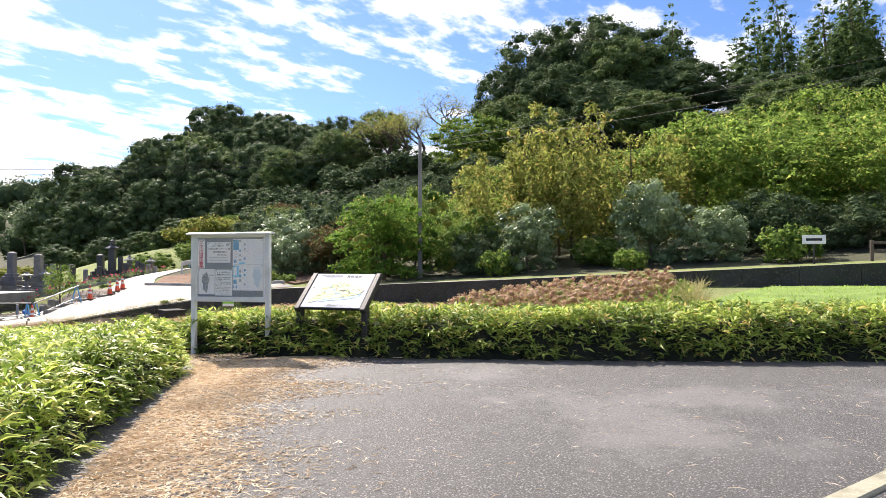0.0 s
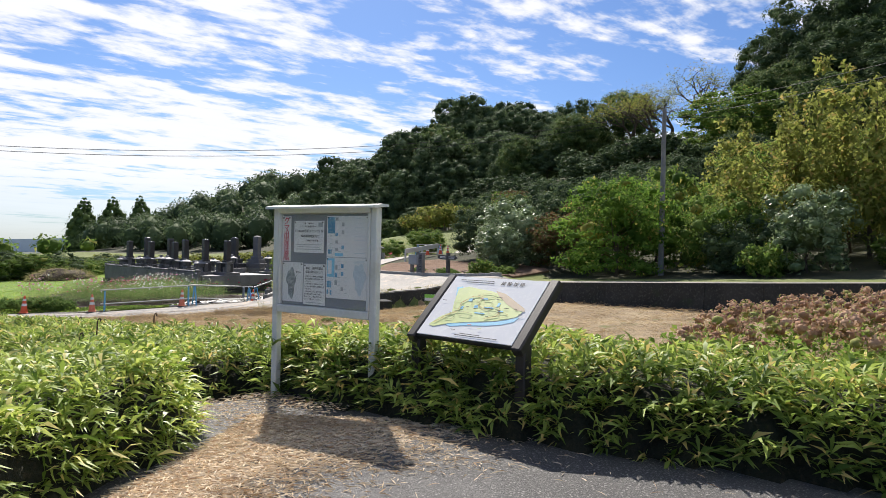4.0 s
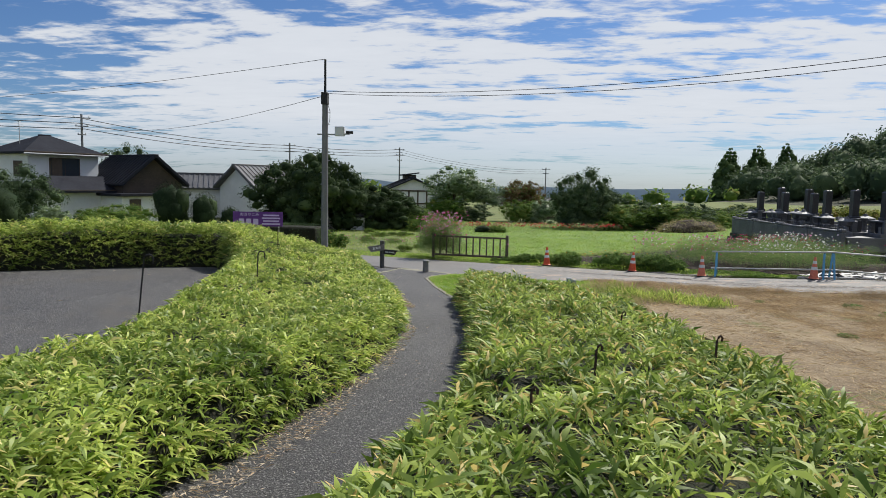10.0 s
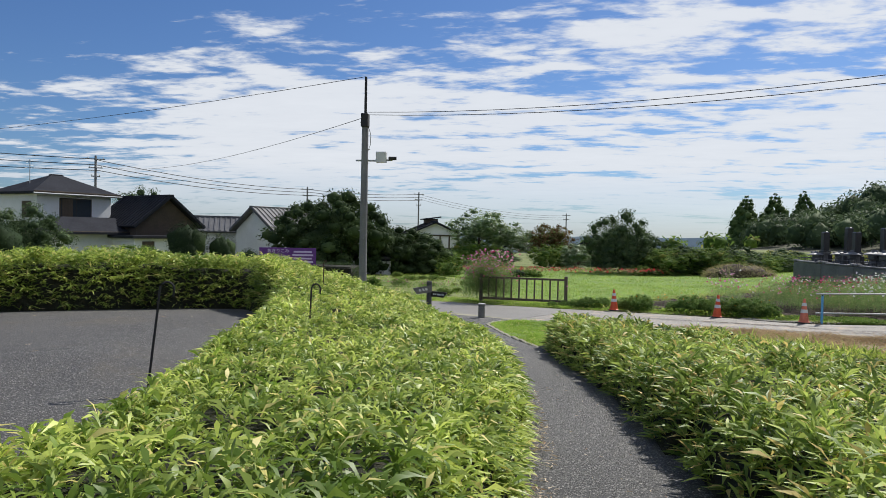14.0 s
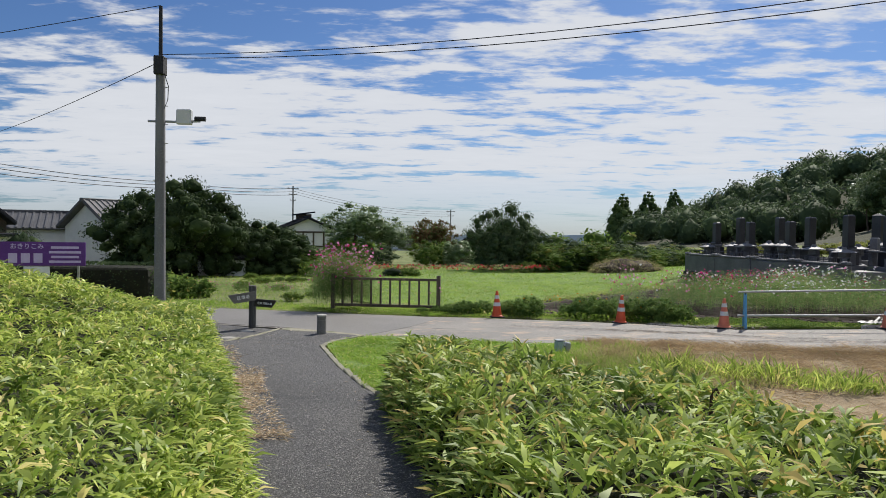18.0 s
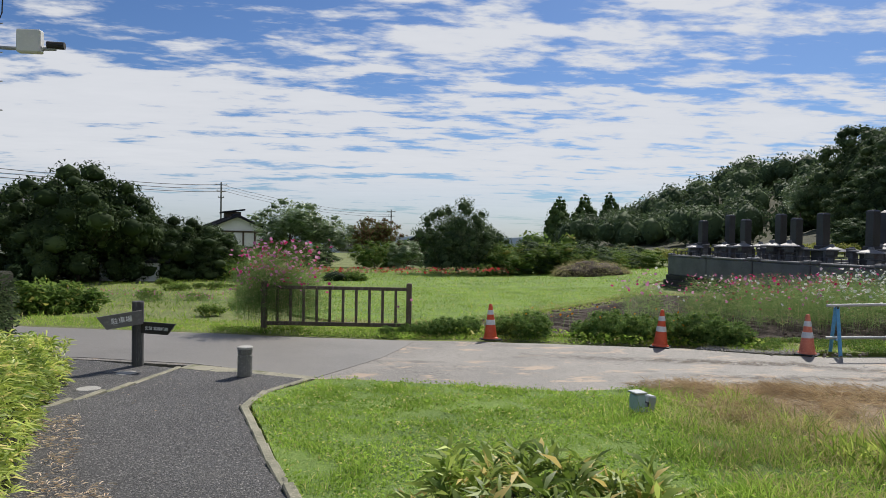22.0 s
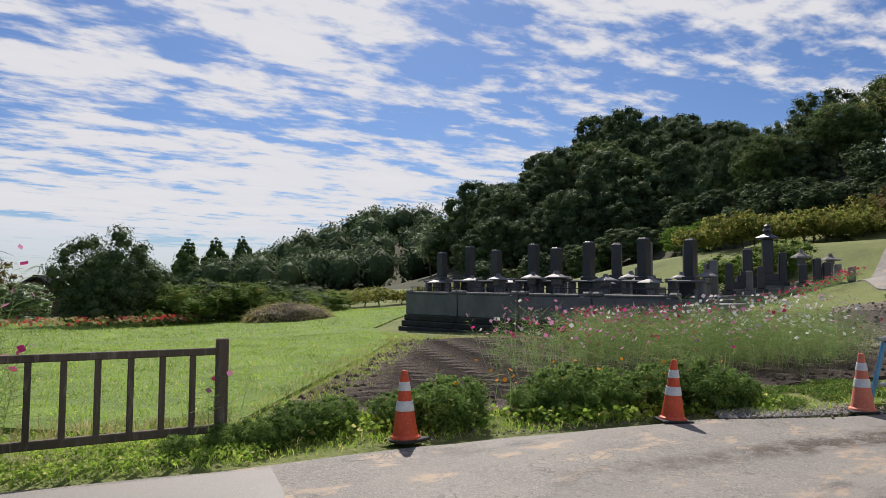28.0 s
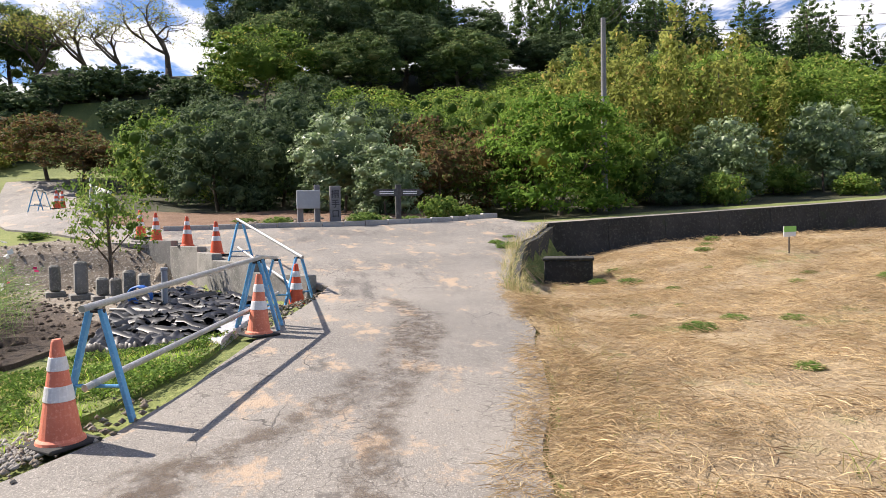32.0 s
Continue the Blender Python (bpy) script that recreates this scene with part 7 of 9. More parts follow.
def house_two(x, y, z, yaw, w, d, wall, roof, label, low=None, wins=((-1.4, 3.6), (1.6, 3.6))):
    ob = empty("house", pose(x, y, z, 0, 0, yaw), label, "house")
    part("wall", box(w, d, 5.1, bev=0.02), wall, ob)
    part("roof", hip_roof(w, d, 1.35, 5.12, 0.5), roof, ob, "dark hipped roof")
    part("gutter", tube([(-w / 2 - 0.5, -d / 2 - 0.53, 5.0), (w / 2 + 0.5, -d / 2 - 0.53, 5.0)], 0.06, 6), "grey_plastic", ob)
    for wx, wz in wins:
        window_unit(ob, wx, -d / 2 - 0.02, wz, 2.1, 1.25)
        part("shutter", box(0.75, 0.07, 1.28, (wx - 0.62, -d / 2 - 0.09, wz - 0.02), 0.01), "old_wood", ob, "brown sliding shutter")
    part("corner_window", box(0.08, 1.1, 1.1, (-w / 2 - 0.02, -d / 4, 3.4), 0.01), "old_wood", ob)
    part("ridge", box(max(0.6, w - d + 0.6), 0.3, 0.2, (0, 0, 6.3), 0.04), roof, ob)
    part("fascia", box(w + 0.9, 0.06, 0.2, (0, -d / 2 - 0.47, 4.98), 0.01), "old_wood", ob)
    part("antenna_mast", tube([(-w / 2 + 0.8, 0, 5.6), (-w / 2 + 0.8, 0, 7.4)], 0.025, 6), "steel", ob)
    for k in range(4):
        part("antenna_bar", tube([(-w / 2 + 0.45 + 0.05 * k, 0, 6.8 + 0.17 * k), (-w / 2 + 1.15 - 0.05 * k, 0, 6.8 + 0.17 * k)], 0.012, 5), "steel", ob)
    if low:
        lw, ld = low
        part("lower_wall", box(lw, ld, 2.5, (0.6, -d / 2 - ld / 2 + 0.6, 0), 0.02), wall, ob)
        r = part("lower_roof", hip_roof(lw, ld, 1.0, 2.5, 0.6), roof, ob)
        r.location = (0.6, -d / 2 - ld / 2 + 0.6, 0)
        window_unit(ob, 2.4, -d / 2 - ld + 0.58, 0.9, 2.0, 1.1)
        part("lower_fascia", box(lw + 1.1, 0.06, 0.18, (0.6, -d / 2 - ld + 0.06, 2.38), 0.01), "old_wood", ob)
        part("annex_wall", box(5.2, 2.6, 2.15, (lw / 2 - 0.6, -d / 2 - ld - 0.6, 0), 0.02), wall, ob)
        part("annex_roof", box(5.9, 3.3, 0.2, (lw / 2 - 0.6, -d / 2 - ld - 0.6, 2.15), 0.03), roof, ob)
        window_unit(ob, lw / 2 + 0.4, -d / 2 - ld - 1.92, 0.9, 1.6, 0.9)
        part("door", box(0.9, 0.06, 1.9, (lw / 2 - 2.2, -d / 2 - ld - 1.93, 0.05), 0.01), "old_wood", ob)
    return ob


house_two(-35.5, 39.5, -0.6, 67, 5.2, 4.9, "plaster", "roof", "white two-storey house with dark hipped roofs", (8.0, 3.6), ((0.0, 3.45),))
house_two(-30.8, 9.2, 0.25, 62, 8.0, 7.5, "beige", "roof", "beige two-storey house with a dark roof", (9.5, 3.0), ((-1.8, 3.3), (2.4, 3.3)))


def gabled(name, x, y, z, yaw, w, d, hw, hr, wall, roof, label, windows=()):
    """A gabled building, its gable wall facing -x."""
    ob = empty(name, pose(x, y, z, 0, 0, yaw), label, "house" if name != "shed" else "shed")
    bm = box(w, d, hw, bev=0.0)
    part("wall", bm, wall, ob)
    for s in (-1, 1):
        g = bmesh.new()
        xs = s * w / 2
        tri = [(xs, -d / 2, hw), (xs, d / 2, hw), (xs, 0, hw + hr)]
        a = [g.verts.new(p) for p in tri]
        b = [g.verts.new((p[0] - s * 0.2, p[1], p[2])) for p in tri]
        g.faces.new(a)
        g.faces.new(b[::-1])
        for i in range(3):
            g.faces.new((a[i], b[i], b[(i + 1) % 3], a[(i + 1) % 3]))
        part("gable", g, wall, ob)
    for s in (-1, 1):
        g = bmesh.new()
        ln_ = math.hypot(d / 2, hr) * 1.14
        bx = box(w + 1.0, ln_, 0.16, (0, 0, 0), 0.02)
        ang = math.atan2(hr, d / 2)
        m = Matrix.Translation((0, s * d / 4 * 1.1, hw + hr / 2 - 0.03)) @ Matrix.Rotation(-s * ang, 4, "X")
        bmesh.ops.transform(bx, matrix=m, verts=bx.verts)
        rf = part("roof", bx, roof, ob)
        g.free()
        for k in range(int((w + 0.9) / 0.45)):
            t = box(0.12, ln_ - 0.1, 0.06, (-w / 2 - 0.4 + 0.45 * k, 0, 0.16), 0.0)
            bmesh.ops.transform(t, matrix=m, verts=t.verts)
            part("rib", t, roof, rf)
    part("ridge", box(w + 1.05, 0.36, 0.26, (0, 0, hw + hr + 0.05), 0.03), roof, ob)
    for wx, wy, wz, ww, wh in windows:
        window_unit(ob, wx, wy, wz, ww, wh)
    return ob


gabled("storehouse", -23.2, 52.2, -0.9, 62, 7.0, 5.0, 3.1, 1.7, "plaster", "tile", "white plastered storehouse with grey tiled gable roof", ((0, -2.54, 1.6, 0.7, 0.6),))
gabled("farmhouse", -30.0, 41.8, -0.8, 150, 6.0, 4.6, 3.2, 1.9, "old_wood", "roof", "old brown timber-framed farmhouse with a dark roof", ((0, -2.35, 1.4, 2.2, 1.2),))
gabled("house", -29.5, 53.5, -0.6, 25, 6.5, 5.0, 2.6, 1.1, "plaster", "tile", "low house with a long grey tiled roof")
gabled("house", -47.0, 42.0, -0.4, 40, 9.0, 6.0, 2.6, 1.7, "old_wood", "tile", "low old house with grey tiled roof behind the hedge")
striped = gabled("house", -13.9, 71, -1.2, -72, 6.5, 5.4, 3.3, 1.15, "plaster", "roof", "white timber-striped house with a dark gabled roof", ())
for k in range(6):
    part("timber_strip", box(0.06, 0.16, 3.2, (3.28, -2.5 + k, 0.05), 0.0), "old_wood", striped)
for z in (1.7, 3.1):
    part("timber_strip", box(0.08, 5.3, 0.16, (3.29, 0, z), 0.0), "old_wood", striped)
part("roof_monitor", box(2.4, 1.3, 0.5, (-0.6, 0, 4.5), 0.02), "old_wood", striped)
part("monitor_roof", box(3.0, 2.0, 0.14, (-0.6, 0, 5.0), 0.02, Matrix.Rotation(radians(8), 4, "X")), "roof", striped)
gabled("shed", -12.6, 40.5, -0.6, 8, 2.6, 1.8, 1.05, 0.25, "plaster", "roof", "low white shed with a dark roof beside the tree")
gabled("house", 4.6, 76, -1.7, 75, 8, 6.0, 1.6, 1.9, "old_wood", "roof", "far dark gabled roof behind the bushes")
gabled("house", 8.0, 128, -3.6, 10, 11, 6.0, 2.6, 1.2, "plaster", "tile", "far pale low house behind the shrubs")
gabled("house", 22.0, 118, -3.2, 80, 9, 6.0, 2.0, 0.9, "plaster", "white_metal", "far low building with a pale metal roof")
gabled("house", -5.0, 150, -4.2, 30, 10, 7.0, 2.8, 1.4, "plaster", "roof", "far white house on the plain's edge")


def shelter():
    x, y = 81.7, 38.0
    ob = empty("park_shelter", pose(x, y, land_at(x, y) - 1.6, 0, 0, 20), "small brown-roofed park shelter on the bank", "shelter")
    for sx in (-1.6, 1.6):
        for sy in (-1.6, 1.6):
            part("post", box(0.18, 0.18, 2.3, (sx, sy, 0), 0.01), "old_wood", ob)
    part("roof", hip_roof(4.2, 4.0, 1.3, 2.3, 0.6), "old_wood", ob)


shelter()

# ---- trees and shrubs ----
def icosahedron():
    bm = bmesh.new()
    bmesh.ops.create_icosphere(bm, subdivisions=1, radius=1.0)
    v = np.array([tuple(q.co) for q in bm.verts])
    f = np.array([[q.index for q in p.verts] for p in bm.faces], dtype=np.int32)
    bm.free()
    return v, f


ICO_V, ICO_F = icosahedron()


def crown_np(rng, blobs, leaf, count, wide=0.55, fill=0.35, droop=0.2, kite=False, core=0.74):
    """Leaves over the shells of many overlapping clumps. blobs: (x, y, z, radius, squash)."""
    b = np.array(blobs, dtype=float)
    inner = max(3, int(count * 0.10 / len(b)))
    share = b[:, 3] ** 2
    pick = rng.choice(len(b), count, p=share / share.sum())
    d = unit(rng.normal(0, 1, (count, 3)) + np.array([0, 0, 0.35]))
    r = np.where(rng.uniform(0, 1, count) < fill, rng.uniform(0.5, 1, count), rng.uniform(0.84, 1.14, count))
    size = rng.uniform(0.6, 1.3, count) * leaf
    # larger shaded leaves inside each clump
    pick2 = np.repeat(np.arange(len(b)), inner)
    d2 = unit(rng.normal(0, 1, (len(pick2), 3)))
    pick, d = np.concatenate([pick, pick2]), np.concatenate([d, d2])
    r = np.concatenate([r, rng.uniform(0.2, 0.55, len(pick2))])
    size = np.concatenate([size, np.maximum(leaf * 1.2, b[pick2, 3] * 0.34)])[:, None]
    off = d * (r * b[pick, 3])[:, None]
    off[:, 2] *= b[pick, 4]
    pos = b[pick, :3] + off
    n = len(pos)
    nor = unit(d + np.array([0, 0, 0.35]) + rng.normal(0, 0.6, (n, 3)))
    run = unit(np.cross(nor, rng.normal(0, 1, (n, 3))))
    side = np.cross(nor, run) * size * wide * 0.5
    base = pos - run * size * 0.5
    mid = pos + nor * size * 0.08
    tip = pos + run * size * 0.5 + np.array([0, 0, -1.0]) * size * droop
    if kite:
        v = np.stack([base, mid + side, tip, mid - side], axis=1).reshape(-1, 3)
        return v, np.arange(4 * n, dtype=np.int32).reshape(-1, 4)
    v = np.stack([base + side, tip, base - side], axis=1).reshape(-1, 3)
    f = np.arange(3 * n, dtype=np.int32).reshape(-1, 3)
    # a lumpy heap of shaded twigs and leaves inside each clump
    m = len(b)
    lump = ICO_V[None] * (b[:, 3] * core)[:, None, None] * rng.uniform(0.8, 1.1, (m, 12, 1))
    lump[:, :, 2] *= b[:, 4][:, None]
    lv = (lump + b[:, None, :3]).reshape(-1, 3)
    lf = (np.arange(m, dtype=np.int32) * 12)[:, None, None] + ICO_F[None]
    return np.concatenate([v, lv]), np.concatenate([f, lf.reshape(-1, 3) + len(v)])


def limbs_mesh(rng, height, spread, start, n, r0, lean=0.0):
    """A tapered trunk with limbs that fork towards the crown."""
    bm = bmesh.new()
    bend = [Vector((lean * t * t + 0.04 * height * math.sin(3 * t + lean), 0.03 * height * math.sin(4 * t), height * t)) for t in np.linspace(0, 1, 7)]
    tube(bend, [r0 * (1 - 0.8 * t) for t in np.linspace(0, 1, 7)], 8, bm)
    for k in range(n):
        t = start + (0.95 - start) * (k + 0.5) / n
        base = bend[int(t * 6)].lerp(bend[min(int(t * 6) + 1, 6)], t * 6 - int(t * 6))
        a = k * 2.4 + rng.uniform(-0.4, 0.4)
        L = spread * (1.15 - 0.6 * t)
        d = Vector((math.cos(a), math.sin(a), rng.uniform(0.35, 0.9)))
        pts = [base, base + d * L * 0.45 + Vector((0, 0, 0.05 * L)), base + d * L * 0.9 + Vector((0, 0, 0.2 * L))]
        tube(pts, [r0 * 0.4 * (1.1 - t), r0 * 0.25 * (1.1 - t), r0 * 0.06], 6, bm)
        for s in (-1, 1):
            q = pts[1]
            e = Vector((math.cos(a + s * 0.8), math.sin(a + s * 0.8), rng.uniform(0.4, 1.0)))
            tube([q, q + e * L * 0.4], [r0 * 0.18 * (1.1 - t), r0 * 0.04], 5, bm)
    return bm


def broad_blobs(rng, h, r, base, n=15, squash=0.8):
    """A full crown: a few large clumps inside, many small overlapping ones over an uneven shell."""
    mid, half = base + (h - base) * 0.5, (h - base) * 0.5
    out = [(0, 0, mid, r * 0.66, min(1.2, half / r)), (0, 0, mid + half * 0.3, r * 0.52, min(1.2, half / r))]
    for k in range(6):
        a = k * 1.05 + rng.uniform(-0.3, 0.3)
        out.append((r * 0.42 * math.cos(a), r * 0.42 * math.sin(a), mid + half * rng.uniform(-0.35, 0.3), r * rng.uniform(0.38, 0.5), 0.9))
    for k in range(n * 2):
        u = 1 - 2 * (k + 0.5) / (n * 2) * 0.9
        a = k * 2.39996 + rng.uniform(-0.5, 0.5)
        q = math.sqrt(max(0.0, 1 - u * u)) ** 0.8 * rng.uniform(0.72, 0.98)
        out.append((r * q * math.cos(a), r * q * math.sin(a), mid + half * u * rng.uniform(0.82, 0.98), r * rng.uniform(0.13, 0.27), squash))
    if base < 0.6:
        for k in range(n // 2):
            a, s = rng.uniform(0, 2 * math.pi), r * rng.uniform(0.2, 0.3)
            q = r * rng.uniform(0.5, 0.8)
            out.append((q * math.cos(a), q * math.sin(a), s * 0.7 + 0.12 * h * rng.uniform(0, 1), s, squash))
    return out


def tree_kind(name, seed, h, r, base, leaf, count, material, label, cat="tree", wide=0.6, n=16, limb=6, r0=0.16, blobs=None, fill=0.35, squash=0.8, trunk_label="", core=0.55):
    """A model tree at the origin, to be copied."""
    rng = np.random.default_rng(seed)
    ob = empty(name, pose(0, 0, -900), label, cat)
    part("trunk", limbs_mesh(rng, h * 0.82, r * 0.85, max(0.15, base / h), limb, r0), "bark", ob, trunk_label)
    v, f = crown_np(rng, blobs(rng) if blobs else broad_blobs(rng, h, r, base, n, squash), leaf, count, wide, fill, core=core)
    link("crown", mesh_np("crown", v, f), material, ob, "", "")
    return ob


def cone_blobs(h, r, base, tiers=11):
    def make(rng):
        out = []
        for k in range(tiers):
            t = k / (tiers - 1)
            rr = r * (1 - t) ** 0.65 + 0.12 * r
            m = max(3, int(7 * (1 - t)) + 2)
            for j in range(m):
                a = 2 * math.pi * j / m + k
                q = rr * rng.uniform(0.35, 0.75)
                out.append((q * math.cos(a), q * math.sin(a), base + (h - base) * t * 0.97 + rng.uniform(-0.15, 0.15), rr * 0.42, 0.7))
        return out
    return make


def stem_blobs(h, r, stems):
    """Upright plumes, as of bamboo and coppiced shrubs."""
    def make(rng):
        out = []
        for k in range(stems):
            a, q = rng.uniform(0, 6.28), r * math.sqrt(rng.uniform(0, 1))
            hh = h * rng.uniform(0.72, 1.0) * (1 - 0.25 * (q / r) ** 2)
            for t in np.linspace(0.3, 1.0, 5):
                out.append((q * math.cos(a) * (1 + 0.25 * t), q * math.sin(a) * (1 + 0.25 * t), hh * t, r * 0.26 * (1.25 - 0.7 * t), 1.1))
        return out
    return make


K = dict(
    far=tree_kind("tree", 51, 13, 5.2, 0.6, 0.44, 6500, "leaf_dark", "tall dark evergreen in the domed wood", n=34, limb=3, r0=0.3, core=0.78),
    far_mid=tree_kind("tree", 52, 11.5, 5.2, 0.6, 0.44, 6000, "leaf_edge", "broad green tree in the domed wood", n=32, limb=3, r0=0.28, core=0.76),
    shrub_far=tree_kind("shrub", 53, 4.2, 2.6, 0.1, 0.4, 800, "leaf_dark", "dark evergreen shrub on the bank", "shrub", n=18, limb=2, r0=0.08),
    dark=tree_kind("tree", 21, 13, 4.6, 3.0, 0.25, 15000, "leaf_dark", "tall dark evergreen tree on the wooded hill", n=44, r0=0.3, core=0.62),
    dark2=tree_kind("tree", 22, 11, 4.8, 2.0, 0.25, 14000, "leaf_edge", "broad mid-green tree on the wooded hill", n=40, r0=0.28, core=0.6),
    pale=tree_kind("tree", 23, 10, 3.6, 2.5, 0.32, 4600, "leaf_silver", "pale grey-green tree at the wood's edge", n=16, r0=0.2, fill=0.5, core=0.55),
    conifer=tree_kind("conifer", 24, 17, 2.6, 4.0, 0.5, 2900, "leaf_conifer", "tall dark conifer on the hill's ridge", "tree", 0.4, limb=8, r0=0.24, blobs=cone_blobs(17, 3.5, 3.0, 13), core=0.42),
    cypress=tree_kind("cypress", 25, 18, 4.0, 0.4, 0.75, 5200, "leaf_conifer", "dark ragged cypress at the far edge of the fields", "tree", 0.4, limb=4, r0=0.25, blobs=cone_blobs(16.8, 8.2, 0.8, 14), core=0.8),
    yellow=tree_kind("tree", 26, 8.6, 3.4, 0.8, 0.23, 7600, "leaf_yellow", "yellow-green many-stemmed tree on the slope", n=20, limb=9, r0=0.1, blobs=stem_blobs(8.6, 2.9, 15), fill=0.55, core=0.25),
    fresh=tree_kind("tree", 27, 8.0, 3.4, 0.8, 0.23, 7200, "leaf_fresh", "fresh green spreading maple on the slope", n=34, limb=8, r0=0.12, squash=0.34, core=0.3),
    maple=tree_kind("tree", 28, 4.3, 2.5, 0.5, 0.15, 9500, "leaf_maple", "dense green maple beside the lane", n=40, limb=7, r0=0.1, squash=0.38, core=0.45),
    round=tree_kind("tree", 61, 8.0, 5.2, 1.2, 0.26, 9000, "leaf_mid", "wide round-crowned green tree on the bank", n=44, limb=7, r0=0.2, squash=0.32),
    rusty=tree_kind("tree", 29, 4.2, 2.4, 1.0, 0.18, 3800, "leaf_orange", "rusty red-brown maple beside the rising lane", n=22, limb=7, r0=0.1, squash=0.45, core=0.5),
    shrub=tree_kind("shrub", 30, 4.4, 2.6, 0.15, 0.13, 10500, "leaf_dark", "dense dark evergreen shrub", "shrub", n=26, limb=5, r0=0.08),
    shrub_yew=tree_kind("shrub", 30, 4.4, 2.6, 0.15, 0.14, 9500, "leaf_camphor", "dense very dark evergreen tree beside the field", "shrub", n=26, limb=5, r0=0.08, core=0.7),
    shrub_mid=tree_kind("shrub", 31, 3.8, 2.5, 0.1, 0.15, 6400, "leaf_mid", "rounded mid-green leafy shrub", "shrub", n=20, limb=5, r0=0.07),
    silver=tree_kind("shrub", 32, 3.9, 1.9, 0.1, 0.16, 5200, "leaf_silver", "glossy grey-green camellia shrub", "shrub", n=18, limb=6, r0=0.06, core=0.7),
    amber=tree_kind("shrub", 33, 3.2, 1.7, 0.5, 0.15, 3400, "leaf_orange", "small maple with amber leaves", "shrub", n=16, limb=6, r0=0.06, squash=0.45, core=0.5),
    bush=tree_kind("bush", 34, 1.0, 0.75, 0.03, 0.12, 1500, "leaf_mid", "low leafy dark green bush", "bush", n=12, limb=3, r0=0.02, core=0.5),
    bush_fresh=tree_kind("bush", 35, 1.0, 0.75, 0.03, 0.075, 6500, "leaf_marigold", "low dark green leafy bush", "bush", wide=0.4, n=24, limb=3, r0=0.02, core=0.5),
    young=tree_kind("young_tree", 39, 2.5, 1.05, 0.8, 0.085, 1700, "leaf_mid", "slender young maple beside old stones", "tree", n=22, limb=9, r0=0.07, squash=0.3, core=0.2),
    orchard=tree_kind("fruit_tree", 36, 2.6, 2.1, 0.6, 0.22, 1100, "leaf_yellow", "low yellow-green pruned fruit tree on the slope", "tree", n=14, limb=6, r0=0.08, squash=0.6, core=0.5),
    vine=tree_kind("shrub", 37, 7.5, 5.0, 0.1, 0.22, 12000, "leaf_fresh", "vine-covered bright green thicket on the slope", "shrub", n=60, limb=5, r0=0.12, squash=0.55, core=0.3),
    clipped=tree_kind("clipped_shrub", 38, 2.6, 1.4, 0.05, 0.075, 6500, "leaf_yew", "round clipped dark garden shrub", "shrub", n=16, limb=3, r0=0.08, fill=0.05, core=0.95,
                      blobs=lambda rng: [(0, 0, 1.3, 1.28, 1.0)] + [(0.5 * math.cos(a), 0.5 * math.sin(a), 1.25 + 0.4 * math.sin(2 * a), 0.9, 1.0) for a in np.linspace(0, 6, 7)]),
)


def bare_tree(seed):
    """A wide cherry with few leaves left."""
    rng = np.random.default_rng(seed)
    ob = empty("cherry_tree", pose(0, 0, -900), "wide-branched cherry tree, almost bare, on the bank", "tree")
    bm, tips = bmesh.new(), []

    def grow(p, d, L, r, depth):
        q = p + d * L + Vector((0, 0, 0.05 * L))
        mid = p.lerp(q, 0.5) + Vector(rng.normal(0, 0.05 * L, 3))
        tube([p, mid, q], [r, r * 0.8, r * 0.62], 6 if depth < 2 else 4, bm)
        if depth == 6:
            tips.append(q)
            return
        for _ in range(3 if depth < 2 else 2):
            e = (d + Vector((rng.normal(0, 0.7), rng.normal(0, 0.7), rng.normal(0.04, 0.25)))).normalized()
            grow(q, e, L * rng.uniform(0.66, 0.84), r * 0.6, depth + 1)
        if depth > 2:
            tips.append(q)
    grow(Vector((0, 0, -0.2)), Vector((0.05, 0, 1)), 2.3, 0.24, 0)
    part("trunk", bm, "bark", ob)
    t = np.array([tuple(p) for p in tips])
    pos = np.repeat(t, 6, axis=0) + rng.normal(0, 0.4, (len(t) * 6, 3))
    v, f = leaves(pos, rng.normal(0, 1, pos.shape), rng.uniform(0.10, 0.22, len(pos)), 0.5, 0.2, True, rng)
    link("crown", mesh_np("crown", v, f), "leaf_yellow", ob, "sparse yellowing leaves")
    return ob


K["bare"] = bare_tree(40)
TALL = dict(cypress=18, dark=13, dark2=11, pale=10, conifer=17, yellow=7.4, fresh=7.8, maple=4.3, rusty=4.2, shrub=4.4, shrub_mid=3.8, silver=3.9, amber=3.2, vine=7.5, round=8, bare=8.2, shrub_far=4.2)
PLANT_RNG = random.Random(17)
used = set()


def plant(kind, x, y, size=1.0, tall=1.0, sink=0.15, z=None, yaw=None, label="", group=""):
    """Sets a copy of a model tree on the ground."""
    z = land_at(x, y) - sink if z is None else z
    yaw = PLANT_RNG.uniform(0, 360) if yaw is None else yaw
    m = pose(x, y, z, 0, 0, yaw) @ Matrix.Diagonal((size, size, size * tall, 1))
    if kind in used:
        first = K[kind].scale
        ob = copy_thing(K[kind], m @ Matrix.Diagonal((1 / first.x, 1 / first.y, 1 / first.z, 1)))
    else:
        used.add(kind)
        ob = K[kind]
        ob.matrix_basis = m
    if label or group:
        tagged(ob, label, "", group)
    return ob


def upto(rows):
    """Plants rows of (kind, x, y, size, height of the tree's top)."""
    for kind, x, y, size, top in rows:
        plant(kind, x, y, size, (top - land_at(x, y) + 0.15) / (TALL[kind] * size))


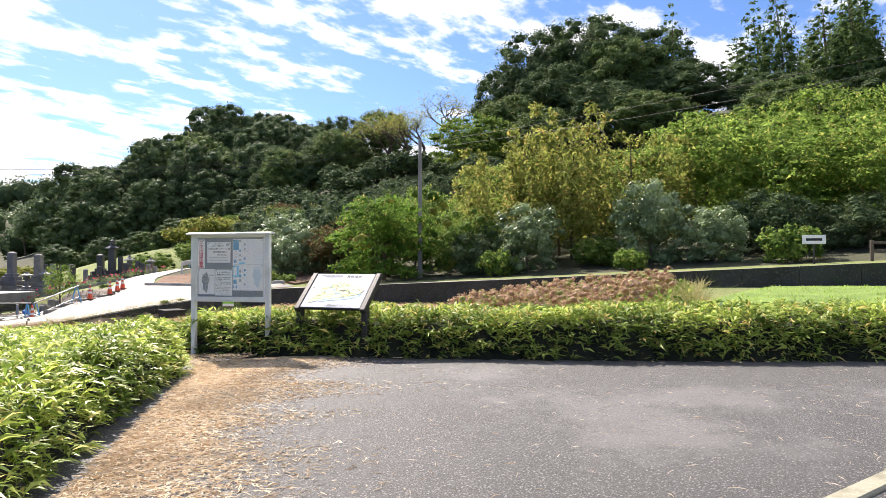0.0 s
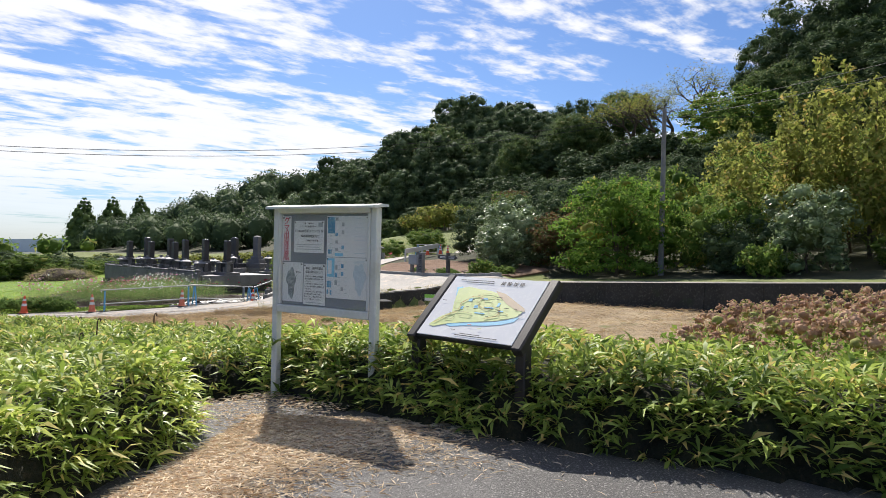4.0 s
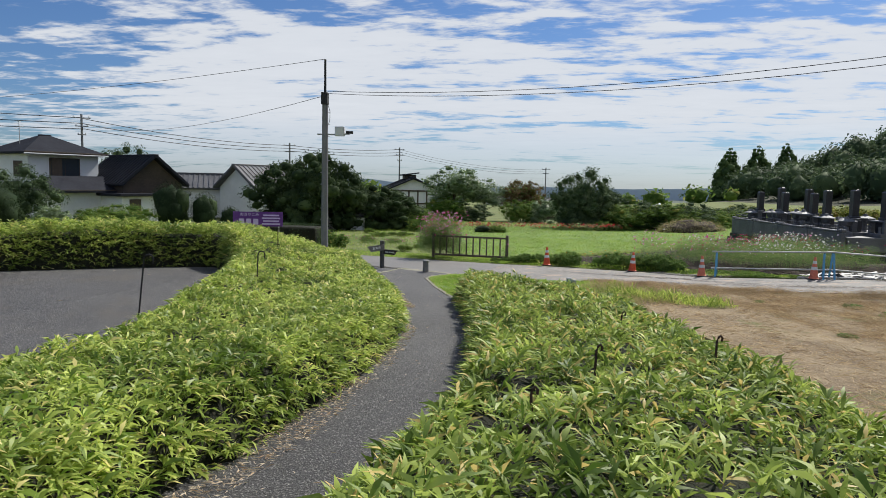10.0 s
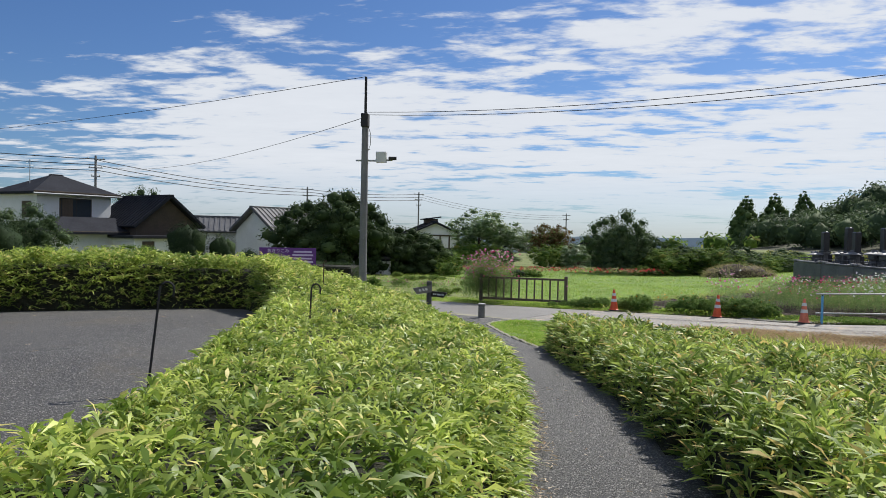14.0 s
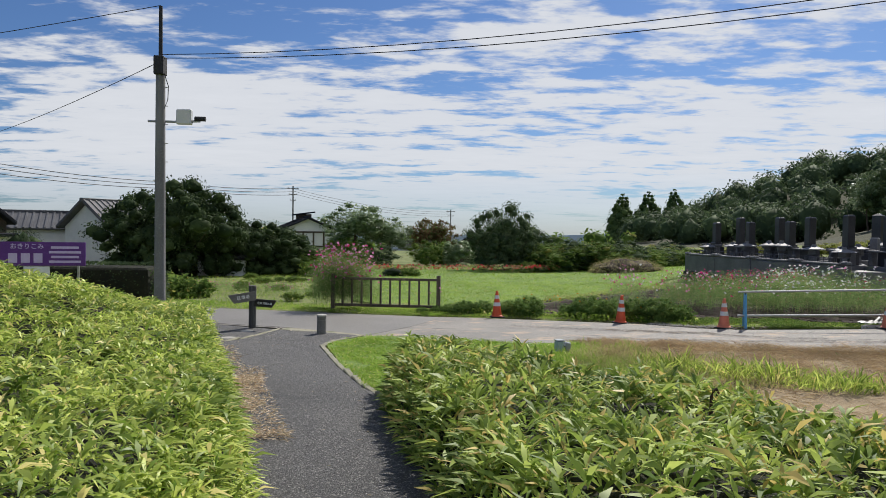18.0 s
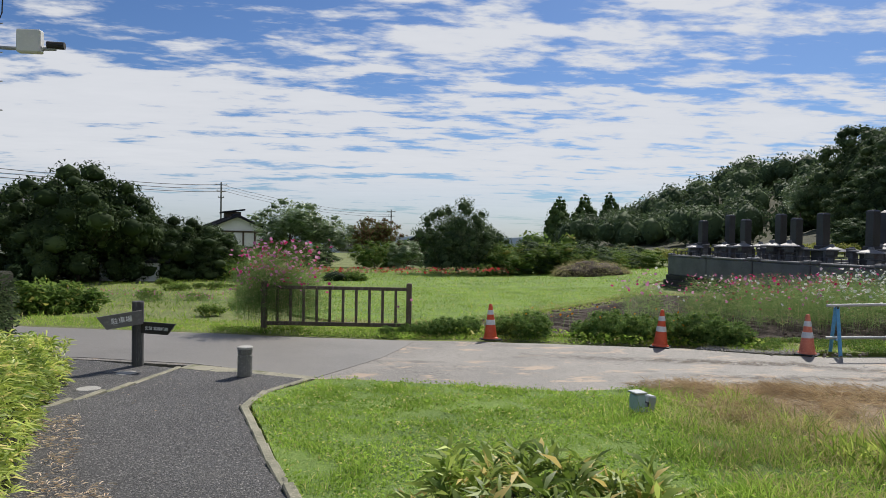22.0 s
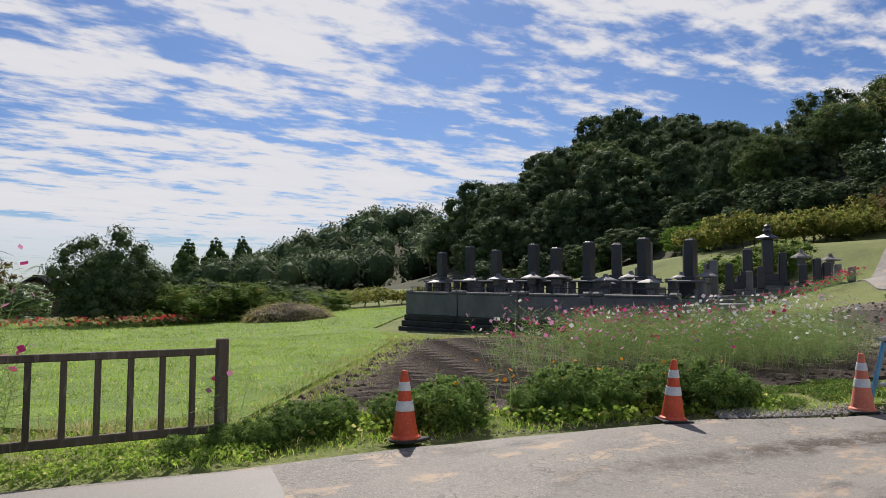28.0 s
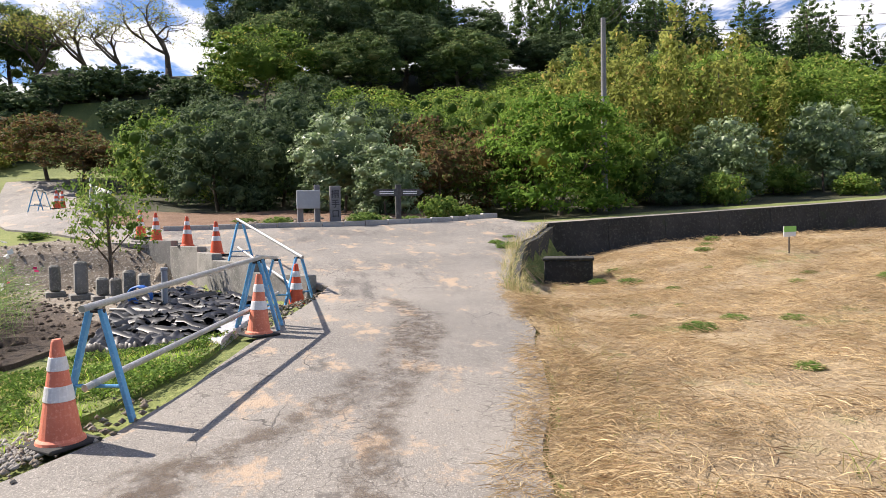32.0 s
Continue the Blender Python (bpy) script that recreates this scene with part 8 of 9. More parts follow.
def plants(rows):
    for kind, x, y, size, tall in rows:
        plant(kind, x, y, size, tall)


# the slope behind the lane, seen from the parking area and from the lane
upto([("maple", 25.8, 5.3, 1.12, 6.3), ("silver", 27.4, 13.2, 1.1, 5.6), ("silver", 25.0, 12.0, 0.75, 4.2), ("amber", 27.0, 9.6, 1.0, 4.9), ("amber", 30.0, 9.8, 1.2, 6.0), ("amber", 28.5, 6.6, 1.1, 5.6),
      ("shrub", 33.0, 15.5, 1.1, 7.0), ("shrub", 30.5, 18.0, 1.0, 6.2), ("shrub_mid", 34.5, 20.0, 1.1, 6.8), ("shrub", 31.0, 12.0, 1.0, 6.6), ("shrub_mid", 33.0, 7.5, 1.2, 7.6),
      ("rusty", 45.0, 28.6, 1.25, 8.2), ("rusty", 42.0, 26.0, 1.0, 6.6), ("shrub_mid", 28.0, 1.4, 0.9, 5.6)])
upto([("yellow", 31.5, 0.2, 0.95, 9.2), ("yellow", 32.5, -3.2, 1.05, 11.2), ("yellow", 33.0, -6.6, 0.95, 10.0), ("yellow", 35.5, -1.5, 0.95, 10.6), ("silver", 27.0, -2.6, 0.95, 5.6), ("silver", 28.0, -8.4, 1.0, 6.6), ("shrub", 27.2, 0.0, 0.7, 4.4),
      ("fresh", 36.0, -9.8, 1.1, 11.0), ("fresh", 35.0, -14.0, 1.15, 10.4), ("fresh", 38.0, -18.2, 1.2, 10.6), ("fresh", 33.0, -19.0, 1.05, 9.4), ("shrub", 30.5, -13.5, 0.95, 6.0), ("shrub", 30.0, -17.5, 0.8, 5.6),
      ("silver", 27.4, -11.4, 0.8, 5.2), ("fresh", 34.0, -24.5, 1.15, 11.0), ("shrub", 29.5, -22.5, 1.0, 6.4)])
plants([("shrub_mid", 28.2, -6.0, 0.6, 0.7), ("bush", 25.6, -1.5, 1.3, 1.1), ("bush", 26.0, -14.5, 1.8, 0.9), ("bush", 25.8, -8.0, 1.2, 0.9)])
upto([("vine", 53.5, -16.2, 0.94, 15.7), ("vine", 53.6, -10.2, 0.90, 14.7), ("vine", 52.0, -3.4, 0.86, 12.1), ("vine", 54.5, 2.0, 0.82, 12.1), ("vine", 47.0, 3.0, 0.86, 9.3), ("vine", 45.0, 8.5, 0.82, 7.9), ("vine", 42.0, 13.0, 0.78, 6.9),
      ("vine", 47.5, -7.5, 0.90, 11.7), ("vine", 40.0, 3.6, 0.74, 7.7), ("vine", 42.0, -2.5, 0.82, 9.1), ("vine", 56.0, -22.5, 0.98, 16.1), ("vine", 46.0, -23.0, 0.98, 13.1), ("vine", 52.0, 9.5, 0.82, 11.5), ("vine", 38.5, 17.5, 0.66, 6.1),
      ("vine", 44.0, -13.0, 0.82, 11.7), ("vine", 60.0, -6.0, 0.82, 14.7), ("shrub", 44.0, 18.5, 1.3, 8.6), ("shrub", 50.0, 19.5, 1.3, 10.2), ("shrub", 49.0, 14.5, 1.2, 10.4), ("shrub_mid", 40.5, 21.5, 1.1, 7.2), ("shrub", 56.0, 13.0, 1.3, 13.0), ("fresh", 44.0, -30.0, 1.3, 13.0)])
# tall wood above
upto([("round", 63.0, 17.0, 1.0, 18.6), ("dark", 80, 9, 1.4, 33.5), ("dark", 79.5, 15.5, 1.2, 32.5), ("dark", 76, 19.0, 0.9, 27.0), ("dark", 82, 2, 1.3, 31.5), ("dark2", 75.5, 4, 1.15, 28.5), ("dark", 72, 10, 1.1, 25.5), ("dark2", 70, 14.5, 0.95, 22.0),
      ("dark", 68, 4, 1.0, 22.0), ("dark2", 65, -1, 0.95, 19.5), ("dark", 72, -4, 1.0, 24.0), ("dark2", 64, 9, 0.95, 18.5), ("dark", 69, -12, 0.9, 21.0), ("dark2", 62, -14, 0.9, 18.6), ("dark", 66, -22, 0.9, 19.5), ("dark2", 60, -28, 0.9, 17.5)])
for k in range(28):
    t = k / 27
    u = PLANT_RNG.uniform(-5, 5)
    x, y = 76 - 8 * t + u * 0.7 + PLANT_RNG.uniform(-3, 3), -4 - 50 * t + u
    upto([("conifer", x, y, PLANT_RNG.uniform(0.7, 0.95), PLANT_RNG.uniform(28.5, 32.5) - 3 * t)])
upto([("bare", 79.5, 35.3, 1.55, 25.0), ("bare", 79.0, 27.0, 1.6, 26.5), ("bare", 77.5, 31.5, 1.35, 23.5), ("bare", 83.0, 41.0, 1.5, 25.0)])
upto([("dark2", 87, 44.5, 1.0, 26.5), ("dark", 87, 53, 1.0, 26.5), ("dark2", 80, 48, 0.9, 22.5), ("dark", 92, 60, 0.9, 25.0), ("dark2", 76, 55, 0.8, 19.5), ("dark", 84, 64, 0.9, 22.0)])
for k in range(26):
    plant("shrub_far", 70 + PLANT_RNG.uniform(-2, 3) - 0.25 * max(0, k - 12), 21 + 1.4 * k, PLANT_RNG.uniform(0.8, 1.1), PLANT_RNG.uniform(0.6, 0.8), group="bank shrubs")

# the domed wood to the north-east
for k in range(84):
    a, q = k * 2.39996, math.sqrt((k + 0.5) / 84)
    x, y = 127 + 48 * q * math.cos(a), 109 + 46 * q * math.sin(a)
    if (x - 127) + (y - 109) > 26:
        continue
    plant("far_mid" if k % 4 == 1 else "far", x, y, PLANT_RNG.uniform(0.95, 1.3), PLANT_RNG.uniform(0.85, 1.08), 0.5)
for k in range(30):
    t = (k % 15) / 14
    u = 12 * (k // 15)
    plant("far_mid" if k % 3 == 1 else "far", 72 + 30 * t + u + PLANT_RNG.uniform(-2, 2), 108 - 44 * t + u + PLANT_RNG.uniform(-2, 2), PLANT_RNG.uniform(0.7, 0.9), PLANT_RNG.uniform(0.75, 0.95) + 0.12 * (k // 15), 0.4)
for k in range(16):
    t = k / 15
    plant("far_mid" if k % 4 == 2 else "far", 62 + 16 * t + PLANT_RNG.uniform(-1.5, 1.5), 92 - 40 * t + PLANT_RNG.uniform(-1.5, 1.5), PLANT_RNG.uniform(0.5, 0.66), PLANT_RNG.uniform(0.55, 0.8), 0.6)
plants([("pale", 88, 128, 1.1, 1.15), ("pale", 84, 134, 1.0, 1.1), ("conifer", 150, 108, 0.9, 1.0), ("conifer", 156, 100, 0.9, 0.95), ("conifer", 146, 116, 0.8, 0.9)])
for k in range(3):
    upto([("cypress", 80.6 + 11.0 * k, 300 - 1 * k, (1.05, 1.0, 0.85)[k], (22.0, 23.0, 24.0)[k])])
# fruit trees on the slope behind the graves
for k in range(20):
    t = (k % 10) / 9
    plant("orchard", 47.5 + 17 * t + PLANT_RNG.uniform(-0.4, 0.4) + 1.0 * (k // 10), 43.6 - 6.5 * t + 3 * (k // 10), PLANT_RNG.uniform(0.9, 1.15), PLANT_RNG.uniform(0.9, 1.1), group="orchard trees")
for k in range(16):
    plant("orchard", 17 + 2.6 * k, 66 + 1.2 * k + PLANT_RNG.uniform(-1, 1), PLANT_RNG.uniform(0.8, 1.1), PLANT_RNG.uniform(0.6, 0.8), group="orchard trees")
plants([("maple", 68.6, 61.5, 0.95, 0.78), ("maple", 66.7, 56.2, 1.0, 0.8), ("maple", 67.6, 59.0, 0.7, 0.6)])
plants([("shrub_mid", 36.0, 36.0, 0.85, 0.75), ("shrub_mid", 39.5, 34.5, 0.8, 0.75), ("clipped", 33.0, 34.0, 0.5, 0.5)])
# beyond the timber fence
plants([("shrub", 4.8, 51.5, 0.85, 1.0), ("shrub_mid", 8.4, 51.5, 0.8, 0.75), ("shrub_mid", 11.2, 51.0, 0.85, 0.7), ("shrub", 13.6, 52.5, 0.7, 0.6), ("shrub_mid", 16.4, 55.5, 0.8, 0.6),
        ("shrub_yew", -14.4, 38.5, 1.25, 0.95), ("shrub_yew", -17.0, 40.5, 1.1, 0.95), ("shrub_yew", -11.0, 41.5, 0.85, 0.85), ("shrub_mid", -8.7, 43.5, 0.75, 0.65), ("clipped", -2.9, 41, 0.5, 0.52),
        ("bush", -2.0, 41.3, 1.1, 0.6), ("pale", -7.3, 62, 0.92, 0.60), ("pale", -4.9, 64, 0.7, 0.62), ("shrub_mid", -8.2, 60, 0.9, 0.75), ("shrub", -5.4, 60.5, 0.7, 0.55), ("rusty", -0.6, 64.5, 1.0, 1.05)])
plants([("bush", -9.5, 24.3, 1.25, 0.8), ("bush", -8.8, 24.9, 1.0, 0.75), ("bush", -10.6, 24.0, 1.3, 0.75)])
plants([("shrub_mid", -0.8, 61.5, 0.85, 0.75), ("silver", 1.6, 60.5, 0.9, 0.7), ("shrub", 20.5, 62, 0.8, 0.6), ("shrub_mid", -12.6, 46, 0.8, 0.7), ("bush", -11.6, 24.6, 1.1, 0.7), ("bush", -10.6, 25.4, 0.9, 0.6),
        ("bush", -13.0, 25.5, 1.2, 0.7), ("bush", -8.6, 33.5, 0.7, 0.6), ("bush", -12.5, 33.0, 0.8, 0.6), ("shrub_mid", -22, 60, 1.0, 1.1), ("dark2", -38, 92, 0.5, 0.5), ("dark2", -33, 94, 0.5, 0.5)])
for k in range(40):
    x, y = PLANT_RNG.uniform(-24, -4.6), PLANT_RNG.uniform(23.5, 37)
    plant("bush", x, y, PLANT_RNG.uniform(0.25, 0.6), PLANT_RNG.uniform(0.4, 0.7), 0.03, label="low dark weeds on the garden plot", group="plot weeds")
plants([("shrub_yew", -16.8, 44.0, 1.0, 0.9), ("shrub_yew", -13.6, 40.0, 1.05, 1.0), ("shrub_yew", -9.8, 42.5, 0.85, 0.75), ("bush", -7.4, 40.5, 1.3, 0.8), ("bush", -5.9, 44.0, 1.2, 0.8), ("shrub_mid", 12.4, 49.8, 0.7, 0.55), ("bush", 6.0, 48.8, 1.2, 0.8)])
upto([("shrub", 4.8, 52.5, 1.05, 4.2), ("shrub", 6.6, 53.5, 0.8, 2.6)])
plants([("shrub_mid", 8.2, 50.5, 0.95, 0.6), ("shrub", 9.8, 51.5, 0.9, 0.6), ("shrub_mid", 11.8, 51.0, 0.95, 0.65), ("shrub", 13.6, 51.6, 0.85, 0.6), ("shrub_mid", 15.0, 52.5, 0.9, 0.5), ("shrub", 17.4, 56.5, 0.8, 0.5), ("shrub_mid", 20.0, 58, 0.9, 0.5),
        ("shrub_yew", -12.6, 42.5, 0.95, 0.75), ("shrub_yew", -10.4, 44.5, 0.9, 0.7), ("shrub_mid", -15.5, 41, 1.0, 1.0)])
# gardens by the houses
plants([("clipped", -28.6, 26.6, 0.95, 1.2), ("clipped", -30.6, 25.6, 0.8, 1.45), ("clipped", -21.3, 32.1, 0.85, 1.4), ("clipped", -19.6, 32.9, 0.6, 1.6), ("clipped", -18.4, 33.9, 0.5, 1.3), ("silver", -25.4, 27.0, 0.6, 0.7), ("shrub_mid", -22.0, 28.0, 0.8, 0.6), ("shrub", -30.0, 30.0, 0.9, 0.95),
        ("shrub_mid", -27, 33, 0.6, 0.6), ("shrub", -42, 60, 1.2, 1.3), ("shrub_mid", -52, 44, 1.1, 1.1), ("shrub_mid", -56, 36, 1.0, 1.1), ("vine", -62, 46, 0.74, -0.1), ("shrub", -33.5, 44.5, 0.9, 1.1)])
# young tree and bushes at the sunken plot, planting along the far kerb
plants([("young", 16.3, 18.8, 0.85, 1.3), ("bush", 20.9, 21.6, 0.55, 0.5), ("bush_fresh", 22.2, 13.1, 0.65, 0.7), ("bush_fresh", 22.3, 12.7, 0.6, 0.6), ("bush", 22.4, 10.7, 0.9, 1.0), ("bush_fresh", 22.6, 15.6, 0.6, 0.6),
        ("bush_fresh", 22.7, 11.6, 0.55, 0.5), ("bush", 23.0, 9.8, 0.9, 0.6), ("bush_fresh", 23.4, 16.6, 0.6, 0.5)])
# low green bushes with orange flowers along the lane
for x, y, s in ((0.5, 19.9, 0.5), (1.75, 19.75, 0.55), (2.2, 19.45, 0.72), (3.35, 19.35, 0.5), (3.85, 19.15, 0.78), (5.0, 18.7, 0.75), (5.5, 18.5, 0.8), (5.95, 18.3, 0.62), (4.4, 18.95, 0.7), (1.0, 20.0, 0.5), (4.2, 19.7, 0.5), (-0.25, 19.85, 0.34), (0.1, 19.75, 0.4), (-0.7, 19.8, 0.28)):
    plant("bush_fresh", x, y, s * 0.9, 0.9, 0.03, label="low green bush beside the lane", group="lane bushes")


for k in range(26):
    x, y = PLANT_RNG.uniform(6.5, 18), PLANT_RNG.uniform(3, 11)
    plant("bush_fresh", x, y, PLANT_RNG.uniform(0.12, 0.32), PLANT_RNG.uniform(0.35, 0.6), 0.02, label="low green weed regrowing in the mown hay", group="hay weeds")


def photinia_hedge():
    rng = np.random.default_rng(9)
    x0, x1, y0, y1 = -12.5, -10.85, -9.5, 5.1
    ob = empty("photinia_hedge", pose(0, 0, 0), "tall clipped photinia hedge, dark green with red new leaves on top", "hedge")
    h = 1.78
    zf = lambda x, y: land(x, y)
    n = 15000
    y = rng.uniform(y0, y1, n)
    z = rng.uniform(0.02, h - 0.1, n)
    p = np.stack([np.full(n, x1), y, zf(x1, y) + z], 1) + rng.normal(0, 0.06, (n, 3))
    o = np.tile([1.0, 0, 0.2], (n, 1))
    x = rng.uniform(x0, x1, 1800)
    zz = rng.uniform(0.02, h, 1800)
    p2 = np.stack([x, np.full(1800, y1), zf(x, y1) + zz], 1) + rng.normal(0, 0.06, (1800, 3))
    v, f = leaves(np.concatenate([p, p2]), np.concatenate([o, np.tile([0, 1.0, 0.2], (1800, 1))]), rng.uniform(0.08, 0.15, n + 1800), 0.5, 0.2, True, rng)
    link("foliage", mesh_np("foliage", v, f), "photinia", ob, "", "stuff")
    n = 9000
    x, y = rng.uniform(x0, x1 + 0.06, n), rng.uniform(y0, y1 + 0.05, n)
    p = np.stack([x, y, zf(x, y) + h + rng.uniform(-0.30, 0.08, n)], 1)
    v, f = leaves(p, np.tile([0.2, 0, 1.0], (n, 1)), rng.uniform(0.08, 0.15, n), 0.42, 0.05, True, rng)
    link("new_leaves", mesh_np("new_leaves", v, f), "photinia_red", ob, "red new leaves", "stuff")
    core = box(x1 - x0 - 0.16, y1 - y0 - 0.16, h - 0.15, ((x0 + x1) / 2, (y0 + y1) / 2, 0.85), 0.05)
    part("core", core, "sasa_core", ob, "solid filler for branches, inner shade in its near-black colour", "stuff")


photinia_hedge()


def low_hedge(x0, y0, x1, y1, h, label, material, top=None):
    rng = np.random.default_rng(12)
    ob = empty("clipped_hedge", pose(0, 0, 0), label, "hedge")
    n = 5000
    q = rng.uniform(-1, 1, (n, 3))
    k = np.argmax(np.abs(q) * np.array([1, 1, 1.1]), axis=1)
    q[np.arange(n), k] = np.sign(q[np.arange(n), k])
    z = land_at((x0 + x1) / 2, (y0 + y1) / 2)
    c, hf = np.array([(x0 + x1) / 2, (y0 + y1) / 2, z + h / 2]), np.array([abs(x1 - x0) / 2, abs(y1 - y0) / 2, h / 2])
    v, f = leaves(c + q * hf, q, 0.08, 0.5, 0.1, True, rng)
    link("foliage", mesh_np("foliage", v, f), material, ob, "", "stuff")
    part("core", box(2 * hf[0] - 0.1, 2 * hf[1] - 0.1, h - 0.06, (c[0], c[1], z), 0.05), "sasa_core", ob, "solid filler for branches, inner shade in its near-black colour", "stuff")


low_hedge(-11.4, 17.2, -7.2, 18.5, 1.36, "dark clipped hedge with browned top beside the pole", "leaf_dark")


# ---- far wood on the ridge ----
def far_wood():
    rng = np.random.default_rng(31)
    blobs = []
    for k in range(620):
        x, y = rng.uniform(60, 235), rng.uniform(125, 335)
        w = ((x - 152) / 78) ** 2 + ((y - 240) / 100) ** 2
        if w > 1.1:
            continue
        z = float(land(x, y))
        blobs.append((x, y, z + rng.uniform(3, 6.5), rng.uniform(3, 6), 1.1))
    v, f = crown_np(rng, blobs, 1.15, 90000, 0.6, 0.15, core=0.86)
    o = link("far_wood", mesh_np("far_wood", v, f), "leaf_far")
    tagged(o, "far mixed green wood on the ridge", "wood", kind="stuff")
    blobs = []
    for k in range(160):
        x = rng.uniform(-330, 60)
        y = rng.uniform(190, 420)
        blobs.append((x, y, float(land(x, y)) + rng.uniform(1, 2.5), rng.uniform(2.5, 5), 0.8))
    v, f = crown_np(rng, blobs, 1.8, 9000, 0.6, 0.2, core=0.85)
    o = link("far_trees", mesh_np("far_trees", v, f), "leaf_mid")
    tagged(o, "scattered far trees on the falling plain", "trees", kind="stuff")


far_wood()


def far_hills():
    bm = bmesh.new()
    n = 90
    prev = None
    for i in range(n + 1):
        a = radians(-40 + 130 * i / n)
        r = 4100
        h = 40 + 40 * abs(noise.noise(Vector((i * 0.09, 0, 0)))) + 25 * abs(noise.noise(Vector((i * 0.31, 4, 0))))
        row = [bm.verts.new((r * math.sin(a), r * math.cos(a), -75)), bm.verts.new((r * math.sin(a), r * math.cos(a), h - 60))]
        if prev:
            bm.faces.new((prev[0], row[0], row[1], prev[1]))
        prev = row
    # hills take the haze-coloured surface
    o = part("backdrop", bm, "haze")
    tagged(o, "horizon hills coloured pale blue for the haze of distance", "hills", kind="structure")


far_hills()


# ---- hay, grass and flowers ----
def straws(n, poly, lift, length, width, rng, height=land, flat=0.25):
    x, y = scatter(poly, n, rng)
    clump = np.array([noise.noise(Vector((a * 0.9, b * 0.9, 1.0))) for a, b in zip(x, y)])
    keep = (clump > -0.12) | (rng.uniform(0, 1, len(x)) < 0.3)
    x, y, clump = x[keep], y[keep], clump[keep]
    n = len(x)
    a = rng.uniform(0, 2 * math.pi, n) * 0.5 + clump * 5
    d = np.stack([np.cos(a), np.sin(a), rng.normal(0.08, flat, n)], 1)
    p = np.stack([x, y, height(x, y) + lift + rng.uniform(0, 0.05, n) + 0.07 * np.clip(clump, 0, 1)], 1)
    L = rng.uniform(0.4, 1.2, n) * length
    return blades(p, d, L, width, rng, 0.1)


def hay_cover():
    rng = np.random.default_rng(41)
    near = [(4.6, 14.0), (5.3, 13.8), (6.8, 13.2), (8.9, 12.5), (12.3, 11.6), (16, 9.6), (18.2, 7.5), (16, 2), (9, 2), (6.5, 7)]
    v, f = join_np([straws(120000, near, 0.015, 0.2, 0.0042, rng), straws(11000, [(2.4, 14.55), (3.4, 14.7), (4.6, 14.35), (4.6, 13.0), (3.6, 12.0), (2.6, 12.2)], 0.03, 0.2, 0.005, rng, flat=0.3), straws(15000, [(3.2, 14.75), (5.3, 14.22), (6.8, 13.55), (8.9, 12.8), (10.5, 12.4), (12.3, 12.0), (12.2, 11.2), (8.9, 12.1), (5.3, 13.4), (3.0, 13.9)], 0.03, 0.22, 0.005, rng, flat=0.3), straws(50000, FIELD, 0.02, 0.28, 0.008, rng)])
    o = link("cut_hay", mesh_np("cut_hay", v, f), "straw")
    tagged(o, "loose pale straw lying over the mown field", "hay", kind="stuff")
    # litter on the parking area and along the path
    line = [Vector(p) for p in ((1.2, -7.3), (0.5, -7.95), (-0.7, -8.95), (-2.9, -10.7), (-5.6, -12.7))]

    def along(n, reach):
        t = rng.uniform(0, 3.999, n)
        a = np.array([line[int(k)].lerp(line[int(k) + 1], k - int(k)) for k in t])
        off = np.abs(rng.normal(0, 1, n)) * reach * (0.6 + 0.9 * np.array([0.5 + noise.noise(Vector((q[0] * 1.5, q[1] * 1.5, 5.0))) for q in a]))
        x, y = a[:, 0] + 0.62 * off, a[:, 1] - 0.78 * off
        w = rng.uniform(0, 2 * math.pi, n)
        p = np.stack([x, y, land(x, y) + 0.016 + rng.uniform(0, 0.012, n)], 1)
        return blades(p, np.stack([np.cos(w), np.sin(w), rng.normal(0.02, 0.05, n)], 1), rng.uniform(0.03, 0.11, n), 0.009, rng, 0.05)

    wide = [(2.4, -8.6), (4.2, -15), (-1, -19), (-6, -15), (-1, -10)]
    way = [(-1.4, -4.2), (-1.2, -2), (-1.05, 1), (-1.1, 3.5), (-2.8, 9.2), (-4.3, 12.6), (-3.8, 12.7), (-2.55, 9.2), (-0.95, 3.6), (-0.78, 1), (-0.8, -2), (-0.95, -4.2)]
    v, f = join_np([along(46000, 0.6), straws(900, wide, 0.018, 0.13, 0.005, rng, flat=0.03), straws(6500, [(-1.9, 6.5), (-2.9, 9.5), (-3.4, 10.8), (-2.8, 10.7), (-2.35, 9.0), (-1.5, 6.5)], 0.033, 0.07, 0.008, rng, flat=0.05), straws(11000, way, 0.033, 0.07, 0.008, rng, flat=0.05),
                    straws(5200, [(0.7, -7.4), (0.45, -6.8), (-0.2, -6.5), (-0.9, -5.2), (-0.2, -4.9), (1.3, -5.6), (1.75, -6.2), (1.85, -7.8), (0.8, -8)], 0.016, 0.07, 0.008, rng, flat=0.04), straws(500, LOT, 0.018, 0.12, 0.006, rng, flat=0.03), straws(260, PATHWAY, 0.035, 0.06, 0.006, rng, flat=0.03)])
    o = link("straw_litter", mesh_np("straw_litter", v, f), "pale_straw")
    tagged(o, "dry straw and clippings strewn along the hedge", "litter", kind="stuff")


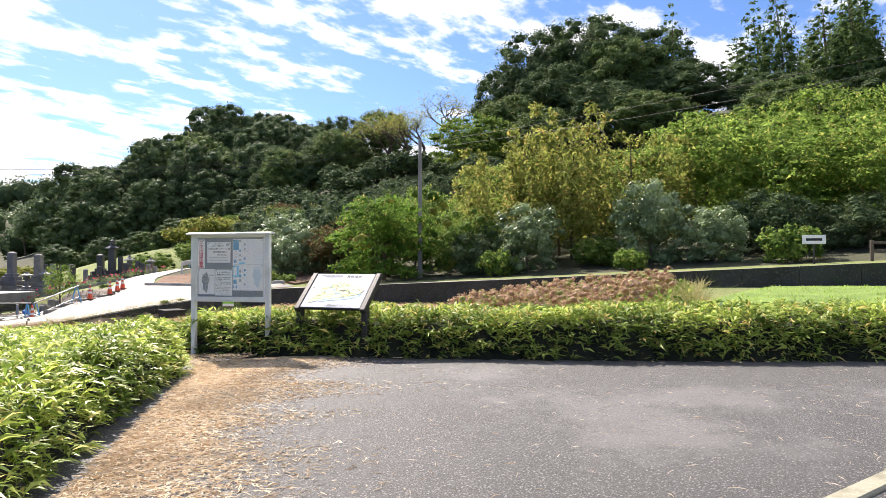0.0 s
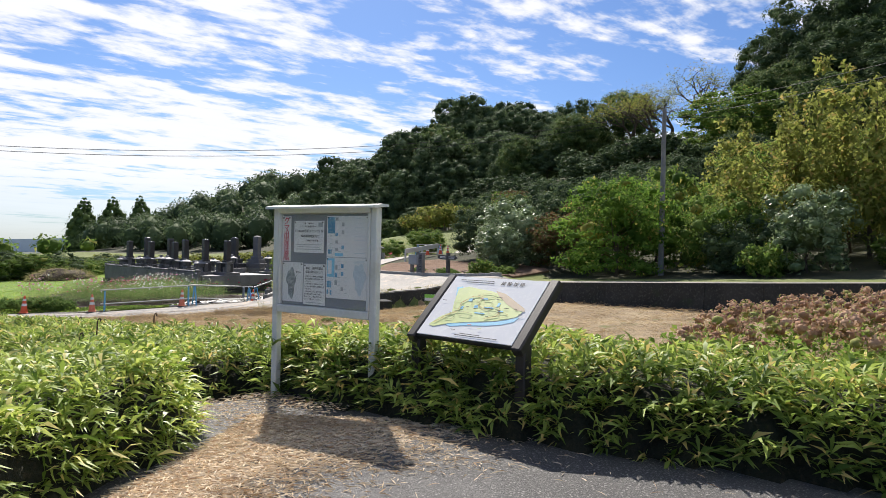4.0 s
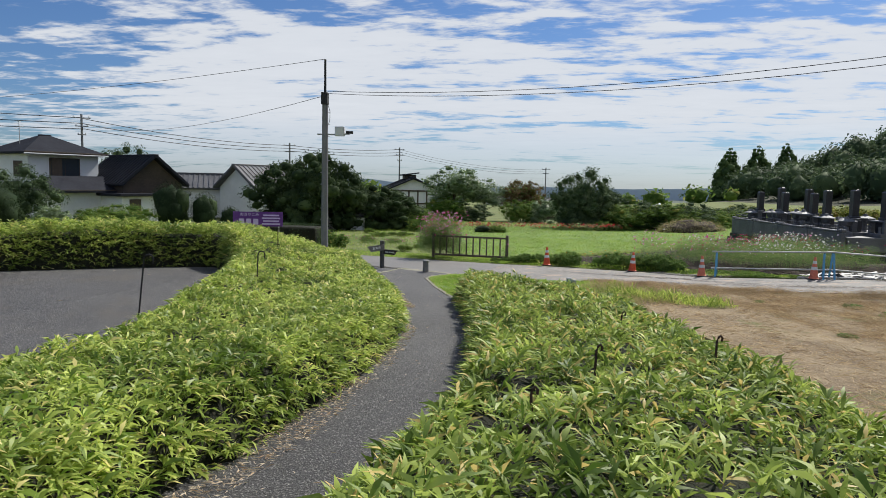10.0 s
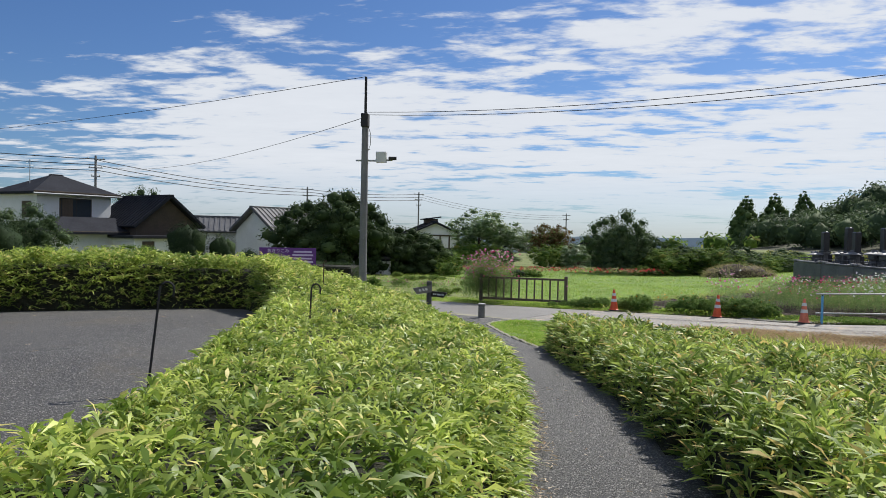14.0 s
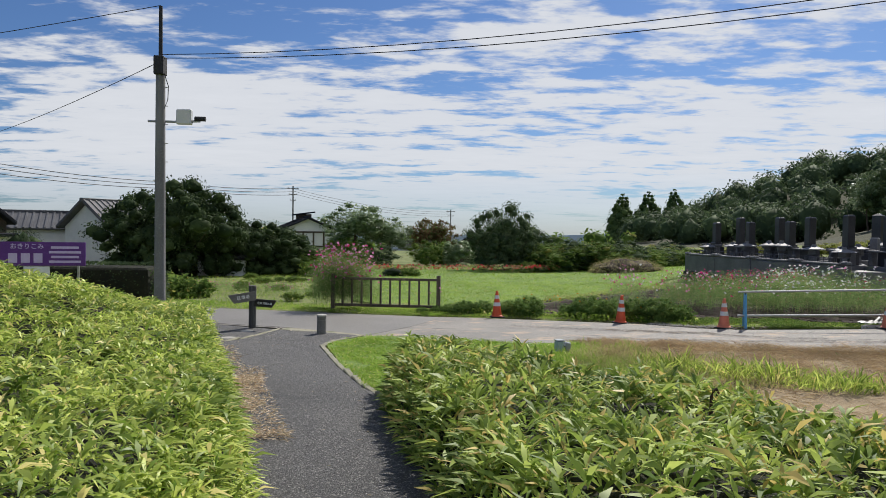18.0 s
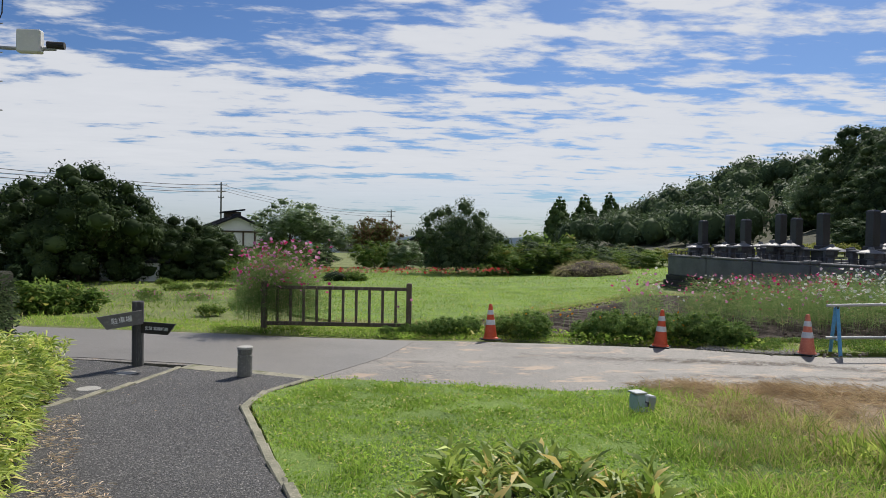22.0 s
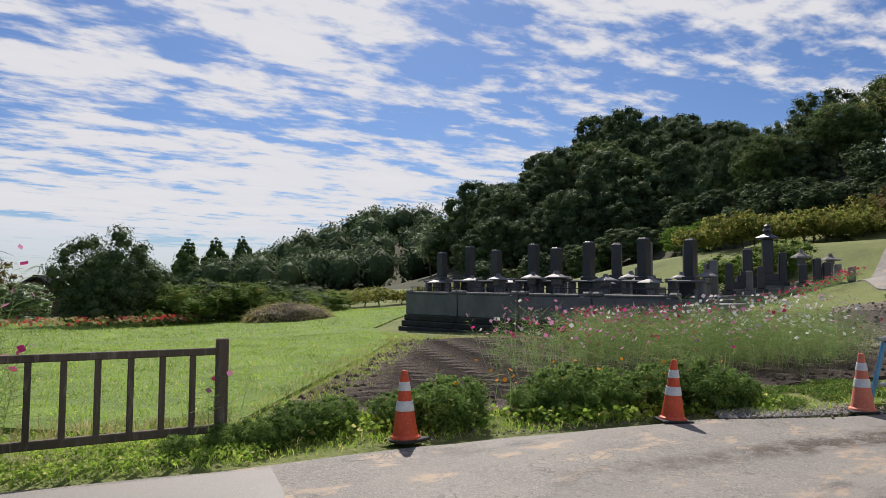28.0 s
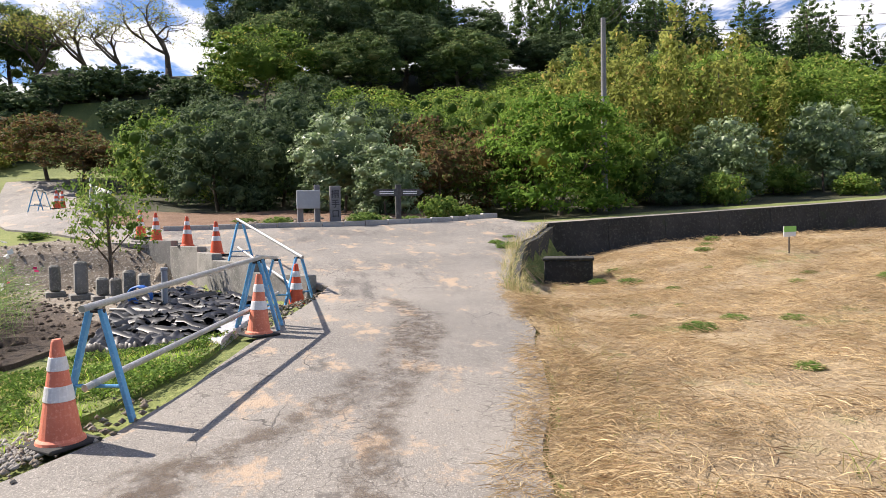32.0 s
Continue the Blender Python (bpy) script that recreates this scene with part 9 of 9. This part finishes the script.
def weed_heap(x, y, rx, ry, h):
    """A low mound of pulled dry weeds and soil."""
    rng = np.random.default_rng(77)
    z = land_at(x, y)
    ob = empty("weed_heap", pose(x, y, z), "low mound of dry brown pulled weeds and soil on the field", "heap")
    bm = bmesh.new()
    bmesh.ops.create_icosphere(bm, subdivisions=4, radius=1.0)
    for v in bm.verts:
        k = 1 + 0.22 * noise.noise(v.co * 2.3) + 0.1 * noise.noise(v.co * 6)
        v.co = Vector((v.co.x * rx * k, v.co.y * ry * k, v.co.z * h * k))
    part("mound", bm, "soil", ob, "", "stuff", True)
    n = 2600
    d = unit(rng.normal(0, 1, (n, 3)) * np.array([1, 1, 0.6]))
    d[:, 2] = np.abs(d[:, 2])
    p = d * np.array([rx, ry, h]) * rng.uniform(0.92, 1.1, (n, 1))
    v, f = blades(p, d + rng.normal(0, 0.7, (n, 3)), rng.uniform(0.15, 0.5, n), 0.02, rng, 0.3)
    link("stalks", mesh_np("stalks", v, f), "blade_dry", ob, "dry brown stalks", "stuff")


def grass_cover():
    rng = np.random.default_rng(42)

    def tufts(n, poly, h, w, height=land):
        x, y = scatter(poly, n, rng)
        p = np.stack([x, y, height(x, y)], 1)
        d = np.stack([rng.normal(0, 0.5, len(x)), rng.normal(0, 0.5, len(x)), np.ones(len(x))], 1)
        clump = np.array([noise.noise(Vector((a * 2.2, b * 2.2, 0.0))) + 0.7 * noise.noise(Vector((a * 6.5, b * 6.5, 3.0))) for a, b in zip(x, y)])
        return blades(p, d, rng.uniform(0.5, 1.3, len(x)) * h * np.clip(1 + 0.9 * clump, 0.3, 2.2), w, rng, 0.25)

    def weeds(n, poly, size, high):
        """Small flat leaves of clover and plantain in uneven patches."""
        x, y = scatter(poly, n, rng)
        k = np.array([noise.noise(Vector((a * 1.6, b * 1.6, 9.0))) for a, b in zip(x, y)])
        x, y = x[k > -0.08], y[k > -0.08]
        p = np.stack([x, y, land(x, y) + 0.035 + rng.uniform(0, high, len(x))], 1)
        d = np.stack([rng.normal(0, 1, len(x)), rng.normal(0, 1, len(x)), rng.uniform(-0.1, 0.6, len(x))], 1)
        return leaves(p, d, rng.uniform(0.6, 1.4, len(x)) * size, 0.75, 0.25, True, rng, 0.3)

    side = [(-9, 21.4), (-4.2, 20.1), (-2.1, 19.5), (-0.6, 19.1), (0.2, 19.05), (1.3, 18.95), (4.7, 18.1), (6.6, 17.0), (9.6, 16.1), (9.6, 17.2), (6.8, 18.5), (2.5, 20.2), (-0.4, 21.5), (-9, 23)]
    v, f = join_np([tufts(95000, VERGE, 0.085, 0.007), weeds(22000, VERGE, 0.028, 0.06), weeds(6000, [(0.6, 9.3), (1.0, 7.5), (1.7, 6.9), (3.0, 6.4), (3.2, 8), (2.9, 9.2)], 0.035, 0.12), tufts(20000, side, 0.12, 0.009), weeds(7000, [(-6, 20.7), (-2.1, 19.45), (-0.6, 19.05), (0.2, 19.0), (0.0, 20.4), (-3, 21.2)], 0.035, 0.07), tufts(42000, [(-0.2, 20.2), (5.6, 24.5), (10.4, 28.6), (11, 36), (-3, 36), (-3.2, 24)], 0.10, 0.014),
                    tufts(30000, [(-10, 36), (12, 37), (24, 50), (30, 60), (-12, 60)], 0.13, 0.028), tufts(9000, [(-26, 25), (-3.4, 21.5), (-3.6, 36), (-26, 40)], 0.16, 0.022), tufts(5000, GREEN, 0.10, 0.02), tufts(6000, [(1.2, 13.6), (3.4, 14.0), (3.6, 11.5), (3.0, 8.4), (1.6, 9)], 0.2, 0.007), weeds(2600, [(-0.4, 20.0), (6.2, 17.6), (6.4, 18.4), (0.3, 20.6)], 0.07, 0.14)])
    o = link("grass", mesh_np("grass", v, f), "blade")
    tagged(o, "short green grass blades", "grass", kind="stuff")
    patch = [(6.0, 17.5), (7.0, 16.85), (8.2, 16.3), (9.7, 15.95), (10.0, 17.0), (9.4, 17.9), (8.2, 18.3), (6.2, 18.6)]
    v, f = join_np([tufts(12000, patch, 0.07, 0.007), weeds(26000, patch, 0.03, 0.07)])
    o = link("clover", mesh_np("clover", v, f), "clover")
    tagged(o, "mid-green clover and weeds at the lane's edge", "clover", kind="stuff")
    rim = [(4.2, 14.15), (5.3, 13.85), (6.8, 13.25), (8.9, 12.55), (10.5, 12.15), (12.3, 11.7), (16.4, 10.1), (15.8, 9.4), (12.2, 11.0), (9.0, 11.9), (7, 12.5), (4.4, 13.3)]
    wild = [(2.2, 13.3), (3.6, 13.4), (3.8, 11.5), (3.2, 8), (2.6, 8.2), (1.6, 10.5)]
    v, f = join_np([tufts(1600, rim, 0.16, 0.006), tufts(11000, wild, 0.19, 0.005), tufts(1100, [(16.2, 10.5), (18.3, 9.1), (18.7, 8.7), (17.8, 8.2), (15.8, 9.7)], 0.3, 0.007), tufts(1800, [(11.2, 12.2), (13, 11.75), (16.4, 10.45), (16.2, 10.0), (13, 11.25), (11.2, 11.7)], 0.28, 0.007),
                    tufts(5000, [(6, -9), (13, -9.5), (19, -8), (19, -12), (6, -12.5)], 0.4, 0.02), tufts(700, [(10.0, -13.0), (11.4, -13.0), (11.4, -12.0), (10.2, -11.8)], 0.8, 0.01), tufts(7000, [(0.6, 9.3), (1.0, 7.5), (1.7, 6.9), (3.0, 6.4), (3.4, 8), (3, 9.6)], 0.2, 0.006), tufts(2000, [(2.0, 12.6), (4.6, 12.6), (5, 10), (3.4, 9)], 0.3, 0.007)])
    band = [(0.3, 21.4), (0.9, 20.9), (4.9, 25.6), (9.4, 30.9), (12.6, 29.3), (13.0, 30.2), (9.2, 32.2), (4.3, 26.6)]
    v, f = join_np([(v, f), tufts(4500, band, 0.14, 0.012), tufts(1500, [(-3.2, 21.0), (0.3, 20.6), (0.4, 21.6), (-3.2, 22)], 0.2, 0.01)])
    o = link("dry_grass", mesh_np("dry_grass", v, f), "blade_dry")
    tagged(o, "tall dry seeding grass at the field's edge", "grass", kind="stuff")
    # lily-like bright tuft in the field corner
    v, f = tufts(1700, [(2.75, 11.5), (4.3, 10.9), (5.7, 9.5), (4.9, 9.2), (2.9, 10.6)], 0.34, 0.02)
    o = link("leaf_tuft", mesh_np("leaf_tuft", v, f), "sasa")
    tagged(o, "bright green sword-leaved tuft at the field's corner", "plant", kind="stuff")


def flower_bed(name, poly, n, h, petals, label, rng, green=20, foot=land):
    """Thin stems, feathery leaves and open flowers."""
    th = empty(name, pose(0, 0, 0), label, "flowers")
    x, y = scatter(poly, n, rng)
    gap = edge_gap(poly, x, y)
    keep = rng.uniform(0, 1, len(x)) < 0.25 + gap / 0.5
    x, y, gap = x[keep], y[keep], gap[keep]
    n = len(x)
    hh = h * rng.uniform(0.6, 1.15, n) * np.clip(0.72 + gap, 0, 1)
    base = np.stack([x, y, foot(x, y)], 1)
    lean = rng.normal(0, 0.16, (n, 3)) * np.array([1, 1, 0])
    top = base + lean + np.stack([np.zeros(n), np.zeros(n), hh], 1)
    chunks = [blades(base, top - base, np.linalg.norm(top - base, axis=1), 0.007, rng, 0.02)]
    for k in range(green):
        t = rng.uniform(0.28, 0.96, (n, 1))
        p = base * (1 - t) + top * t
        d = np.concatenate([rng.normal(0, 1, (n, 2)), rng.uniform(0.1, 0.9, (n, 1))], 1)
        chunks.append(blades(p, d, rng.uniform(0.10, 0.30, n), 0.0065, rng, 0.1))
    v, f = join_np(chunks)
    link("foliage", mesh_np("foliage", v, f), "feather", th, "thin stems and feathery leaves", "stuff")
    start = 0
    for mat, share, size in petals:
        m = int(n * share)
        c = top[start:start + m]
        start += m
        if not len(c):
            continue
        m = len(c)
        nor = unit(np.concatenate([rng.normal(0, 0.6, (m, 2)), rng.uniform(0.2, 1, (m, 1))], 1))
        u = unit(np.cross(nor, rng.normal(0, 1, (m, 3))))
        w = np.cross(nor, u)
        r = rng.uniform(0.55, 0.95, (m, 1)) * size
        ring = []
        for k in range(8):
            a = 2 * math.pi * k / 8
            ring.append(c + (u * math.cos(a) + w * math.sin(a)) * r * (1.0 if k % 2 else 0.74) + nor * r * 0.14)
        v = np.stack([c] + ring, 1).reshape(-1, 3)
        b = (np.arange(m, dtype=np.int32) * 9)[:, None]
        f = np.concatenate([b + np.array([[0, 1 + k, 1 + (k + 1) % 8, 1 + (k + 2) % 8]]) for k in range(0, 8, 2)], axis=0)
        link("petals", mesh_np("petals", v, f), mat, th, "", "stuff")


hay_cover()
grass_cover()
weed_heap(12.6, 47.0, 2.3, 1.4, 0.85)
FR = np.random.default_rng(51)
flower_bed("cosmos_bed", [(5.9, 20.6), (7.9, 18.95), (8.8, 18.7), (9.8, 20.6), (8.8, 23.2), (7.0, 22.8)], 720, 1.05, (("petal_pink", 0.26, 0.048), ("petal_white", 0.14, 0.046), ("petal_red", 0.12, 0.046)), "tall pink cosmos flowering in feathery green foliage", FR)
flower_bed("cosmos_bed", [(8.6, 18.7), (11.2, 18.5), (12.4, 20.4), (11.2, 22.4), (9.4, 21.8)], 680, 1.25, (("petal_white", 0.46, 0.052), ("petal_pink", 0.08, 0.046)), "tall white cosmos flowering in feathery green foliage", FR)
flower_bed("cosmos_bed", [(11.0, 18.5), (13.0, 18.9), (14.2, 20.2), (12.8, 22.6), (11.0, 22.2)], 330, 0.95, (("petal_white", 0.12, 0.04), ("petal_red", 0.10, 0.04)), "thin cosmos with few flowers over bare soil", FR)
flower_bed("cosmos_bed", [(8.8, 23.2), (10.2, 21.8), (12.6, 22.6), (13.2, 24.6), (10.4, 26.2)], 520, 1.05, (("petal_red", 0.35, 0.05), ("petal_pink", 0.2, 0.046)), "crimson cosmos flowering before the graves", FR)
flower_bed("cosmos_bed", [(4.7, 20.5), (5.6, 20.3), (6.5, 22.5), (6.4, 23.6), (5.3, 22.6)], 120, 1.25, (("petal_pink", 0.7, 0.054), ("petal_white", 0.15, 0.05)), "loose pink cosmos over bare soil", FR)
flower_bed("cosmos_bed", [(16.5, 25.8), (22, 25.2), (29.5, 26.6), (29, 25.6), (22, 24.2), (16.5, 24.6)], 260, 0.55, (("petal_red", 0.7, 0.07), ("petal_pink", 0.2, 0.06)), "low crimson flowers edging the graves", FR)
flower_bed("cosmos_clump", [(-3.9, 20.5), (-3.3, 20.0), (-2.1, 20.3), (-1.9, 20.8), (-3.0, 21.3), (-4.0, 21.1)], 900, 1.7, (("petal_pink", 0.62, 0.05), ("petal_red", 0.06, 0.046)), "tall clump of pink cosmos growing through the timber fence", FR, 22)
flower_bed("cosmos_clump", [(-0.6, 20.0), (-0.3, 19.9), (0.1, 20.2), (-0.3, 20.4)], 22, 0.95, (("petal_pink", 0.8, 0.04),), "few pink cosmos at the fence's end post", FR, 18)
flower_bed("red_flower_strip", [(-7, 41.5), (0.5, 45.5), (7.6, 47.5), (9, 49.2), (1, 47.8), (-7.5, 44)], 1100, 0.5, (("petal_scarlet", 0.35, 0.11), ("sedum", 0.5, 0.11)), "strip of scarlet flowers across the mown field", FR, 4)
flower_bed("heather_bed", [(-11.5, 26.5), (-4.6, 25.6), (-4.4, 26.6), (-11.2, 28.0)], 500, 0.4, (("petal_pink", 0.5, 0.03),), "low mauve flowering strip in the garden plot", FR, 8)
flower_bed("marigolds", [(1.8, 19.4), (6.2, 18.1), (6.2, 18.6), (2.2, 20.1)], 70, 0.62, (("marigold", 0.9, 0.034),), "small orange flowers among the lane bushes", FR, 4)

def dry_heads():
    rng = np.random.default_rng(71)
    th = empty("dry_flower_mass", pose(0, 0, 0), "mass of dried pinkish-brown flower heads behind the hedge", "flowers")
    x, y = scatter([(6.6, -8.0), (12, -6.5), (16, -9), (15.4, -11.4), (12.0, -12.1), (6.6, -12.0)], 700, rng)
    z = land(x, y) + rng.uniform(0.45, 0.85, len(x))
    heads = np.stack([x, y, z, rng.uniform(0.07, 0.13, len(x)), np.full(len(x), 0.75)], 1)
    v, f = crown_np(rng, heads, 0.05, 15000, 0.7, 0.05)
    link("flower_head", mesh_np("flower_head", v, f), "sedum", th, "dry round flower heads", "stuff")
    x, y = scatter([(6.2, -7.2), (12, -6), (17, -9), (15.8, -11.8), (12.0, -12.5), (6.2, -12.4)], 4800, rng)
    p = np.stack([x, y, land(x, y) + rng.uniform(0, 0.5, len(x))], 1)
    v, f = leaves(p, np.tile([0, 0, 0.8], (len(x), 1)), rng.uniform(0.08, 0.18, len(x)), 0.5, 0.3, True, rng, 1.5)
    link("foliage", mesh_np("foliage", v, f), "leaf_fresh", th, "green leaves below the heads", "stuff")


dry_heads()


def gravel():
    """Loose stones along the lane's broken edge."""
    rng = np.random.default_rng(61)
    chunks = []
    for poly, n, s in (([(1.0, 19.0), (4.6, 17.9), (6.6, 16.6), (7.0, 16.9), (6.6, 17.6), (4.8, 18.3), (1.4, 19.4)], 700, 0.013), ([(9.6, 15.7), (12.9, 14.75), (13.6, 15.3), (12.8, 15.8), (10.2, 16.2)], 500, 0.024),
                       ([(21.5, 17), (21.3, 11), (23.4, 9.4), (24, 16)], 160, 0.08), ([(5.8, 16.9), (7.2, 16.3), (7.6, 16.8), (6.4, 17.4)], 60, 0.028), (PIT, 700, 0.035), (TILLED, 2600, 0.05)):
        x, y = scatter(poly, n, rng)
        n = len(x)
        c = np.stack([x, y, land(x, y) + 0.03], 1)
        r = rng.uniform(0.4, 1.5, (n, 1)) * s
        oct_ = np.array([[1, 0, 0], [0, 1, 0], [-1, 0, 0], [0, -1, 0], [0, 0, 0.8], [0, 0, -0.8]])
        v = (c[:, None, :] + oct_[None] * r[:, :, None] * rng.uniform(0.6, 1.3, (n, 6, 1))).reshape(-1, 3)
        b = (np.arange(n, dtype=np.int32) * 6)[:, None]
        f = np.concatenate([b + np.array([q]) for q in ([0, 1, 4], [1, 2, 4], [2, 3, 4], [3, 0, 4], [1, 0, 5], [2, 1, 5], [3, 2, 5], [0, 3, 5])], 0)
        chunks.append((v, f))
    clods = chunks.pop()
    o = link("soil_clods", mesh_np("soil_clods", *clods), "soil")
    tagged(o, "loose dark clods on the tilled ridges", "soil", kind="stuff")
    edge = [(4.9, 17.75), (5.6, 17.35), (6.4, 16.9), (6.9, 17.1), (6.3, 17.75), (5.4, 18.2)]
    x, y = scatter(edge, 2600, rng)
    c = np.stack([x, y, land(x, y) + 0.025], 1)
    r = rng.uniform(0.3, 1.4, (len(x), 1)) ** 2 * 0.016
    v = (c[:, None, :] + oct_[None] * r[:, :, None] * rng.uniform(0.6, 1.3, (len(x), 6, 1))).reshape(-1, 3)
    b = (np.arange(len(x), dtype=np.int32) * 6)[:, None]
    f = np.concatenate([b + np.array([q]) for q in ([0, 1, 4], [1, 2, 4], [2, 3, 4], [3, 0, 4], [1, 0, 5], [2, 1, 5], [3, 2, 5], [0, 3, 5])], 0)
    o = link("grit", mesh_np("grit", v, f), "grit")
    tagged(o, "pale broken stones heaped at the lane's edge", "gravel", kind="stuff")
    v, f = join_np(chunks)
    o = link("gravel", mesh_np("gravel", v, f), "gravelsoil")
    tagged(o, "loose grey gravel at the lane's broken edge", "gravel", kind="stuff")


gravel()
